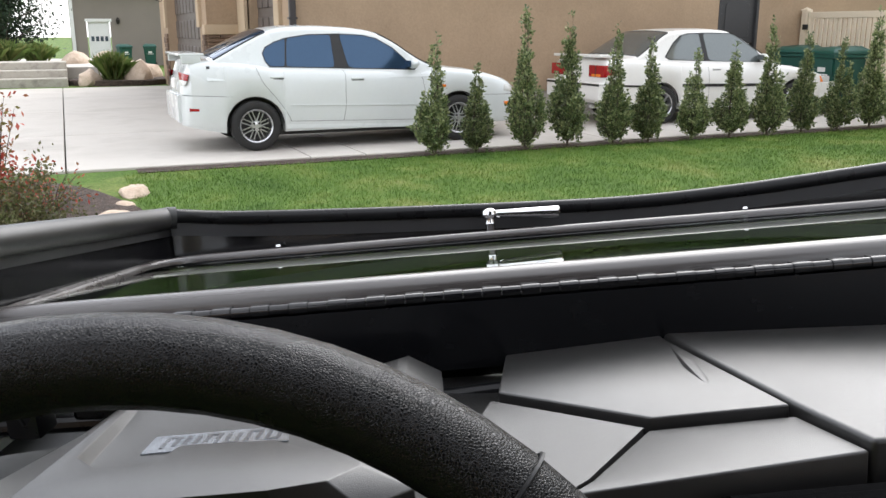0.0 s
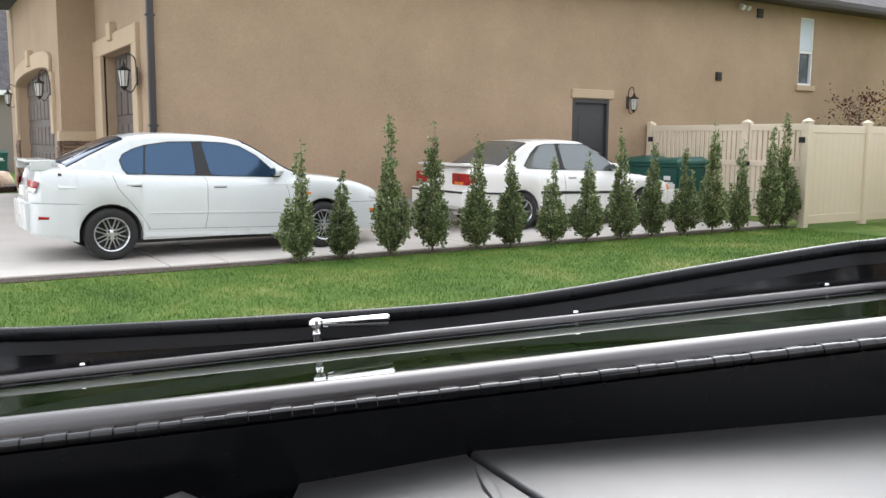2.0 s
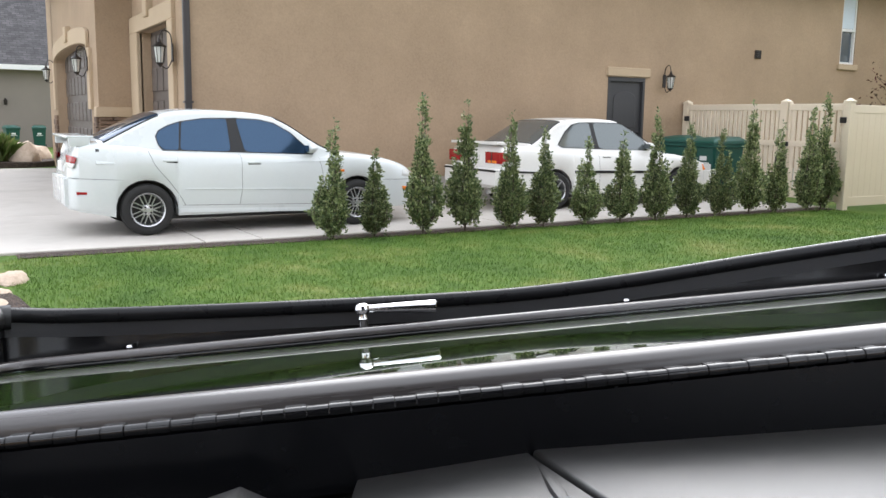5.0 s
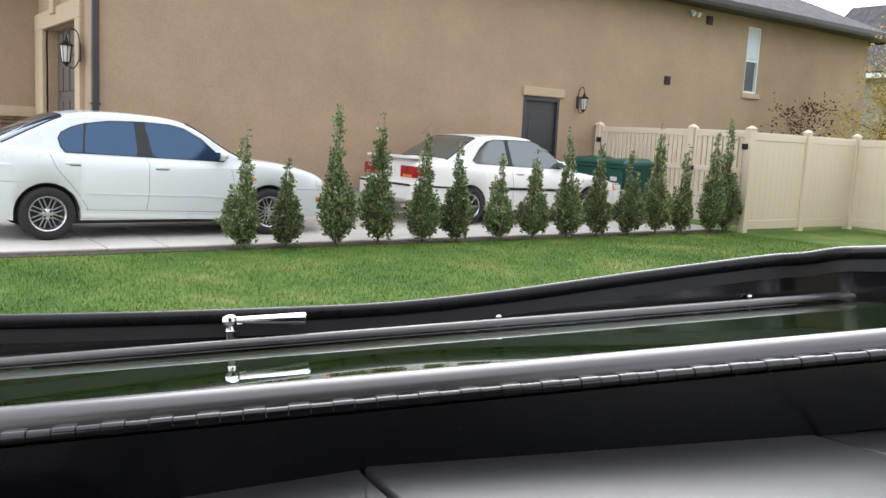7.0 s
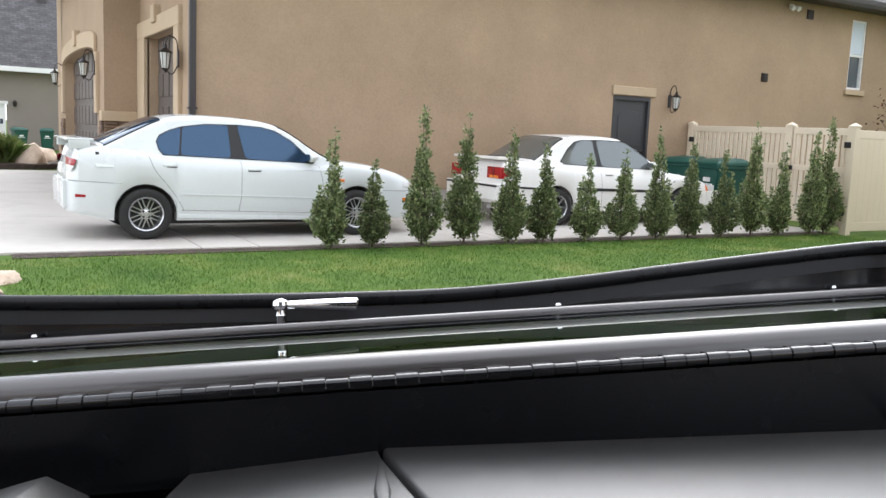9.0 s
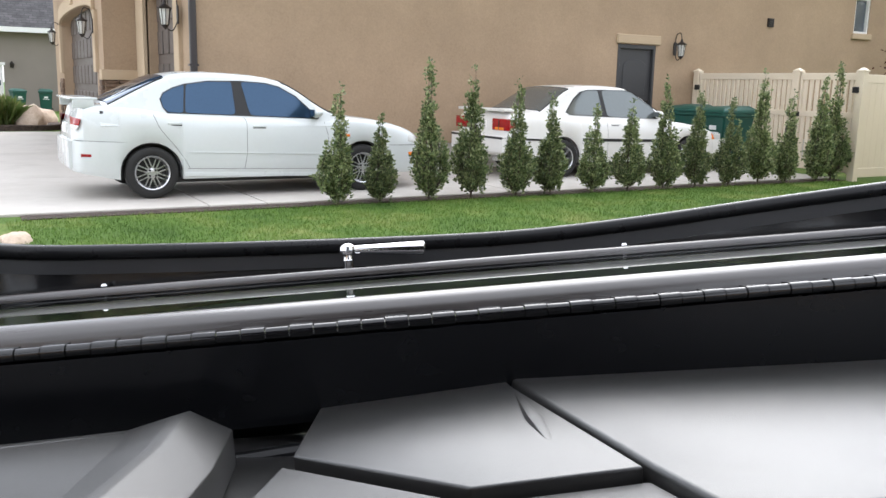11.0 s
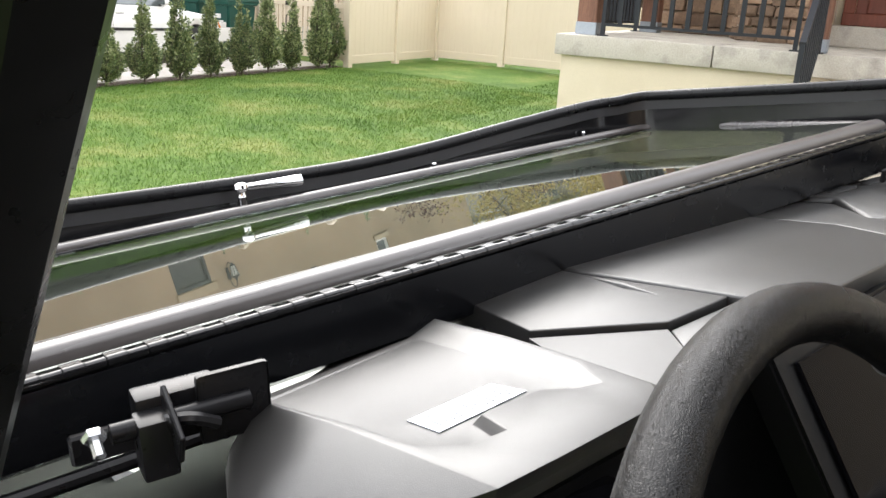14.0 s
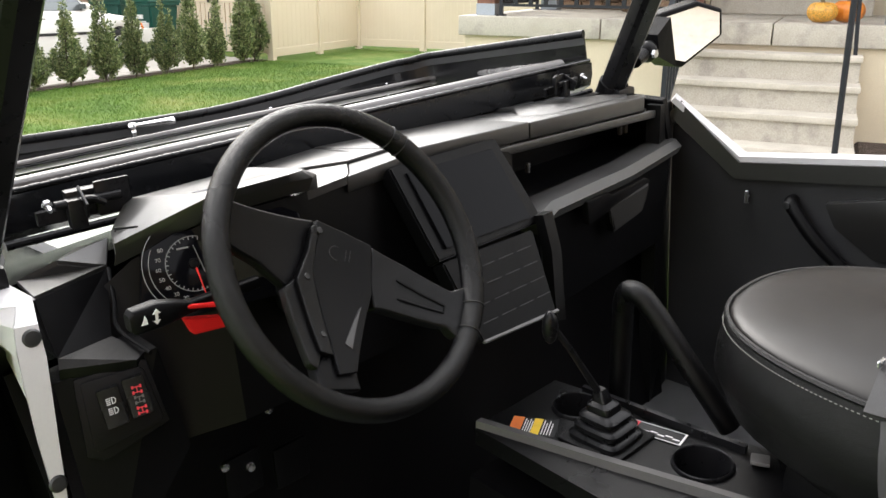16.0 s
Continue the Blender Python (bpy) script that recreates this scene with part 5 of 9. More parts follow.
win1 = [
    ([(1.155, 1.013), (1.325, 1.008), (1.362, 1.336), (1.225, 1.29), (1.115, 1.232), (1.078, 1.166), (1.1, 1.07)], M_CARGLASS),
    ([(1.347, 1.007), (1.955, 0.986), (1.938, 1.382), (1.65, 1.378), (1.385, 1.34)], M_CARGLASS),
    ([(1.962, 0.98), (2.128, 0.974), (2.045, 1.392), (1.945, 1.39)], M_DARK),
    ([(2.137, 0.98), (3.0, 0.952), (2.915, 1.056), (2.745, 1.213), (2.535, 1.33), (2.356, 1.37), (2.056, 1.385)], M_CARGLASS),
]
seam1 = [[(2.05, 0.955), (2.077, 0.9), (2.07, 0.7), (2.066, 0.52), (2.035, 0.34)], [(3.1, 0.9), (3.14, 0.7), (3.13, 0.5), (3.06, 0.32)], [(0.955, 1.02), (0.997, 0.909), (1.045, 0.81), (1.2, 0.622), (1.31, 0.46), (1.366, 0.36), (1.39, 0.35), (2.03, 0.335), (3.05, 0.31)], [(0.1, 0.688), (0.3, 0.682), (0.66, 0.665)], [(4.02, 0.6), (4.3, 0.595), (4.5, 0.59)]]
make_car("saloon_car", pose(1.29, 11.42, 0.0), S1, ([(0.38, 1.06), (0.56, 1.15), (0.86, 1.305), (1.13, 1.428), (1.36, 1.474), (1.65, 1.487), (2.0, 1.48), (2.35, 1.452), (2.58, 1.4), (2.78, 1.3), (3.05, 1.12), (3.36, 0.945)], 0.945, 0.765, 0.6), M_PAINT, M_CARGLASS, "white four-door saloon car with tinted windows and rear spoiler", win1, seam1, 8,
         dict(rear=(0.46, 1.16), front=(2.56, 3.28), frame=[(1.064, 1.166), (1.09, 1.065), (1.14, 1.0), (1.34, 0.996), (2.13, 0.97), (3.03, 0.94), (2.925, 1.066), (2.753, 1.224), (2.54, 1.342), (2.358, 1.382), (2.05, 1.398), (1.65, 1.391), (1.37, 1.35), (1.22, 1.302), (1.105, 1.24)], handles=[(1.21, 0.874), (2.235, 0.84)], strips=[(1.37, 0.545, 3.1, 0.5, 0.016, 0.0, M_PAINT, "side_moulding"), (1.3, 0.285, 3.26, 0.235, 0.05, 0.004, M_PAINT, "side_skirt")], mirror=2.97, twist=0.26, spoke=0.0085,
              skins=[("rear_bumper", M_PAINT, [(0.095, 0.345), (0.57, 0.29), (0.62, 0.655), (0.095, 0.68)], 0.016, "white rear bumper"), ("tail_lamp", M_RED, [(0.095, 0.865), (0.165, 0.855), (0.185, 0.925), (0.095, 0.955)], 0.006, "red tail lamp"), ("reverse_lamp", M_CLEAR, [(0.097, 0.8), (0.14, 0.8), (0.164, 0.852), (0.095, 0.862)], 0.006, "clear lower lamp section"), ("head_lamp", M_CLEAR, [(4.34, 0.64), (4.6, 0.6), (4.58, 0.67), (4.36, 0.735)], 0.006, "clear wrap-round head lamp"), ("corner_lamp", M_AMBER, [(4.36, 0.44), (4.52, 0.44), (4.52, 0.49), (4.34, 0.5)], 0.008, "amber corner lamp"), ("indicator", M_AMBER, [(3.345, 0.715), (3.44, 0.715), (3.44, 0.748), (3.345, 0.752)], 0.008, "amber indicator"), ("side_marker", M_RED, [(0.165, 0.5), (0.275, 0.5), (0.275, 0.535), (0.165, 0.54)], 0.02, "red side marker"), ("fuel_lock", M_DARK, [(0.385, 0.99), (0.425, 0.99), (0.425, 1.025), (0.385, 1.025)], 0.004, "dark round antenna hole")],
              bits=[("rear_bumper", M_PAINT, (0.05, 0.25, -0.585, 0.585, 0.36, 0.685), "white rear bumper"), ("number_plate", M_PLATE, (0.075, 0.12, -0.16, 0.16, 0.74, 0.86), "pale number plate"),
                    ("spoiler", M_PAINT, (0.08, 0.38, -0.7, 0.7, 1.142, 1.172), "white boot spoiler"), ("spoiler_leg", M_PAINT, (0.11, 0.34, -0.7, -0.62, 1.05, 1.15), ""), ("spoiler_leg", M_PAINT, (0.11, 0.34, 0.62, 0.7, 1.05, 1.15), "")]))

D2 = [(0.0, 0.7), (0.05, 0.95), (0.12, 1.02), (0.5, 1.02), (1.0, 0.985), (1.3, 0.96), (3.0, 0.93), (3.4, 0.9), (4.1, 0.81), (4.45, 0.72), (4.6, 0.62), (4.66, 0.44)]
W2 = [(0.0, 0.72), (0.05, 0.79), (0.3, 0.83), (1.0, 0.845), (2.4, 0.85), (3.7, 0.84), (4.3, 0.8), (4.55, 0.74), (4.66, 0.6)]
S2 = CarShape(4.66, (1.06, 3.79), 0.3, D2, W2, 0.94, 0.23, 0.12)
win2 = [
    ([(1.15, 1.03), (1.22, 1.0), (1.88, 0.975), (1.84, 1.385), (1.64, 1.38), (1.48, 1.345), (1.33, 1.235)], M_CARGLASS2),
    ([(1.885, 0.965), (1.965, 0.962), (1.915, 1.395), (1.85, 1.392)], M_DARK),
    ([(1.975, 0.968), (2.99, 0.942), (3.01, 1.055), (2.94, 1.13), (2.56, 1.355), (2.44, 1.385), (1.92, 1.388)], M_CARGLASS2),
]
seam2 = [[(1.93, 0.93), (1.94, 0.7), (1.945, 0.45), (1.96, 0.3)], [(3.12, 0.9), (3.16, 0.7), (3.15, 0.5), (3.1, 0.3)], [(1.96, 0.3), (2.6, 0.29), (3.1, 0.3)]]
make_car("coupe_car", pose(7.62, 12.02, 0.0, 0, 0, 0), S2, ([(0.5, 0.985), (0.72, 1.1), (0.98, 1.26), (1.22, 1.395), (1.45, 1.44), (1.85, 1.455), (2.2, 1.452), (2.48, 1.418), (2.74, 1.305), (3.0, 1.14), (3.32, 0.94)], 0.94, 0.76, 0.6), M_PAINT2, M_CARGLASS2, "white two-door coupe with red tail lamps and black side strip", win2, seam2, 7,
         dict(rear=(0.6, 1.26), front=(2.48, 3.24), frame=[(1.13, 1.035), (1.21, 0.988), (1.88, 0.963), (3.02, 0.932), (3.03, 1.06), (2.95, 1.145), (2.57, 1.368), (2.45, 1.398), (1.92, 1.402), (1.63, 1.394), (1.465, 1.357), (1.31, 1.243)], handles=[(2.1, 0.835)], strips=[(1.42, 0.6, 3.42, 0.565, 0.045, 0.004, M_DARK, "side_strip"), (0.06, 0.625, 0.7, 0.6, 0.03, 0.022, M_DARK, "bumper_strip")], mirror=3.02, twist=0.0, spoke=0.018,
              skins=[("bumper_side", M_PAINT2, [(0.01, 0.4), (0.68, 0.32), (0.76, 0.62), (0.01, 0.655)], 0.018, "white wrap-round bumper"), ("tail_lamp", M_RED, [(0.008, 0.76), (0.16, 0.77), (0.16, 0.9), (0.02, 0.905)], 0.006, "wide red tail lamp"), ("corner_lamp", M_AMBER, [(4.38, 0.58), (4.56, 0.57), (4.54, 0.655), (4.38, 0.685)], 0.01, "amber corner lamp")],
              bits=[("tail_lamp", M_RED, (-0.012, 0.08, -0.775, -0.36, 0.74, 0.92), "wide red tail lamp"), ("tail_lamp", M_RED, (-0.012, 0.08, 0.36, 0.775, 0.74, 0.92), "wide red tail lamp"),
                    ("reverse_lamp", M_AMBER, (-0.016, 0.03, -0.7, -0.44, 0.742, 0.79), "amber lamp section"), ("lamp_divider", M_DARK, (-0.018, 0.02, -0.565, -0.555, 0.745, 0.915), ""),
                    ("rear_bumper", M_PAINT2, (-0.09, 0.25, -0.78, 0.78, 0.4, 0.66), "white rear bumper"), ("bumper_strip", M_DARK, (-0.1, 0.05, -0.78, 0.78, 0.61, 0.645), "black bumper strip"),
                    ("number_plate", M_PLATE, (-0.016, 0.02, -0.16, 0.16, 0.76, 0.88), "pale number plate"), ("boot_lip", M_PAINT2, (-0.02, 0.2, -0.7, 0.7, 1.03, 1.075), "white boot lip"),
                    ("head_lamp", M_CLEAR, (4.42, 4.6, -0.76, -0.4, 0.58, 0.68), "clear head lamp"),
                    ("front_bumper", M_PAINT2, (4.4, 4.74, -0.78, 0.78, 0.34, 0.58), "white front bumper"), ("exhaust", M_ALLOY, (-0.04, 0.3, -0.5, -0.44, 0.26, 0.32), "")]))

# ---------------------------------------------------------------- porch
PX, PY, PZ = 8.0, 3.33, 1.13
porch = thing("porch", Matrix(), "raised concrete porch with cream foundation and steps", "porch", kind="structure")
for a, b in ((PY, 1.81), (1.8, 0.2), (0.19, -1.6), (-1.61, -3.4)):
    part("slab", box(B(), PX, 12.0, b, a, PZ - 0.2, PZ, 0.014, 2), M_CONC2, porch, "weathered grey concrete slab")
part("foundation", box(B(), PX + 0.06, 12.0, -3.3, PY - 0.06, -0.5, PZ - 0.2), M_FOUND, porch, "cream rendered foundation wall", smooth=False)
for k, z in enumerate((0.88, 0.65, 0.42, 0.18)):
    x1 = PX + 0.05 if k == 0 else 7.72 - 0.3 * (k - 1)
    # Riser and tread differ in tone to carry the shade between them.
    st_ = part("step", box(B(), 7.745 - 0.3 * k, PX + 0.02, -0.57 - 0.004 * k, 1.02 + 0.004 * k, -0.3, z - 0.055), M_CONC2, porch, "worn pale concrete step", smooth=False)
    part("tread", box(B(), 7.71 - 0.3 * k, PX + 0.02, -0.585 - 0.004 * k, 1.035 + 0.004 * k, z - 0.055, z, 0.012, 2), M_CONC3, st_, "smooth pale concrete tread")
solid("garden_path", box(B(), 5.2, 6.85, -3.5, 1.2, -0.3, -0.06, 0.01, 1), M_CONC2, "pale concrete path below the steps", "path", "structure")
solid("planting_bed", box(B(), 6.9, 8.05, -3.6, -0.62, -0.3, 0.1, 0.03, 1), M_MULCH, "dark mulch bed beside the porch steps", "planting bed", "structure")


def porch_post(x, y, top):
    p = thing("porch_post", Matrix.Translation((x, y, PZ)), "reddish-brown stained timber post on steel shoe", "post", "porch posts")
    part("timber", box(B(), -0.1, 0.1, -0.1, 0.1, 0.03, top, 0.012, 1), M_WOOD, p)
    part("shoe", box(B(), -0.106, 0.106, -0.106, 0.106, 0.0, 0.12, 0.004, 1), M_GALV, p, "grey steel post shoe")


for x, y in ((8.25, 3.08), (8.25, 0.98), (8.25, -0.84), (10.35, 3.02)):
    porch_post(x, y, 2.6)
solid("porch_beam", box(B(), 8.08, 8.42, -3.3, 3.2, PZ + 2.6, PZ + 2.95, 0.01, 1), M_WOOD, "brown timber beam over the porch posts", "beam", "structure")
solid("porch_ceiling", box(B(), 7.7, 12.0, -3.5, 3.5, PZ + 2.95, PZ + 3.05), M_STUCCO2, "porch roof deck", "ceiling", "structure", smooth=False)


def railing(a, b, h, n, label):
    """A flat steel railing from a to b, with posts at the ends."""
    a, b = Vector(a), Vector(b)
    d = b - a
    r = thing("porch_railing", Matrix.Translation(a), label, "railing", "porch railings")
    L = Vector((d.x, d.y, 0)).length
    u = Vector((d.x, d.y, 0)).normalized()
    rise = d.z

    def at(s, z):
        return u * (s * L) + Vector((0, 0, rise * s + z))

    def bar(p, q, w, t2):
        bm = B()
        v = Vector((-u.y, u.x, 0))
        sweep(bm, [p, q], [(-t2, -w), (t2, -w), (t2, w), (-t2, w)], up=(0, 0, 1) if abs((q - p).normalized().z) < 0.9 else u)
        return bm

    part("top_rail", bar(at(-0.01, h), at(1.01, h), 0.02, 0.024), M_IRON, r)
    part("bottom_rail", bar(at(0, 0.11), at(1, 0.11), 0.014, 0.017), M_IRON, r)
    for s in (0.0, 1.0):
        part("end_post", bar(at(s, 0.0), at(s, h), 0.019, 0.019), M_IRON, r)
        part("foot_plate", box(B(), -0.045, 0.045, -0.045, 0.045, 0, 0.012, 0.002, 1, Matrix.Translation(at(s, 0.0))), M_IRON, r)
    for k in range(1, n):
        part("baluster", bar(at(k / n, 0.12), at(k / n, h - 0.01), 0.021, 0.017), M_IRON, r)
    return r


railing((8.14, 2.9, PZ), (8.14, 1.13, PZ), 1.12, 11, "black steel railing along the porch front")
railing((8.4, 3.16, PZ), (10.2, 3.16, PZ), 1.05, 14, "black steel railing along the porch side")
railing((8.05, 0.93, PZ), (6.72, 0.93, 0.2), 1.05, 9, "sloped black steel stair railing beside the steps")
rr = thing("stair_handrail", Matrix(), "grey steel handrail beside the steps", "handrail")
bm = B()
tube(bm, [(6.62, -0.44, 0.18), (6.62, -0.42, 1.62)], 0.024, 10)
part("end_post", bm, M_IRON, rr)
bm = B()
tube(bm, smooth_path([(6.5, -0.42, 1.5), (6.62, -0.42, 1.62), (7.9, -0.42, 2.1), (8.3, -0.44, 2.1)], 4), 0.02, 10)
part("rail", bm, M_IRON, rr)
bm = B()
tube(bm, [(7.9, -0.55, PZ - 0.7), (7.9, -0.5, PZ + 0.06), (7.95, -0.46, 2.1)], 0.018, 10)
part("end_post", bm, M_IRON, rr)
part("foot_plate", lathe(B(), [(0, 0.19), (0.05, 0.19), (0.055, 0.175), (0, 0.175)], 16, Matrix.Translation((6.62, -0.44, 0.008))), M_IRON, rr)

# the house behind the porch
ph = thing("porch_house", Matrix(), "cream stucco house with stone base and timber door", "house")
part("wall", wall_x(10.9, 11.2, -3.4, 3.3, PZ, PZ + 2.95, [(-0.4, 0.9, PZ, PZ + 2.2)]), M_STUCCO2, ph, smooth=False)
part("wall", box(B(), 9.9, 10.9, 1.05, 1.95, PZ, PZ + 2.95), M_STUCCO2, ph, smooth=False)
ledge_stones(ph, M_STONE2, (9.9, 1.95, PZ), (0, -1, 0), (-1, 0, 0), 0.9, 0.0, 1.02, 0.14, 0.14, 0.36, 0.1, 0.012)
ledge_stones(ph, M_STONE2, (10.9, 3.3, PZ), (0, -1, 0), (-1, 0, 0), 1.35, 0.0, 0.98, 0.14, 0.14, 0.36, 0.1, 0.012)
ledge_stones(ph, M_STONE2, (9.9, 1.95, PZ), (1, 0, 0), (0, 1, 0), 1.0, 0.0, 1.02, 0.14, 0.14, 0.36, 0.08, 0.012)
part("stone_cap", box(B(), 9.8, 9.92, 1.02, 2.02, PZ + 1.02, PZ + 1.1, 0.012, 1), M_TRIM, ph)
part("stone_cap", box(B(), 10.8, 10.92, 1.96, 3.32, PZ + 0.98, PZ + 1.06, 0.012, 1), M_TRIM, ph)
part("door_step", box(B(), 10.2, 10.95, -0.7, 1.04, PZ, PZ + 0.22, 0.012, 1), M_CONC2, ph, "grey concrete door step")
fd = part("front_door", box(B(), 11.0, 11.06, -0.36, 0.86, PZ + 0.22, PZ + 2.2), M_DOORWOOD, ph, "red-brown timber front door")
for z0, z1 in ((0.36, 0.8), (0.92, 2.0)):
    for y0, y1 in ((-0.24, 0.18), (0.3, 0.74)):
        part("panel", box(B(), 10.975, 11.002, y0, y1, PZ + z0, PZ + z1, 0.012, 1), M_DOORWOOD, fd)
part("door_frame", box(B(), 10.86, 10.96, 0.86, 0.98, PZ + 0.22, PZ + 2.25), M_DOORWOOD, ph)
part("door_frame", box(B(), 10.86, 10.96, -0.48, -0.36, PZ + 0.22, PZ + 2.25), M_DOORWOOD, ph)
part("kick_plate", box(B(), 10.8, 10.99, -0.48, 0.98, PZ + 0.22, PZ + 0.36, 0.008, 1), M_DOORWOOD, ph)
part("wall", box(B(), 9.0, 16.0, -15.0, -3.62, -0.3, 7.4), M_STUCCO2, ph, smooth=False)
part("upper_wall", box(B(), 11.0, 16.0, -3.6, 3.3, PZ + 3.06, 7.4), M_STUCCO2, ph, smooth=False)
part("wall", box(B(), 12.0, 16.0, 3.0, 3.3, -0.2, PZ + 3), M_STUCCO2, ph, smooth=False)


bm = B()
for q in ([(8.5, -15.5, 7.4), (8.5, 3.8, 7.4), (12.5, 0.0, 10.4), (12.5, -11.5, 10.4)][::-1], [(8.5, 3.8, 7.4), (16.5, 3.8, 7.4), (12.5, 0.0, 10.4)][::-1], [(16.5, 3.8, 7.4), (16.5, -15.5, 7.4), (12.5, -11.5, 10.4), (12.5, 0.0, 10.4)][::-1], [(16.5, -15.5, 7.4), (8.5, -15.5, 7.4), (12.5, -11.5, 10.4)][::-1]):
    quad_sheet(bm, q, 0.15)
part("roof", bm, M_ROOF, ph, "dark grey hipped roof", smooth=False)
# plain walls that close the yard behind the vehicle
solid("wall_west", box(B(), -8.2, -8.0, -18, 1.0, -0.4, 6.0), M_STUCCO, "plain tan stucco wall of the yard", "wall", "structure", smooth=False)
solid("wall_south", box(B(), -8.2, 9.0, -18.2, -18, -0.4, 5.5), M_STUCCO, "plain tan stucco wall behind the yard", "wall", "structure", smooth=False)
solid("pavement", box(B(), -7.9, 8.9, -17.9, -3.8, -0.4, -0.2), M_CONC2, "pale concrete pavement behind the vehicle", "pavement", "structure", smooth=False)


def pumpkin(x, y, r, mat, label, seed):
    p = thing("pumpkin", pose(x, y, PZ, 0, 0, seed), label, "pumpkin", "pumpkins on the porch")
    bm = B()
    bmesh.ops.create_uvsphere(bm, u_segments=40, v_segments=18, radius=1.0)
    for v in bm.verts:
        a = math.atan2(v.co.y, v.co.x)
        k = 1 - 0.07 * abs(math.sin(a * 5)) ** 0.6 * (1 - abs(v.co.z) ** 3) - 0.12 * (abs(v.co.z) ** 6)
        v.co = Vector((v.co.x * r * k, v.co.y * r * k, (v.co.z * 0.78 - (0.14 * v.co.z ** 8 if v.co.z > 0 else 0)) * r * k + 0.74 * r))
    part("fruit", bm, mat, p)
    st = B()
    tube(st, smooth_path([(0, 0, 1.3 * r), (0.02, 0, 1.6 * r), (0.08 * r + 0.02, 0.02, 1.75 * r)], 4), [0.022, 0.02, 0.018, 0.016, 0.015, 0.014, 0.013, 0.012, 0.013][:9], 7)
    part("stalk", st, M_STEM, p)


pumpkin(8.42, -0.42, 0.15, M_PUMPKIN, "orange pumpkin on the porch edge", 20)
pumpkin(8.28, -0.2, 0.14, M_GOURD, "speckled orange and green gourd on the porch edge", 75)

# house far behind the fence
fh = thing("far_house", Matrix(), "grey-beige two-storey house beyond the fence", "house")
part("wall", box(B(), 38, 46, 13.0, 24, -0.2, 5.0), M_FARHOUSE, fh, smooth=False)
for y0, y1, z0, z1 in ((16.2, 17.2, 3.3, 4.6), (19.5, 20.3, 3.3, 4.5)):
    w = part("window", box(B(), 37.96, 38.02, y0, y1, z0, z1), M_WINGLASS, fh)
    part("window_frame", box(B(), 37.93, 37.99, y0 - 0.1, y1 + 0.1, z1, z1 + 0.12), M_WHITE, w)
    part("window_frame", box(B(), 37.93, 37.99, (y0 + y1) / 2 - 0.04, (y0 + y1) / 2 + 0.04, z0, z1), M_WHITE, w)
bm = B()
for q in ([(37.4, 12.4, 5.0), (37.4, 24.6, 5.0), (42, 24.6, 8.6), (42, 15.5, 8.6)], [(46.6, 12.4, 5.0), (37.4, 12.4, 5.0), (42, 15.5, 8.6)], [(46.6, 24.6, 5.0), (46.6, 12.4, 5.0), (42, 15.5, 8.6), (42, 24.6, 8.6)]):
    quad_sheet(bm, q, 0.15)
part("roof", bm, M_ROOF, fh, "dark grey hipped roof", smooth=False)
bm = B()
for q in ([(36.2, 12.0, 3.0), (36.2, 16.0, 3.0), (38, 16, 4.0), (38, 12, 4.0)], [(36.0, 15.4, 4.9), (36.0, 18.2, 4.9), (38.2, 18.2, 5.7), (38.2, 15.4, 5.7)]):
    quad_sheet(bm, q, 0.12)
part("porch_roof", bm, M_ROOF, fh, smooth=False)
part("fascia", box(B(), 37.3, 37.45, 12.4, 24.6, 4.85, 5.05), M_WHITE, fh)

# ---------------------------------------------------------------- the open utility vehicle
# Base below that of real black plastic: the cab's shade put into the colour.
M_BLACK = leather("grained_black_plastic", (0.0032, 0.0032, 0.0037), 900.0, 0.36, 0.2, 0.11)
# Lighter base, and a little sheen for the pale sky glare at low angles.
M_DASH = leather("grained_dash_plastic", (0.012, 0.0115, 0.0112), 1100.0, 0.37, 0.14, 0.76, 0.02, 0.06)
M_GLOSS = plain("gloss_black_metal", (0.008, 0.008, 0.009), 0.16, spec=0.5)
M_PANEL = plain("black_lacquered_panel", (0.007, 0.0075, 0.009), 0.24, spec=0.3)
M_SATIN = plain("satin_black_tube", (0.007, 0.007, 0.008), 0.3, spec=0.22)
M_RIM = leather("black_grained_wheel_leather", (0.003, 0.003, 0.0034), 1150.0, 0.29, 0.3, 0.24)
M_WHEEL = leather("black_steering_wheel_leather", (0.0024, 0.0024, 0.0028), 1150.0, 0.25, 0.4, 0.26)
M_SEAT = leather("black_seat_vinyl", (0.005, 0.005, 0.0054), 620.0, 0.32, 0.5, 0.36)
M_SEATTOP = surface("charcoal_seat_top", (0.0085, 0.0074, 0.0068), (0.012, 0.0105, 0.0096), 6, 600, 0.42, 0.2, 0.0005, spread=0.1, spec=0.3)
M_GASKET = surface("grey_rubber_gasket", (0.042, 0.0375, 0.0365), (0.07, 0.0625, 0.0605), 5, 200, 0.28, 0.05, 0.0004, spread=0.06, spec=0.8, stretch=(0.4, 6, 6))
M_VINYL = surface("charcoal_vinyl_band", (0.012, 0.012, 0.014), (0.02, 0.02, 0.022), 8, 400, 0.5, 0.25, 0.0005, spread=0.12)
M_SLEEVE = surface("dark_rubber_sleeve", (0.02, 0.02, 0.02), (0.034, 0.033, 0.033), 8, 300, 0.4, 0.1, 0.0004, spread=0.08, spec=0.4)
M_GREYPVC = surface("grey_seal_sleeve", (0.07, 0.068, 0.068), (0.1, 0.097, 0.096), 8, 300, 0.42, 0.1, 0.0004, spread=0.08)
M_EMBLEM = plain("silver_emblem", (0.3, 0.32, 0.35), 0.2, 0.6)
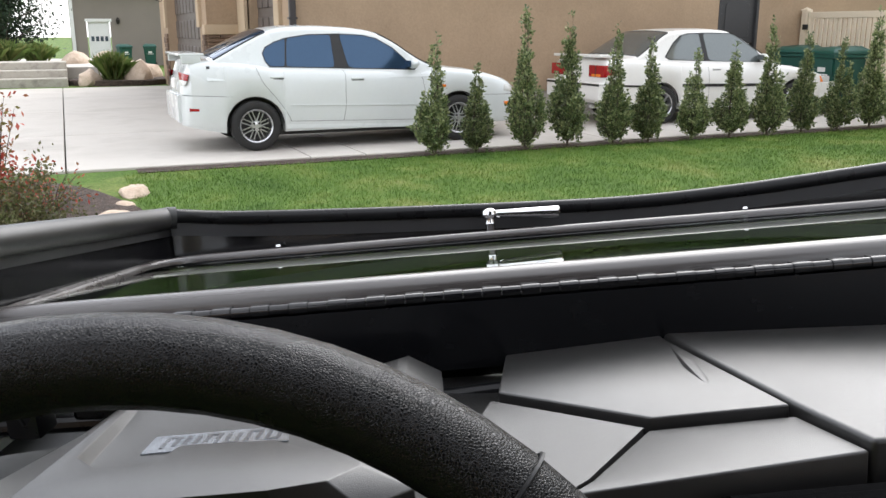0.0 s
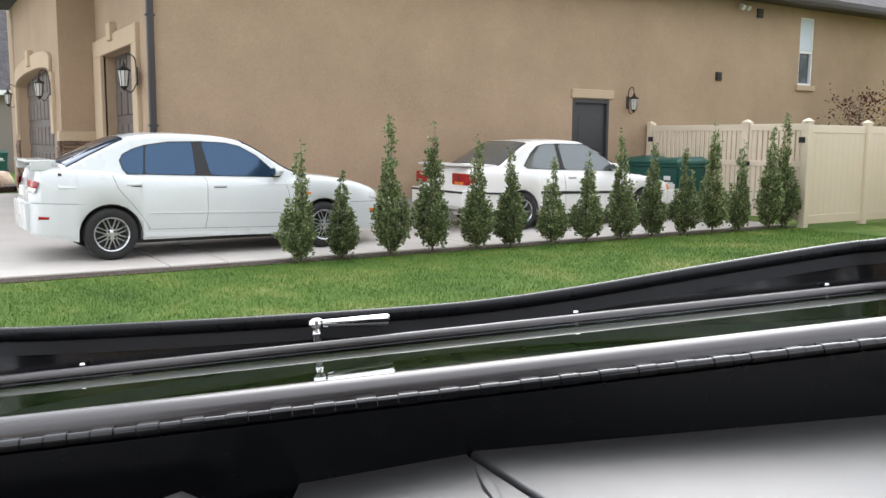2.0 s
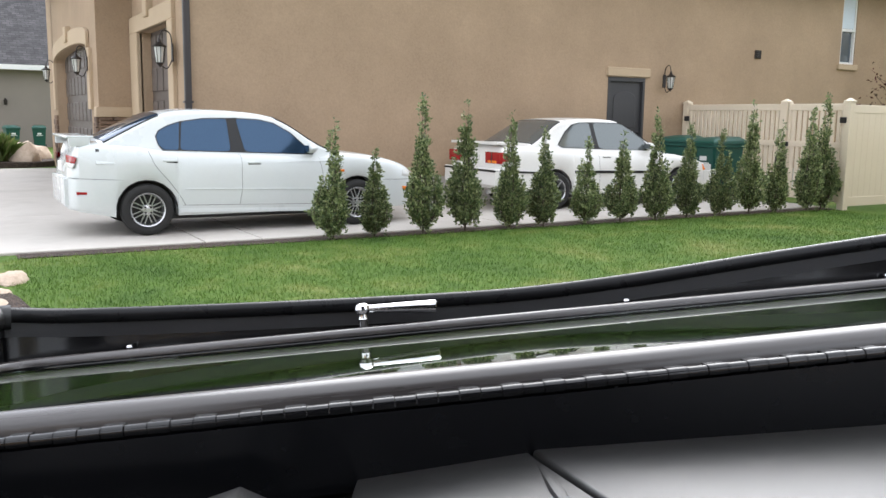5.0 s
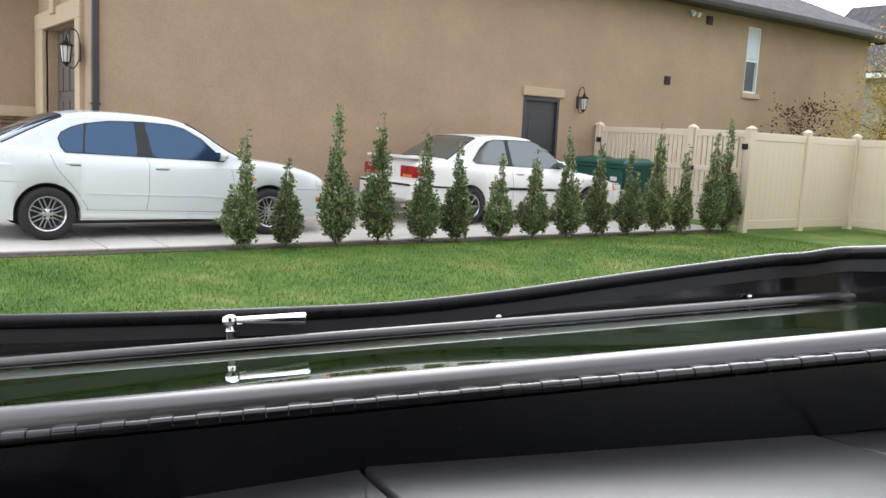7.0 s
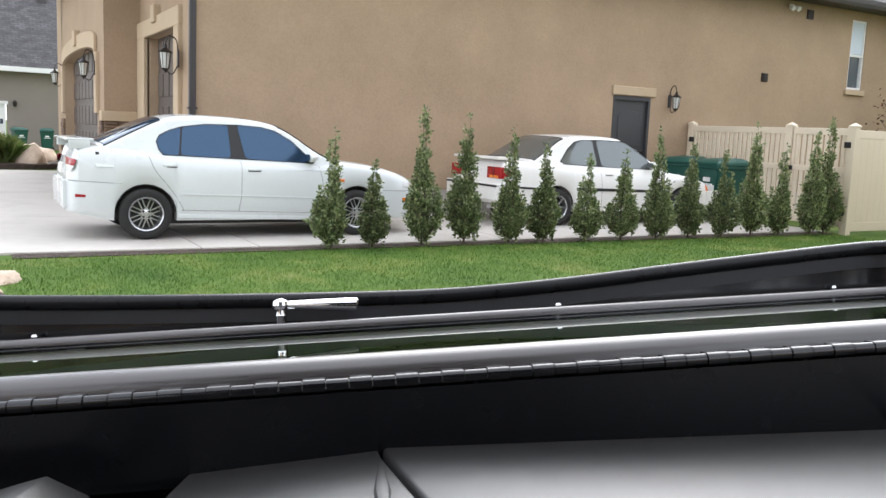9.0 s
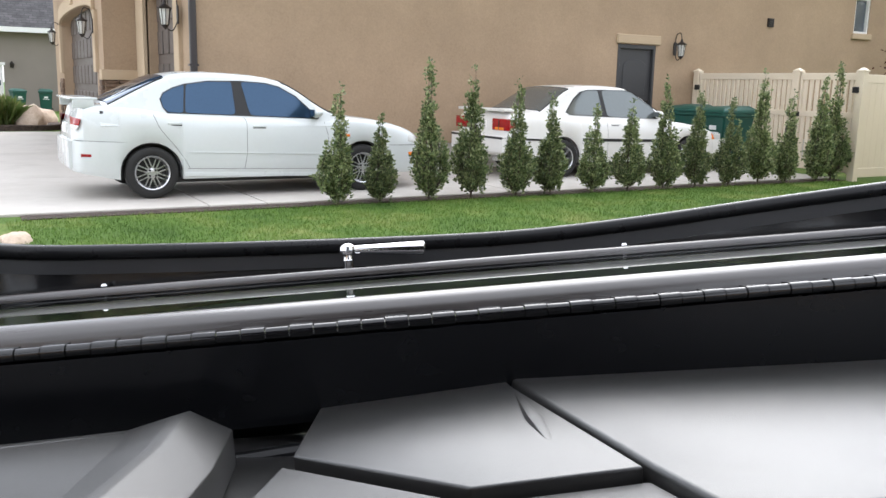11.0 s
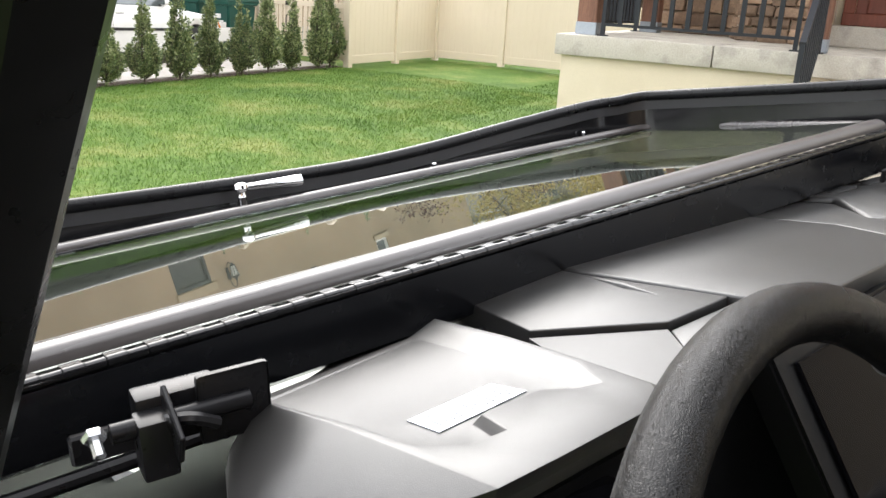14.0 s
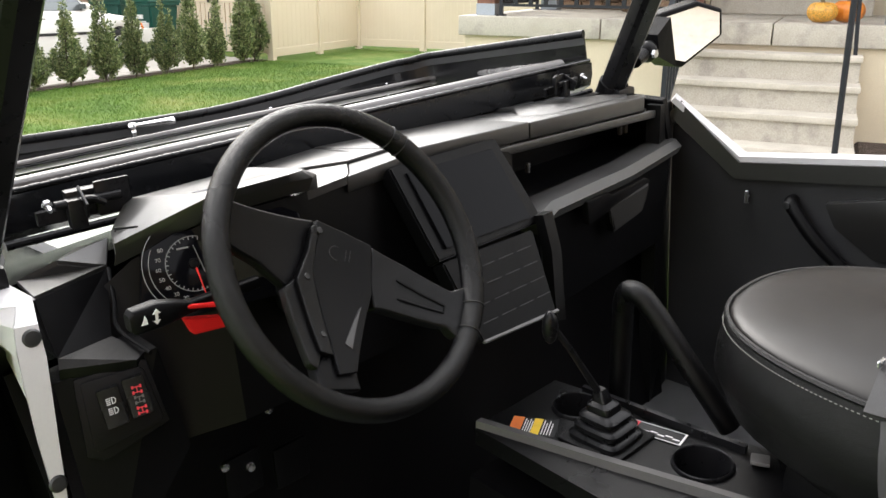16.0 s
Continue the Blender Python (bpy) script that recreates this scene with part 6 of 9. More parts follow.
M_EMBLEM2 = plain("dark_silver_print", (0.12, 0.125, 0.135), 0.25, 0.5)
M_CHROME = plain("chrome", (0.75, 0.75, 0.76), 0.1, 1.0)
M_ZINC = plain("zinc_bolt", (0.55, 0.56, 0.58), 0.25, 0.9)
M_BODY = surface("white_body_plastic", (0.56, 0.555, 0.57), (0.61, 0.605, 0.62), 3, 300, 0.33, 0.03, 0.0004, spread=0.02)
M_SHIELD = pane_glass("tinted_windscreen", (0.34, 0.4, 0.34), 0.0, 1.5)
M_SCREEN = plain("black_screen", (0.003, 0.003, 0.004), 0.08, spec=0.06)
M_LCD = plain("grey_display", (0.02, 0.019, 0.015), 0.08, spec=0.3)
M_REDP = plain("red_lever_plastic", (0.62, 0.015, 0.015), 0.35)
M_MARK = plain("white_print", (0.75, 0.75, 0.75), 0.5)
M_ORANGE = plain("orange_print", (0.75, 0.2, 0.05), 0.5)
M_YELLOW = plain("yellow_print", (0.8, 0.55, 0.05), 0.5)
M_REDPRINT = plain("red_print", (0.6, 0.03, 0.045), 0.5)
M_MIRROR = plain("mirror_silver", (0.85, 0.86, 0.86), 0.01, 1.0)
M_WEB = surface("belt_webbing", (0.03, 0.03, 0.032), (0.05, 0.05, 0.052), 20, 900, 0.7, 0.5, 0.0006, spread=0.25)
M_STITCH = plain("pale_thread", (0.22, 0.215, 0.2), 0.7)
# Grey, not black: glare over the dark footwell put into the colour.
M_CARPET = surface("lifted_floor_mat", (0.06, 0.06, 0.062), (0.085, 0.085, 0.087), 10, 300, 0.85, 0.3, 0.001)
M_DIALMARK = plain("dim_dial_print", (0.2, 0.2, 0.2), 0.5)
M_GRAPHIC = plain("olive_graphic", (0.028, 0.034, 0.022), 0.35)

VM = Matrix.Translation((0.601, 0.452, 1.271)) @ Matrix.Rotation(radians(-22.5), 4, "Z") @ Matrix.Rotation(radians(-4.6), 4, "Y")
utv = thing("utility_vehicle", VM, "white and black open utility vehicle with folded-down windscreen", "utility vehicle")
WT = Matrix.Rotation(radians(-8.8), 4, "X")

# --- windscreen folded forward on its piano hinge
bm = B()
box(bm, -0.62, 0.665, 0.004, 0.034, -0.012, -0.004, 0.001, 1)
box(bm, -0.62, 0.665, 0.462, 0.505, -0.012, -0.004, 0.001, 1)
box(bm, -0.63, -0.588, 0.03, 0.47, -0.013, -0.005, 0.001, 1)
box(bm, 0.628, 0.672, 0.03, 0.46, -0.013, -0.005, 0.001, 1)
shield = part("windscreen_frame", bm, M_GLOSS, utv, "gloss black steel windscreen frame", loc=WT)


def rounded_loop(x0, x1, y0, y1, rs, z, n=7):
    """A rounded rectangle; rs: corner radii at (x1,y0), (x1,y1), (x0,y1), (x0,y0)."""
    out = []
    for (cx, cy, a0), r in zip(((x1, y0, -90), (x1, y1, 0), (x0, y1, 90), (x0, y0, 180)), rs):
        sx, sy = (1 if cx == x1 else -1), (1 if cy == y1 else -1)
        for k in range(n + 1):
            a = radians(a0 + 90 * k / n)
            out.append(Vector((cx - sx * r + r * math.cos(a), cy - sy * r + r * math.sin(a), z)))
    return out


def dense_loop(pts, step):
    out = []
    for i in range(len(pts)):
        a, b = pts[i], pts[(i + 1) % len(pts)]
        m = max(int((b - a).length / step), 1)
        out += [a + (b - a) * k / m for k in range(m)]
    return out


bm = B()
sect = [(-0.0115, 0.0), (-0.0115, 0.003), (-0.0105, 0.006), (-0.008, 0.0085), (-0.005, 0.0095), (-0.0025, 0.009), (-0.001, 0.0074), (0.0005, 0.009), (0.003, 0.0096), (0.006, 0.0092), (0.009, 0.0072), (0.0108, 0.004), (0.0115, 0.0)]
g = dense_loop(rounded_loop(-0.6, 0.63, 0.045, 0.452, (0.035, 0.06, 0.07, 0.06), 0.0), 0.06)
sweep(bm, g, [(a * 0.8, b * 0.85) for a, b in sect], closed=True)
part("gasket", bm, M_GASKET, shield, "grey rubber glazing gasket")
bm = B()
nearg = [Vector((-0.585 + 1.19 * k / 30, 0.038, 0.0)) for k in range(31)]
sweep(bm, nearg, [(-0.0145 * math.cos(math.pi * q / 16), 0.0135 * math.sin(math.pi * q / 16) ** 0.85 + (0.0012 if q == 5 else 0.0)) for q in range(17)])
part("gasket", bm, M_GASKET, shield, "thick grey rubber gasket along the hinge")
bm = B()
pl = rounded_loop(-0.598, 0.628, 0.047, 0.45, (0.033, 0.058, 0.068, 0.058), 0.0)
prism(bm, [(p.x, p.y) for p in pl], 0.005, Matrix.Translation((0, 0, -0.003)))
gl = part("glass", bm, M_SHIELD, shield, "dark green tinted windscreen glass", smooth=False)
gl.matrix_basis = Matrix.Translation((0, 0.25, 0)) @ Matrix.Rotation(radians(-1.6), 4, "X") @ Matrix.Translation((0, -0.25, 0))
gl.visible_shadow = False

# raised surround: a bent band on three sides with a bulb seal along its top
rim_top = [(-0.622, -0.035, 0.062), (-0.605, 0.2, 0.06), (-0.592, 0.43, 0.057), (-0.575, 0.458, 0.057), (-0.53, 0.488, 0.05), (-0.465, 0.5, 0.0448), (-0.3, 0.503, 0.036), (-0.1, 0.504, 0.028), (0.02, 0.504, 0.0262), (0.15, 0.503, 0.031), (0.3, 0.502, 0.041), (0.45, 0.5, 0.05), (0.52, 0.495, 0.0535), (0.555, 0.478, 0.054), (0.588, 0.45, 0.0585), (0.605, 0.4, 0.0585), (0.64, 0.2, 0.0585), (0.678, 0.02, 0.0585)]


def rim_curve(off_out, dz, keep=1.0):
    P = smooth_path([(x, y, z) for x, y, z in rim_top], 4)
    out = []
    for i, p in enumerate(P):
        d = (P[min(i + 1, len(P) - 1)] - P[max(i - 1, 0)]).normalized()
        o = Vector((-d.y, d.x, 0)).normalized()
        out.append(Vector((p.x, p.y, 0)) + o * off_out + Vector((0, 0, p.z * keep + dz)))
    return out


def ribbon(bm, low, high, t2):
    n = len(low)
    A = [[bm.verts.new(low[i]), bm.verts.new(high[i])] for i in range(n)]
    C = []
    for i in range(n):
        d = (low[min(i + 1, n - 1)] - low[max(i - 1, 0)]).normalized()
        o = Vector((-d.y, d.x, 0)).normalized() * t2
        C.append([bm.verts.new(low[i] + o), bm.verts.new(high[i] + o)])
    for i in range(n - 1):
        bm.faces.new((A[i][0], A[i + 1][0], A[i + 1][1], A[i][1]))
        bm.faces.new((C[i][0], C[i][1], C[i + 1][1], C[i + 1][0]))
        bm.faces.new((A[i][1], A[i + 1][1], C[i + 1][1], C[i][1]))
        bm.faces.new((A[i][0], C[i][0], C[i + 1][0], A[i + 1][0]))
    for i in (0, n - 1):
        bm.faces.new((A[i][0], A[i][1], C[i][1], C[i][0]))
    return bm


part("surround_band", ribbon(B(), rim_curve(0, -0.008, 0.0), rim_curve(0, -0.006, 1.0), 0.004), M_GLOSS, shield, "black steel band round the windscreen")
part("vinyl_strip", ribbon(B(), rim_curve(-0.003, -0.024, 1.0), rim_curve(-0.003, -0.007, 1.0), 0.0035), M_VINYL, shield, "charcoal vinyl strip below the seal")
bm = B()
path = rim_curve(-0.001, 0.0)
tube(bm, path[6:], 0.0088, 12)
part("bulb_seal", bm, M_SATIN, shield, "black rubber bulb seal")
bm = B()
rad = 0.0135
lp = path[:13]
tube(bm, [p + Vector((0, 0, -0.002)) for p in lp], rad, 16, cap=False)
tube(bm, [p + Vector((0, 0, -0.002)) for p in lp], rad * 0.72, 16, cap=False)
part("bulb_seal", bm, M_SLEEVE, shield, "dark grey hollow rubber seal on the open end")
part("seal_flap", ribbon(B(), rim_curve(0.004, -0.052, 1.0)[:12], rim_curve(0.006, -0.014, 1.0)[:12], 0.004), M_GLOSS, shield)
for x, y in ((0.479, 0.492), (-0.458, 0.482), (0.13, 0.48)):
    bm = B()
    lathe(bm, [(0, 0.011), (0.003, 0.0105), (0.0045, 0.008), (0.003, 0.005), (0.0022, -0.004), (0, -0.004)], 12, Matrix.Translation((x, y, 0)))
    part("stud", bm, M_CHROME, shield, "small bright stud")
part("clip", box(B(), -0.45, -0.405, 0.476, 0.484, -0.001, 0.004, 0.001, 1), M_ZINC, shield)
# latch handle
bm = B()
lathe(bm, [(0.0, 0.0), (0.0115, 0.0), (0.0115, 0.0015), (0.0062, 0.0025), (0.0058, 0.014), (0.0066, 0.0155), (0.0058, 0.017), (0.0058, 0.0215), (0.0085, 0.0228), (0.0098, 0.027), (0.0085, 0.0315), (0.0045, 0.034), (0.0, 0.0345)], 20, Matrix.Translation((-0.19, 0.478, 0.0)))
hd = part("latch_handle", bm, M_CHROME, shield, "chrome turn latch with tapered lever")
bm = B()
tube(bm, [(-0.183, 0.478, 0.0268), (-0.17, 0.4772, 0.0262), (-0.112, 0.474, 0.0236), (-0.1045, 0.4736, 0.0233), (-0.103, 0.4735, 0.0232)], [0.0046, 0.0052, 0.0078, 0.0078, 0.006], 16)
part("lever", bm, M_CHROME, hd)
# hinge: separate knuckles on a pin, with both leaves
part("hinge_leaf", box(B(), -0.62, 0.665, -0.0005, 0.024, -0.0035, -0.0015, 0.0004, 1), M_GLOSS, shield)
n_k = 94
for k in range(n_k):
    x0 = -0.618 + 1.28 * k / n_k
    x1 = -0.618 + 1.28 * (k + 1) / n_k - 0.0008
    r = 0.0041 if k % 2 else 0.0037
    bm = B()
    cyl(bm, (x0, 0, 0), (x1, 0, 0), r, 16)
    if k % 2:
        box(bm, x0, x1, 0.0, 0.009, 0.0026, 0.0039)
    part("knuckle", bm, M_GLOSS, shield)
# lower hinge panel, bolted to the cowl
bm = B()
sweep(bm, [(-0.62, 0, 0), (0.665, 0, 0)], [(0.001, -0.004), (0.004, -0.004), (0.006, -0.03), (0.001, -0.055), (-0.02, -0.07), (-0.023, -0.068), (-0.003, -0.054), (0.0025, -0.03)])
part("hinge_panel", bm, M_PANEL, utv, "gloss black hinge panel below the windscreen")
bm = B()
tube(bm, smooth_path([(-0.6, -0.014, -0.066), (-0.3, -0.016, -0.07), (-0.2, -0.018, -0.066), (0.0, -0.018, -0.068), (0.3, -0.018, -0.068), (0.65, -0.014, -0.064)], 6), 0.006, 10)
part("cable", bm, M_SATIN, utv, "black cable along the panel")

# --- clamps that hold the windscreen to the cage
def clamp(sx):
    m = Matrix.Translation((sx * 0.5, -0.05, -0.02)) @ Matrix.Rotation(radians(8 * sx), 4, "Z") @ Matrix.Scale(0.84 if sx < 0 else 0.72, 4)
    bm = B()
    box(bm, -0.03, 0.03, -0.012, 0.012, -0.02, 0.02, 0.003, 2)
    c = part("clamp", bm, M_SATIN, utv, "black steel windscreen clamp", loc=m)
    part("clamp_plate", box(B(), 0.012 * -sx - 0.0, 0.012 * -sx + 0.055 * -sx if sx < 0 else 0.012 * -sx + 0.002, -0.018, -0.0145, -0.026, 0.03, 0.004, 2) if sx < 0 else box(B(), -0.06, -0.012, -0.018, -0.0145, -0.026, 0.03, 0.004, 2), M_SATIN, c)
    part("clamp_block", box(B(), -0.034, -0.008, -0.035, -0.01, -0.034, 0.012, 0.003, 2), M_SATIN, c)
    bm = B()
    tube(bm, [(-0.05, -0.02, 0.004), (0.05, -0.02, 0.004)], 0.0075, 14)
    tube(bm, smooth_path([(-0.02, -0.02, 0.004), (0.0, -0.04, 0.012), (0.02, -0.036, 0.0)], 4), 0.005, 8)
    part("cross_pin", bm, M_SATIN, c)
    bm = B()
    box(bm, -0.012, -0.008, -0.05, 0.0, 0.004, 0.032, 0.001, 1, Matrix.Rotation(radians(25), 4, "X"))
    part("bracket_arm", bm, M_SATIN, c, "thin steel bracket")
    bm = B()
    lathe(bm, [(0, 0), (0.0075, 0), (0.0085, 0.002), (0.0075, 0.006), (0.004, 0.0062), (0.004, 0.02), (0, 0.021)], 6, Matrix.Translation((-0.062 * (1 if sx < 0 else -1), -0.03, 0.014)) @ Matrix.Rotation(radians(115), 4, "X"))
    part("bolt", bm, M_ZINC, c)
    bm = B()
    box(bm, -0.075, 0.07, 0.006, 0.014, -0.03, -0.006, 0.002, 1)
    part("base_strap", bm, M_SATIN, c)


clamp(-1)
clamp(1)

# --- roll cage front posts
def post(sx):
    a, b = Vector((sx * 0.677, -0.108, -0.075)), Vector((sx * 0.6, -0.342, 0.35))
    shift = Vector((0.011, 0.02, 0)) if sx < 0 else Vector((-0.02, 0.052, 0))
    a, b = a + shift, b + shift
    top = a + (b - a) * 2.3
    d = (b - a).normalized()
    w = d.cross(Vector((1, 0, 0))).normalized()
    bm = B()
    prof = [(-0.026, -0.012), (-0.02, -0.02), (-0.01, -0.021), (-0.007, -0.0185), (0.007, -0.0185), (0.01, -0.021), (0.02, -0.02), (0.026, -0.012), (0.027, 0.0), (0.024, 0.014), (0.014, 0.0215), (-0.014, 0.0215), (-0.024, 0.014), (-0.027, 0.0)]
    sweep(bm, [a + d * 0.014, top], prof, up=(0.25 * -sx, -0.72, -0.3))
    p = part("roll_cage_post", bm, M_SATIN, utv, "satin black profiled roll cage tube")
    bm = B()
    tube(bm, [a + d * 0.004, a + d * 0.04], 0.032, 18)
    box(bm, a.x - 0.03, a.x + 0.03, a.y - 0.05, a.y - 0.01, a.z - 0.008, a.z + 0.025, 0.008, 2)
    part("post_foot", bm, M_SATIN, p, "cast black post foot")
    part("foot_bolt", lathe(B(), [(0, 0.012), (0.013, 0.012), (0.014, 0), (0, 0)], 6, Matrix.Translation((a.x + sx * 0.033, a.y - 0.02, a.z + 0.005)) @ Matrix.Rotation(radians(90 * sx), 4, "Y")), M_SATIN, p)
    return a, b, d


for sx in (-1, 1):
    pa, pb, pd = post(sx)
# rear cage bars behind the eye close the frame
for sx in (-1, 1):
    top = Vector((sx * 0.5, -0.646, 0.902))
    bm = B()
    tube(bm, [top, Vector((sx * 0.52, -1.55, 0.93)), Vector((sx * 0.62, -1.75, -0.3))], 0.025, 14)
    part("roll_cage_bar", bm, M_SATIN, utv)

# --- roof and rear panel
bm = B()
loft(bm, [[(-0.58, -0.6, 0.905), (0.58, -0.6, 0.905), (0.6, -1.85, 0.93), (-0.6, -1.85, 0.93)], [(-0.56, -0.58, 0.925), (0.56, -0.58, 0.925), (0.58, -1.87, 0.95), (-0.58, -1.87, 0.95)], [(-0.46, -0.68, 0.95), (0.46, -0.68, 0.95), (0.48, -1.78, 0.972), (-0.48, -1.78, 0.972)]])
part("roof_panel", bm, M_BLACK, utv, "black plastic roof panel")
bm = B()
tube(bm, [(-0.5, -0.646, 0.902), (0.5, -0.646, 0.902)], 0.022, 14)
part("roll_cage_bar", bm, M_SATIN, utv)
part("rear_screen", box(B(), -0.6, 0.6, -1.82, -1.8, -0.1, 0.91), M_BLACK, utv, "black rear panel of the cab")

# --- wing mirrors
sh = [(-0.052, -0.047), (-0.04, -0.043), (0.012, 0.041), (0.0135, 0.053), (0.006, 0.066), (-0.17, 0.117), (-0.186, 0.113), (-0.222, 0.014), (-0.215, 0.003)]
mm = Matrix(((0.908, -0.0545, 0.415, -0.735), (0.4187, 0.118, -0.9, -0.165), (0.0, 0.9915, 0.13, 0.04), (0, 0, 0, 1)))
sh = rounded(sh, 0.3)
mir = part("wing_mirror", prism(B(), sh, 0.05, mm @ Matrix.Translation((0, 0, -0.045)), 0.004, 3), M_BLACK, utv, "black wing mirror with rounded housing")
ins = [(-0.09 + (x + 0.09) * 0.87, 0.034 + (z - 0.034) * 0.82) for x, z in sh]
part("mirror_glass", prism(B(), ins, 0.004, mm @ Matrix.Translation((-0.09, 0.034, 0.0085)) @ Matrix.Rotation(radians(9.0), 4, "X") @ Matrix.Rotation(radians(-3.2), 4, "Y") @ Matrix.Translation((0.09, -0.034, 0))), M_MIRROR, mir, smooth=False)
bm = B()
tube(bm, [(-0.735, -0.15, 0.045), (-0.72, -0.15, 0.043), (-0.715, -0.15, 0.042), (-0.675, -0.15, 0.036)], [0.018, 0.018, 0.025, 0.025], 20)
part("mirror_arm", bm, M_BLACK, mir, "grey-black round mirror joint")
bm = B()
tube(bm, [(-0.722, -0.15, 0.02), (-0.722, -0.15, 0.07)], 0.015, 16)
part("swivel", bm, M_BLACK, mir)
bm = B()
box(bm, -0.685, -0.655, -0.185, -0.125, 0.0, 0.058, 0.006, 2)
part("mirror_clamp", bm, M_SATIN, mir, "black clamp on the cage post")
for z in (0.018, 0.048):
    part("bolt", lathe(B(), [(0, 0.006), (0.005, 0.006), (0.006, 0.002), (0.006, 0), (0, 0)], 12, Matrix.Translation((-0.672, -0.186, z)) @ Matrix.Rotation(radians(90), 4, "X")), M_ZINC, mir)
part("bolt", lathe(B(), [(0, 0.008), (0.007, 0.008), (0.008, 0), (0, 0)], 12, Matrix.Translation((-0.722, -0.15, 0.068))), M_ZINC, mir)
# passenger side mirror, turned towards the path
shr = [(0.0, 0.085), (0.1, 0.107), (0.168, 0.085), (0.172, 0.024), (0.068, -0.042), (0.028, -0.032)]
mr = Matrix.Translation((0.83, -0.064, 0.0)) @ Matrix.Rotation(radians(-27), 4, "Z") @ Matrix(((1, 0, 0, 0), (0, 0, 1, 0), (0, 1, 0, 0), (0, 0, 0, 1)))
mir2 = part("wing_mirror", prism(B(), shr, 0.05, mr, 0.008, 3), M_BLACK, utv, "black angular wing mirror")
ins = [(0.095 + (x - 0.095) * 0.84, 0.04 + (z - 0.04) * 0.82) for x, z in shr]
part("mirror_glass", prism(B(), ins, 0.004, Matrix.Translation((0, -0.003, 0)) @ mr), M_MIRROR, mir2, smooth=False)
bm = B()
loft(bm, [[(0.825, -0.1, 0.08), (0.86, -0.098, -0.035), (0.86, -0.04, -0.035), (0.825, -0.04, 0.08)], [(0.79, -0.09, 0.045), (0.8, -0.09, -0.005), (0.8, -0.05, -0.005), (0.79, -0.05, 0.045)]])
part("mirror_arm", bm, M_BLACK, mir2)
bm = B()
bmesh.ops.create_uvsphere(bm, u_segments=16, v_segments=10, radius=0.024, matrix=Matrix.Translation((0.757, -0.085, 0.012)))
tube(bm, [(0.69, -0.1, 0.0), (0.757, -0.085, 0.012), (0.8, -0.07, 0.02)], [0.014, 0.015, 0.014], 12)
part("swivel", bm, M_BLACK, mir2)
part("bolt", lathe(B(), [(0, 0.006), (0.009, 0.006), (0.01, 0), (0, 0)], 6, Matrix.Translation((0.752, -0.107, 0.01)) @ Matrix.Rotation(radians(90), 4, "X")), M_ZINC, mir2)

# --- dash
def dash_z(x, y):
    """The main plane of the dash top: rising towards the driver, falling towards the passenger door."""
    return -0.044 - 0.045 * x - 0.112 * y


def wedge_z(x, y):
    """The lower faceted panel between dash and instrument hood."""
    return -0.0385 + 0.0517 * (x + 0.095) - 0.1008 * (y + 0.017)


def thicken(bm, back):
    """Gives open faces a back side, moved by a vector."""
    ex = bmesh.ops.extrude_face_region(bm, geom=bm.faces[:], use_keep_orig=True)
    for q in ex["geom"]:
        if isinstance(q, bmesh.types.BMVert):
            q.co += Vector(back)
    return bm


def sheet(faces, thick):
    """Joined flat faces with a thickness below them."""
    bm = B()
    corners = {p: bm.verts.new(p) for p in dict.fromkeys(p for f in faces for p in f)}
    for f in faces:
        bm.faces.new([corners[p] for p in f])
    return thicken(bm, (0, 0, -thick))


def plate(pts, height, lift, thick=0.03, bev=0.003):
    """A slab whose top follows a height function, lifted; pts: (x, y) or (x, y, extra lift)."""
    bm = B()
    top = [bm.verts.new((p[0], p[1], height(p[0], p[1]) + lift + (p[2] if len(p) > 2 else 0))) for p in pts]
    bot = [bm.verts.new((v.co.x, v.co.y, v.co.z - thick)) for v in top]
    bm.faces.new(top)
    bm.faces.new(bot[::-1])
    n = len(top)
    for i in range(n):
        j = (i + 1) % n
        bm.faces.new((top[i], bot[i], bot[j], top[j]))
    bmesh.ops.triangulate(bm, faces=[f for f in bm.faces if len(f.verts) > 4])
    if bev:
        es = [e for e in bm.edges if e.calc_face_angle(0) > 0.35]
        bmesh.ops.bevel(bm, geom=es, offset=bev, segments=3, affect="EDGES", profile=0.5, clamp_overlap=True)
    return bm


base = [(-0.44, -0.03), (-0.34, 0.02), (-0.2, 0.035), (0.66, 0.02), (0.705, -0.02), (0.722, -0.12), (0.65, -0.19), (0.36, -0.196), (0.0, -0.212), (-0.28, -0.222), (-0.44, -0.16)]
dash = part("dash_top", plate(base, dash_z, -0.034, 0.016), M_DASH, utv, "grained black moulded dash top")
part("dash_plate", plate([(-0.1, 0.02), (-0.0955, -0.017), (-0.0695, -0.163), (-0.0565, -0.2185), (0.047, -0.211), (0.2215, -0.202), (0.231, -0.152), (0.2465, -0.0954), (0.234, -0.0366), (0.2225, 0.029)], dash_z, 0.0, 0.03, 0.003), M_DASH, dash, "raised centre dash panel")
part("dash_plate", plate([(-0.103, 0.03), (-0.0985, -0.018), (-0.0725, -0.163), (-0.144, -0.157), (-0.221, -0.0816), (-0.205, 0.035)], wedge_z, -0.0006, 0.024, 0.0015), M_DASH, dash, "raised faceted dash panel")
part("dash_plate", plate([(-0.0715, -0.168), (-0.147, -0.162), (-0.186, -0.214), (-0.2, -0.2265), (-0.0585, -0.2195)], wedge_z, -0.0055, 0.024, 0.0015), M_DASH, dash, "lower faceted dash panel")
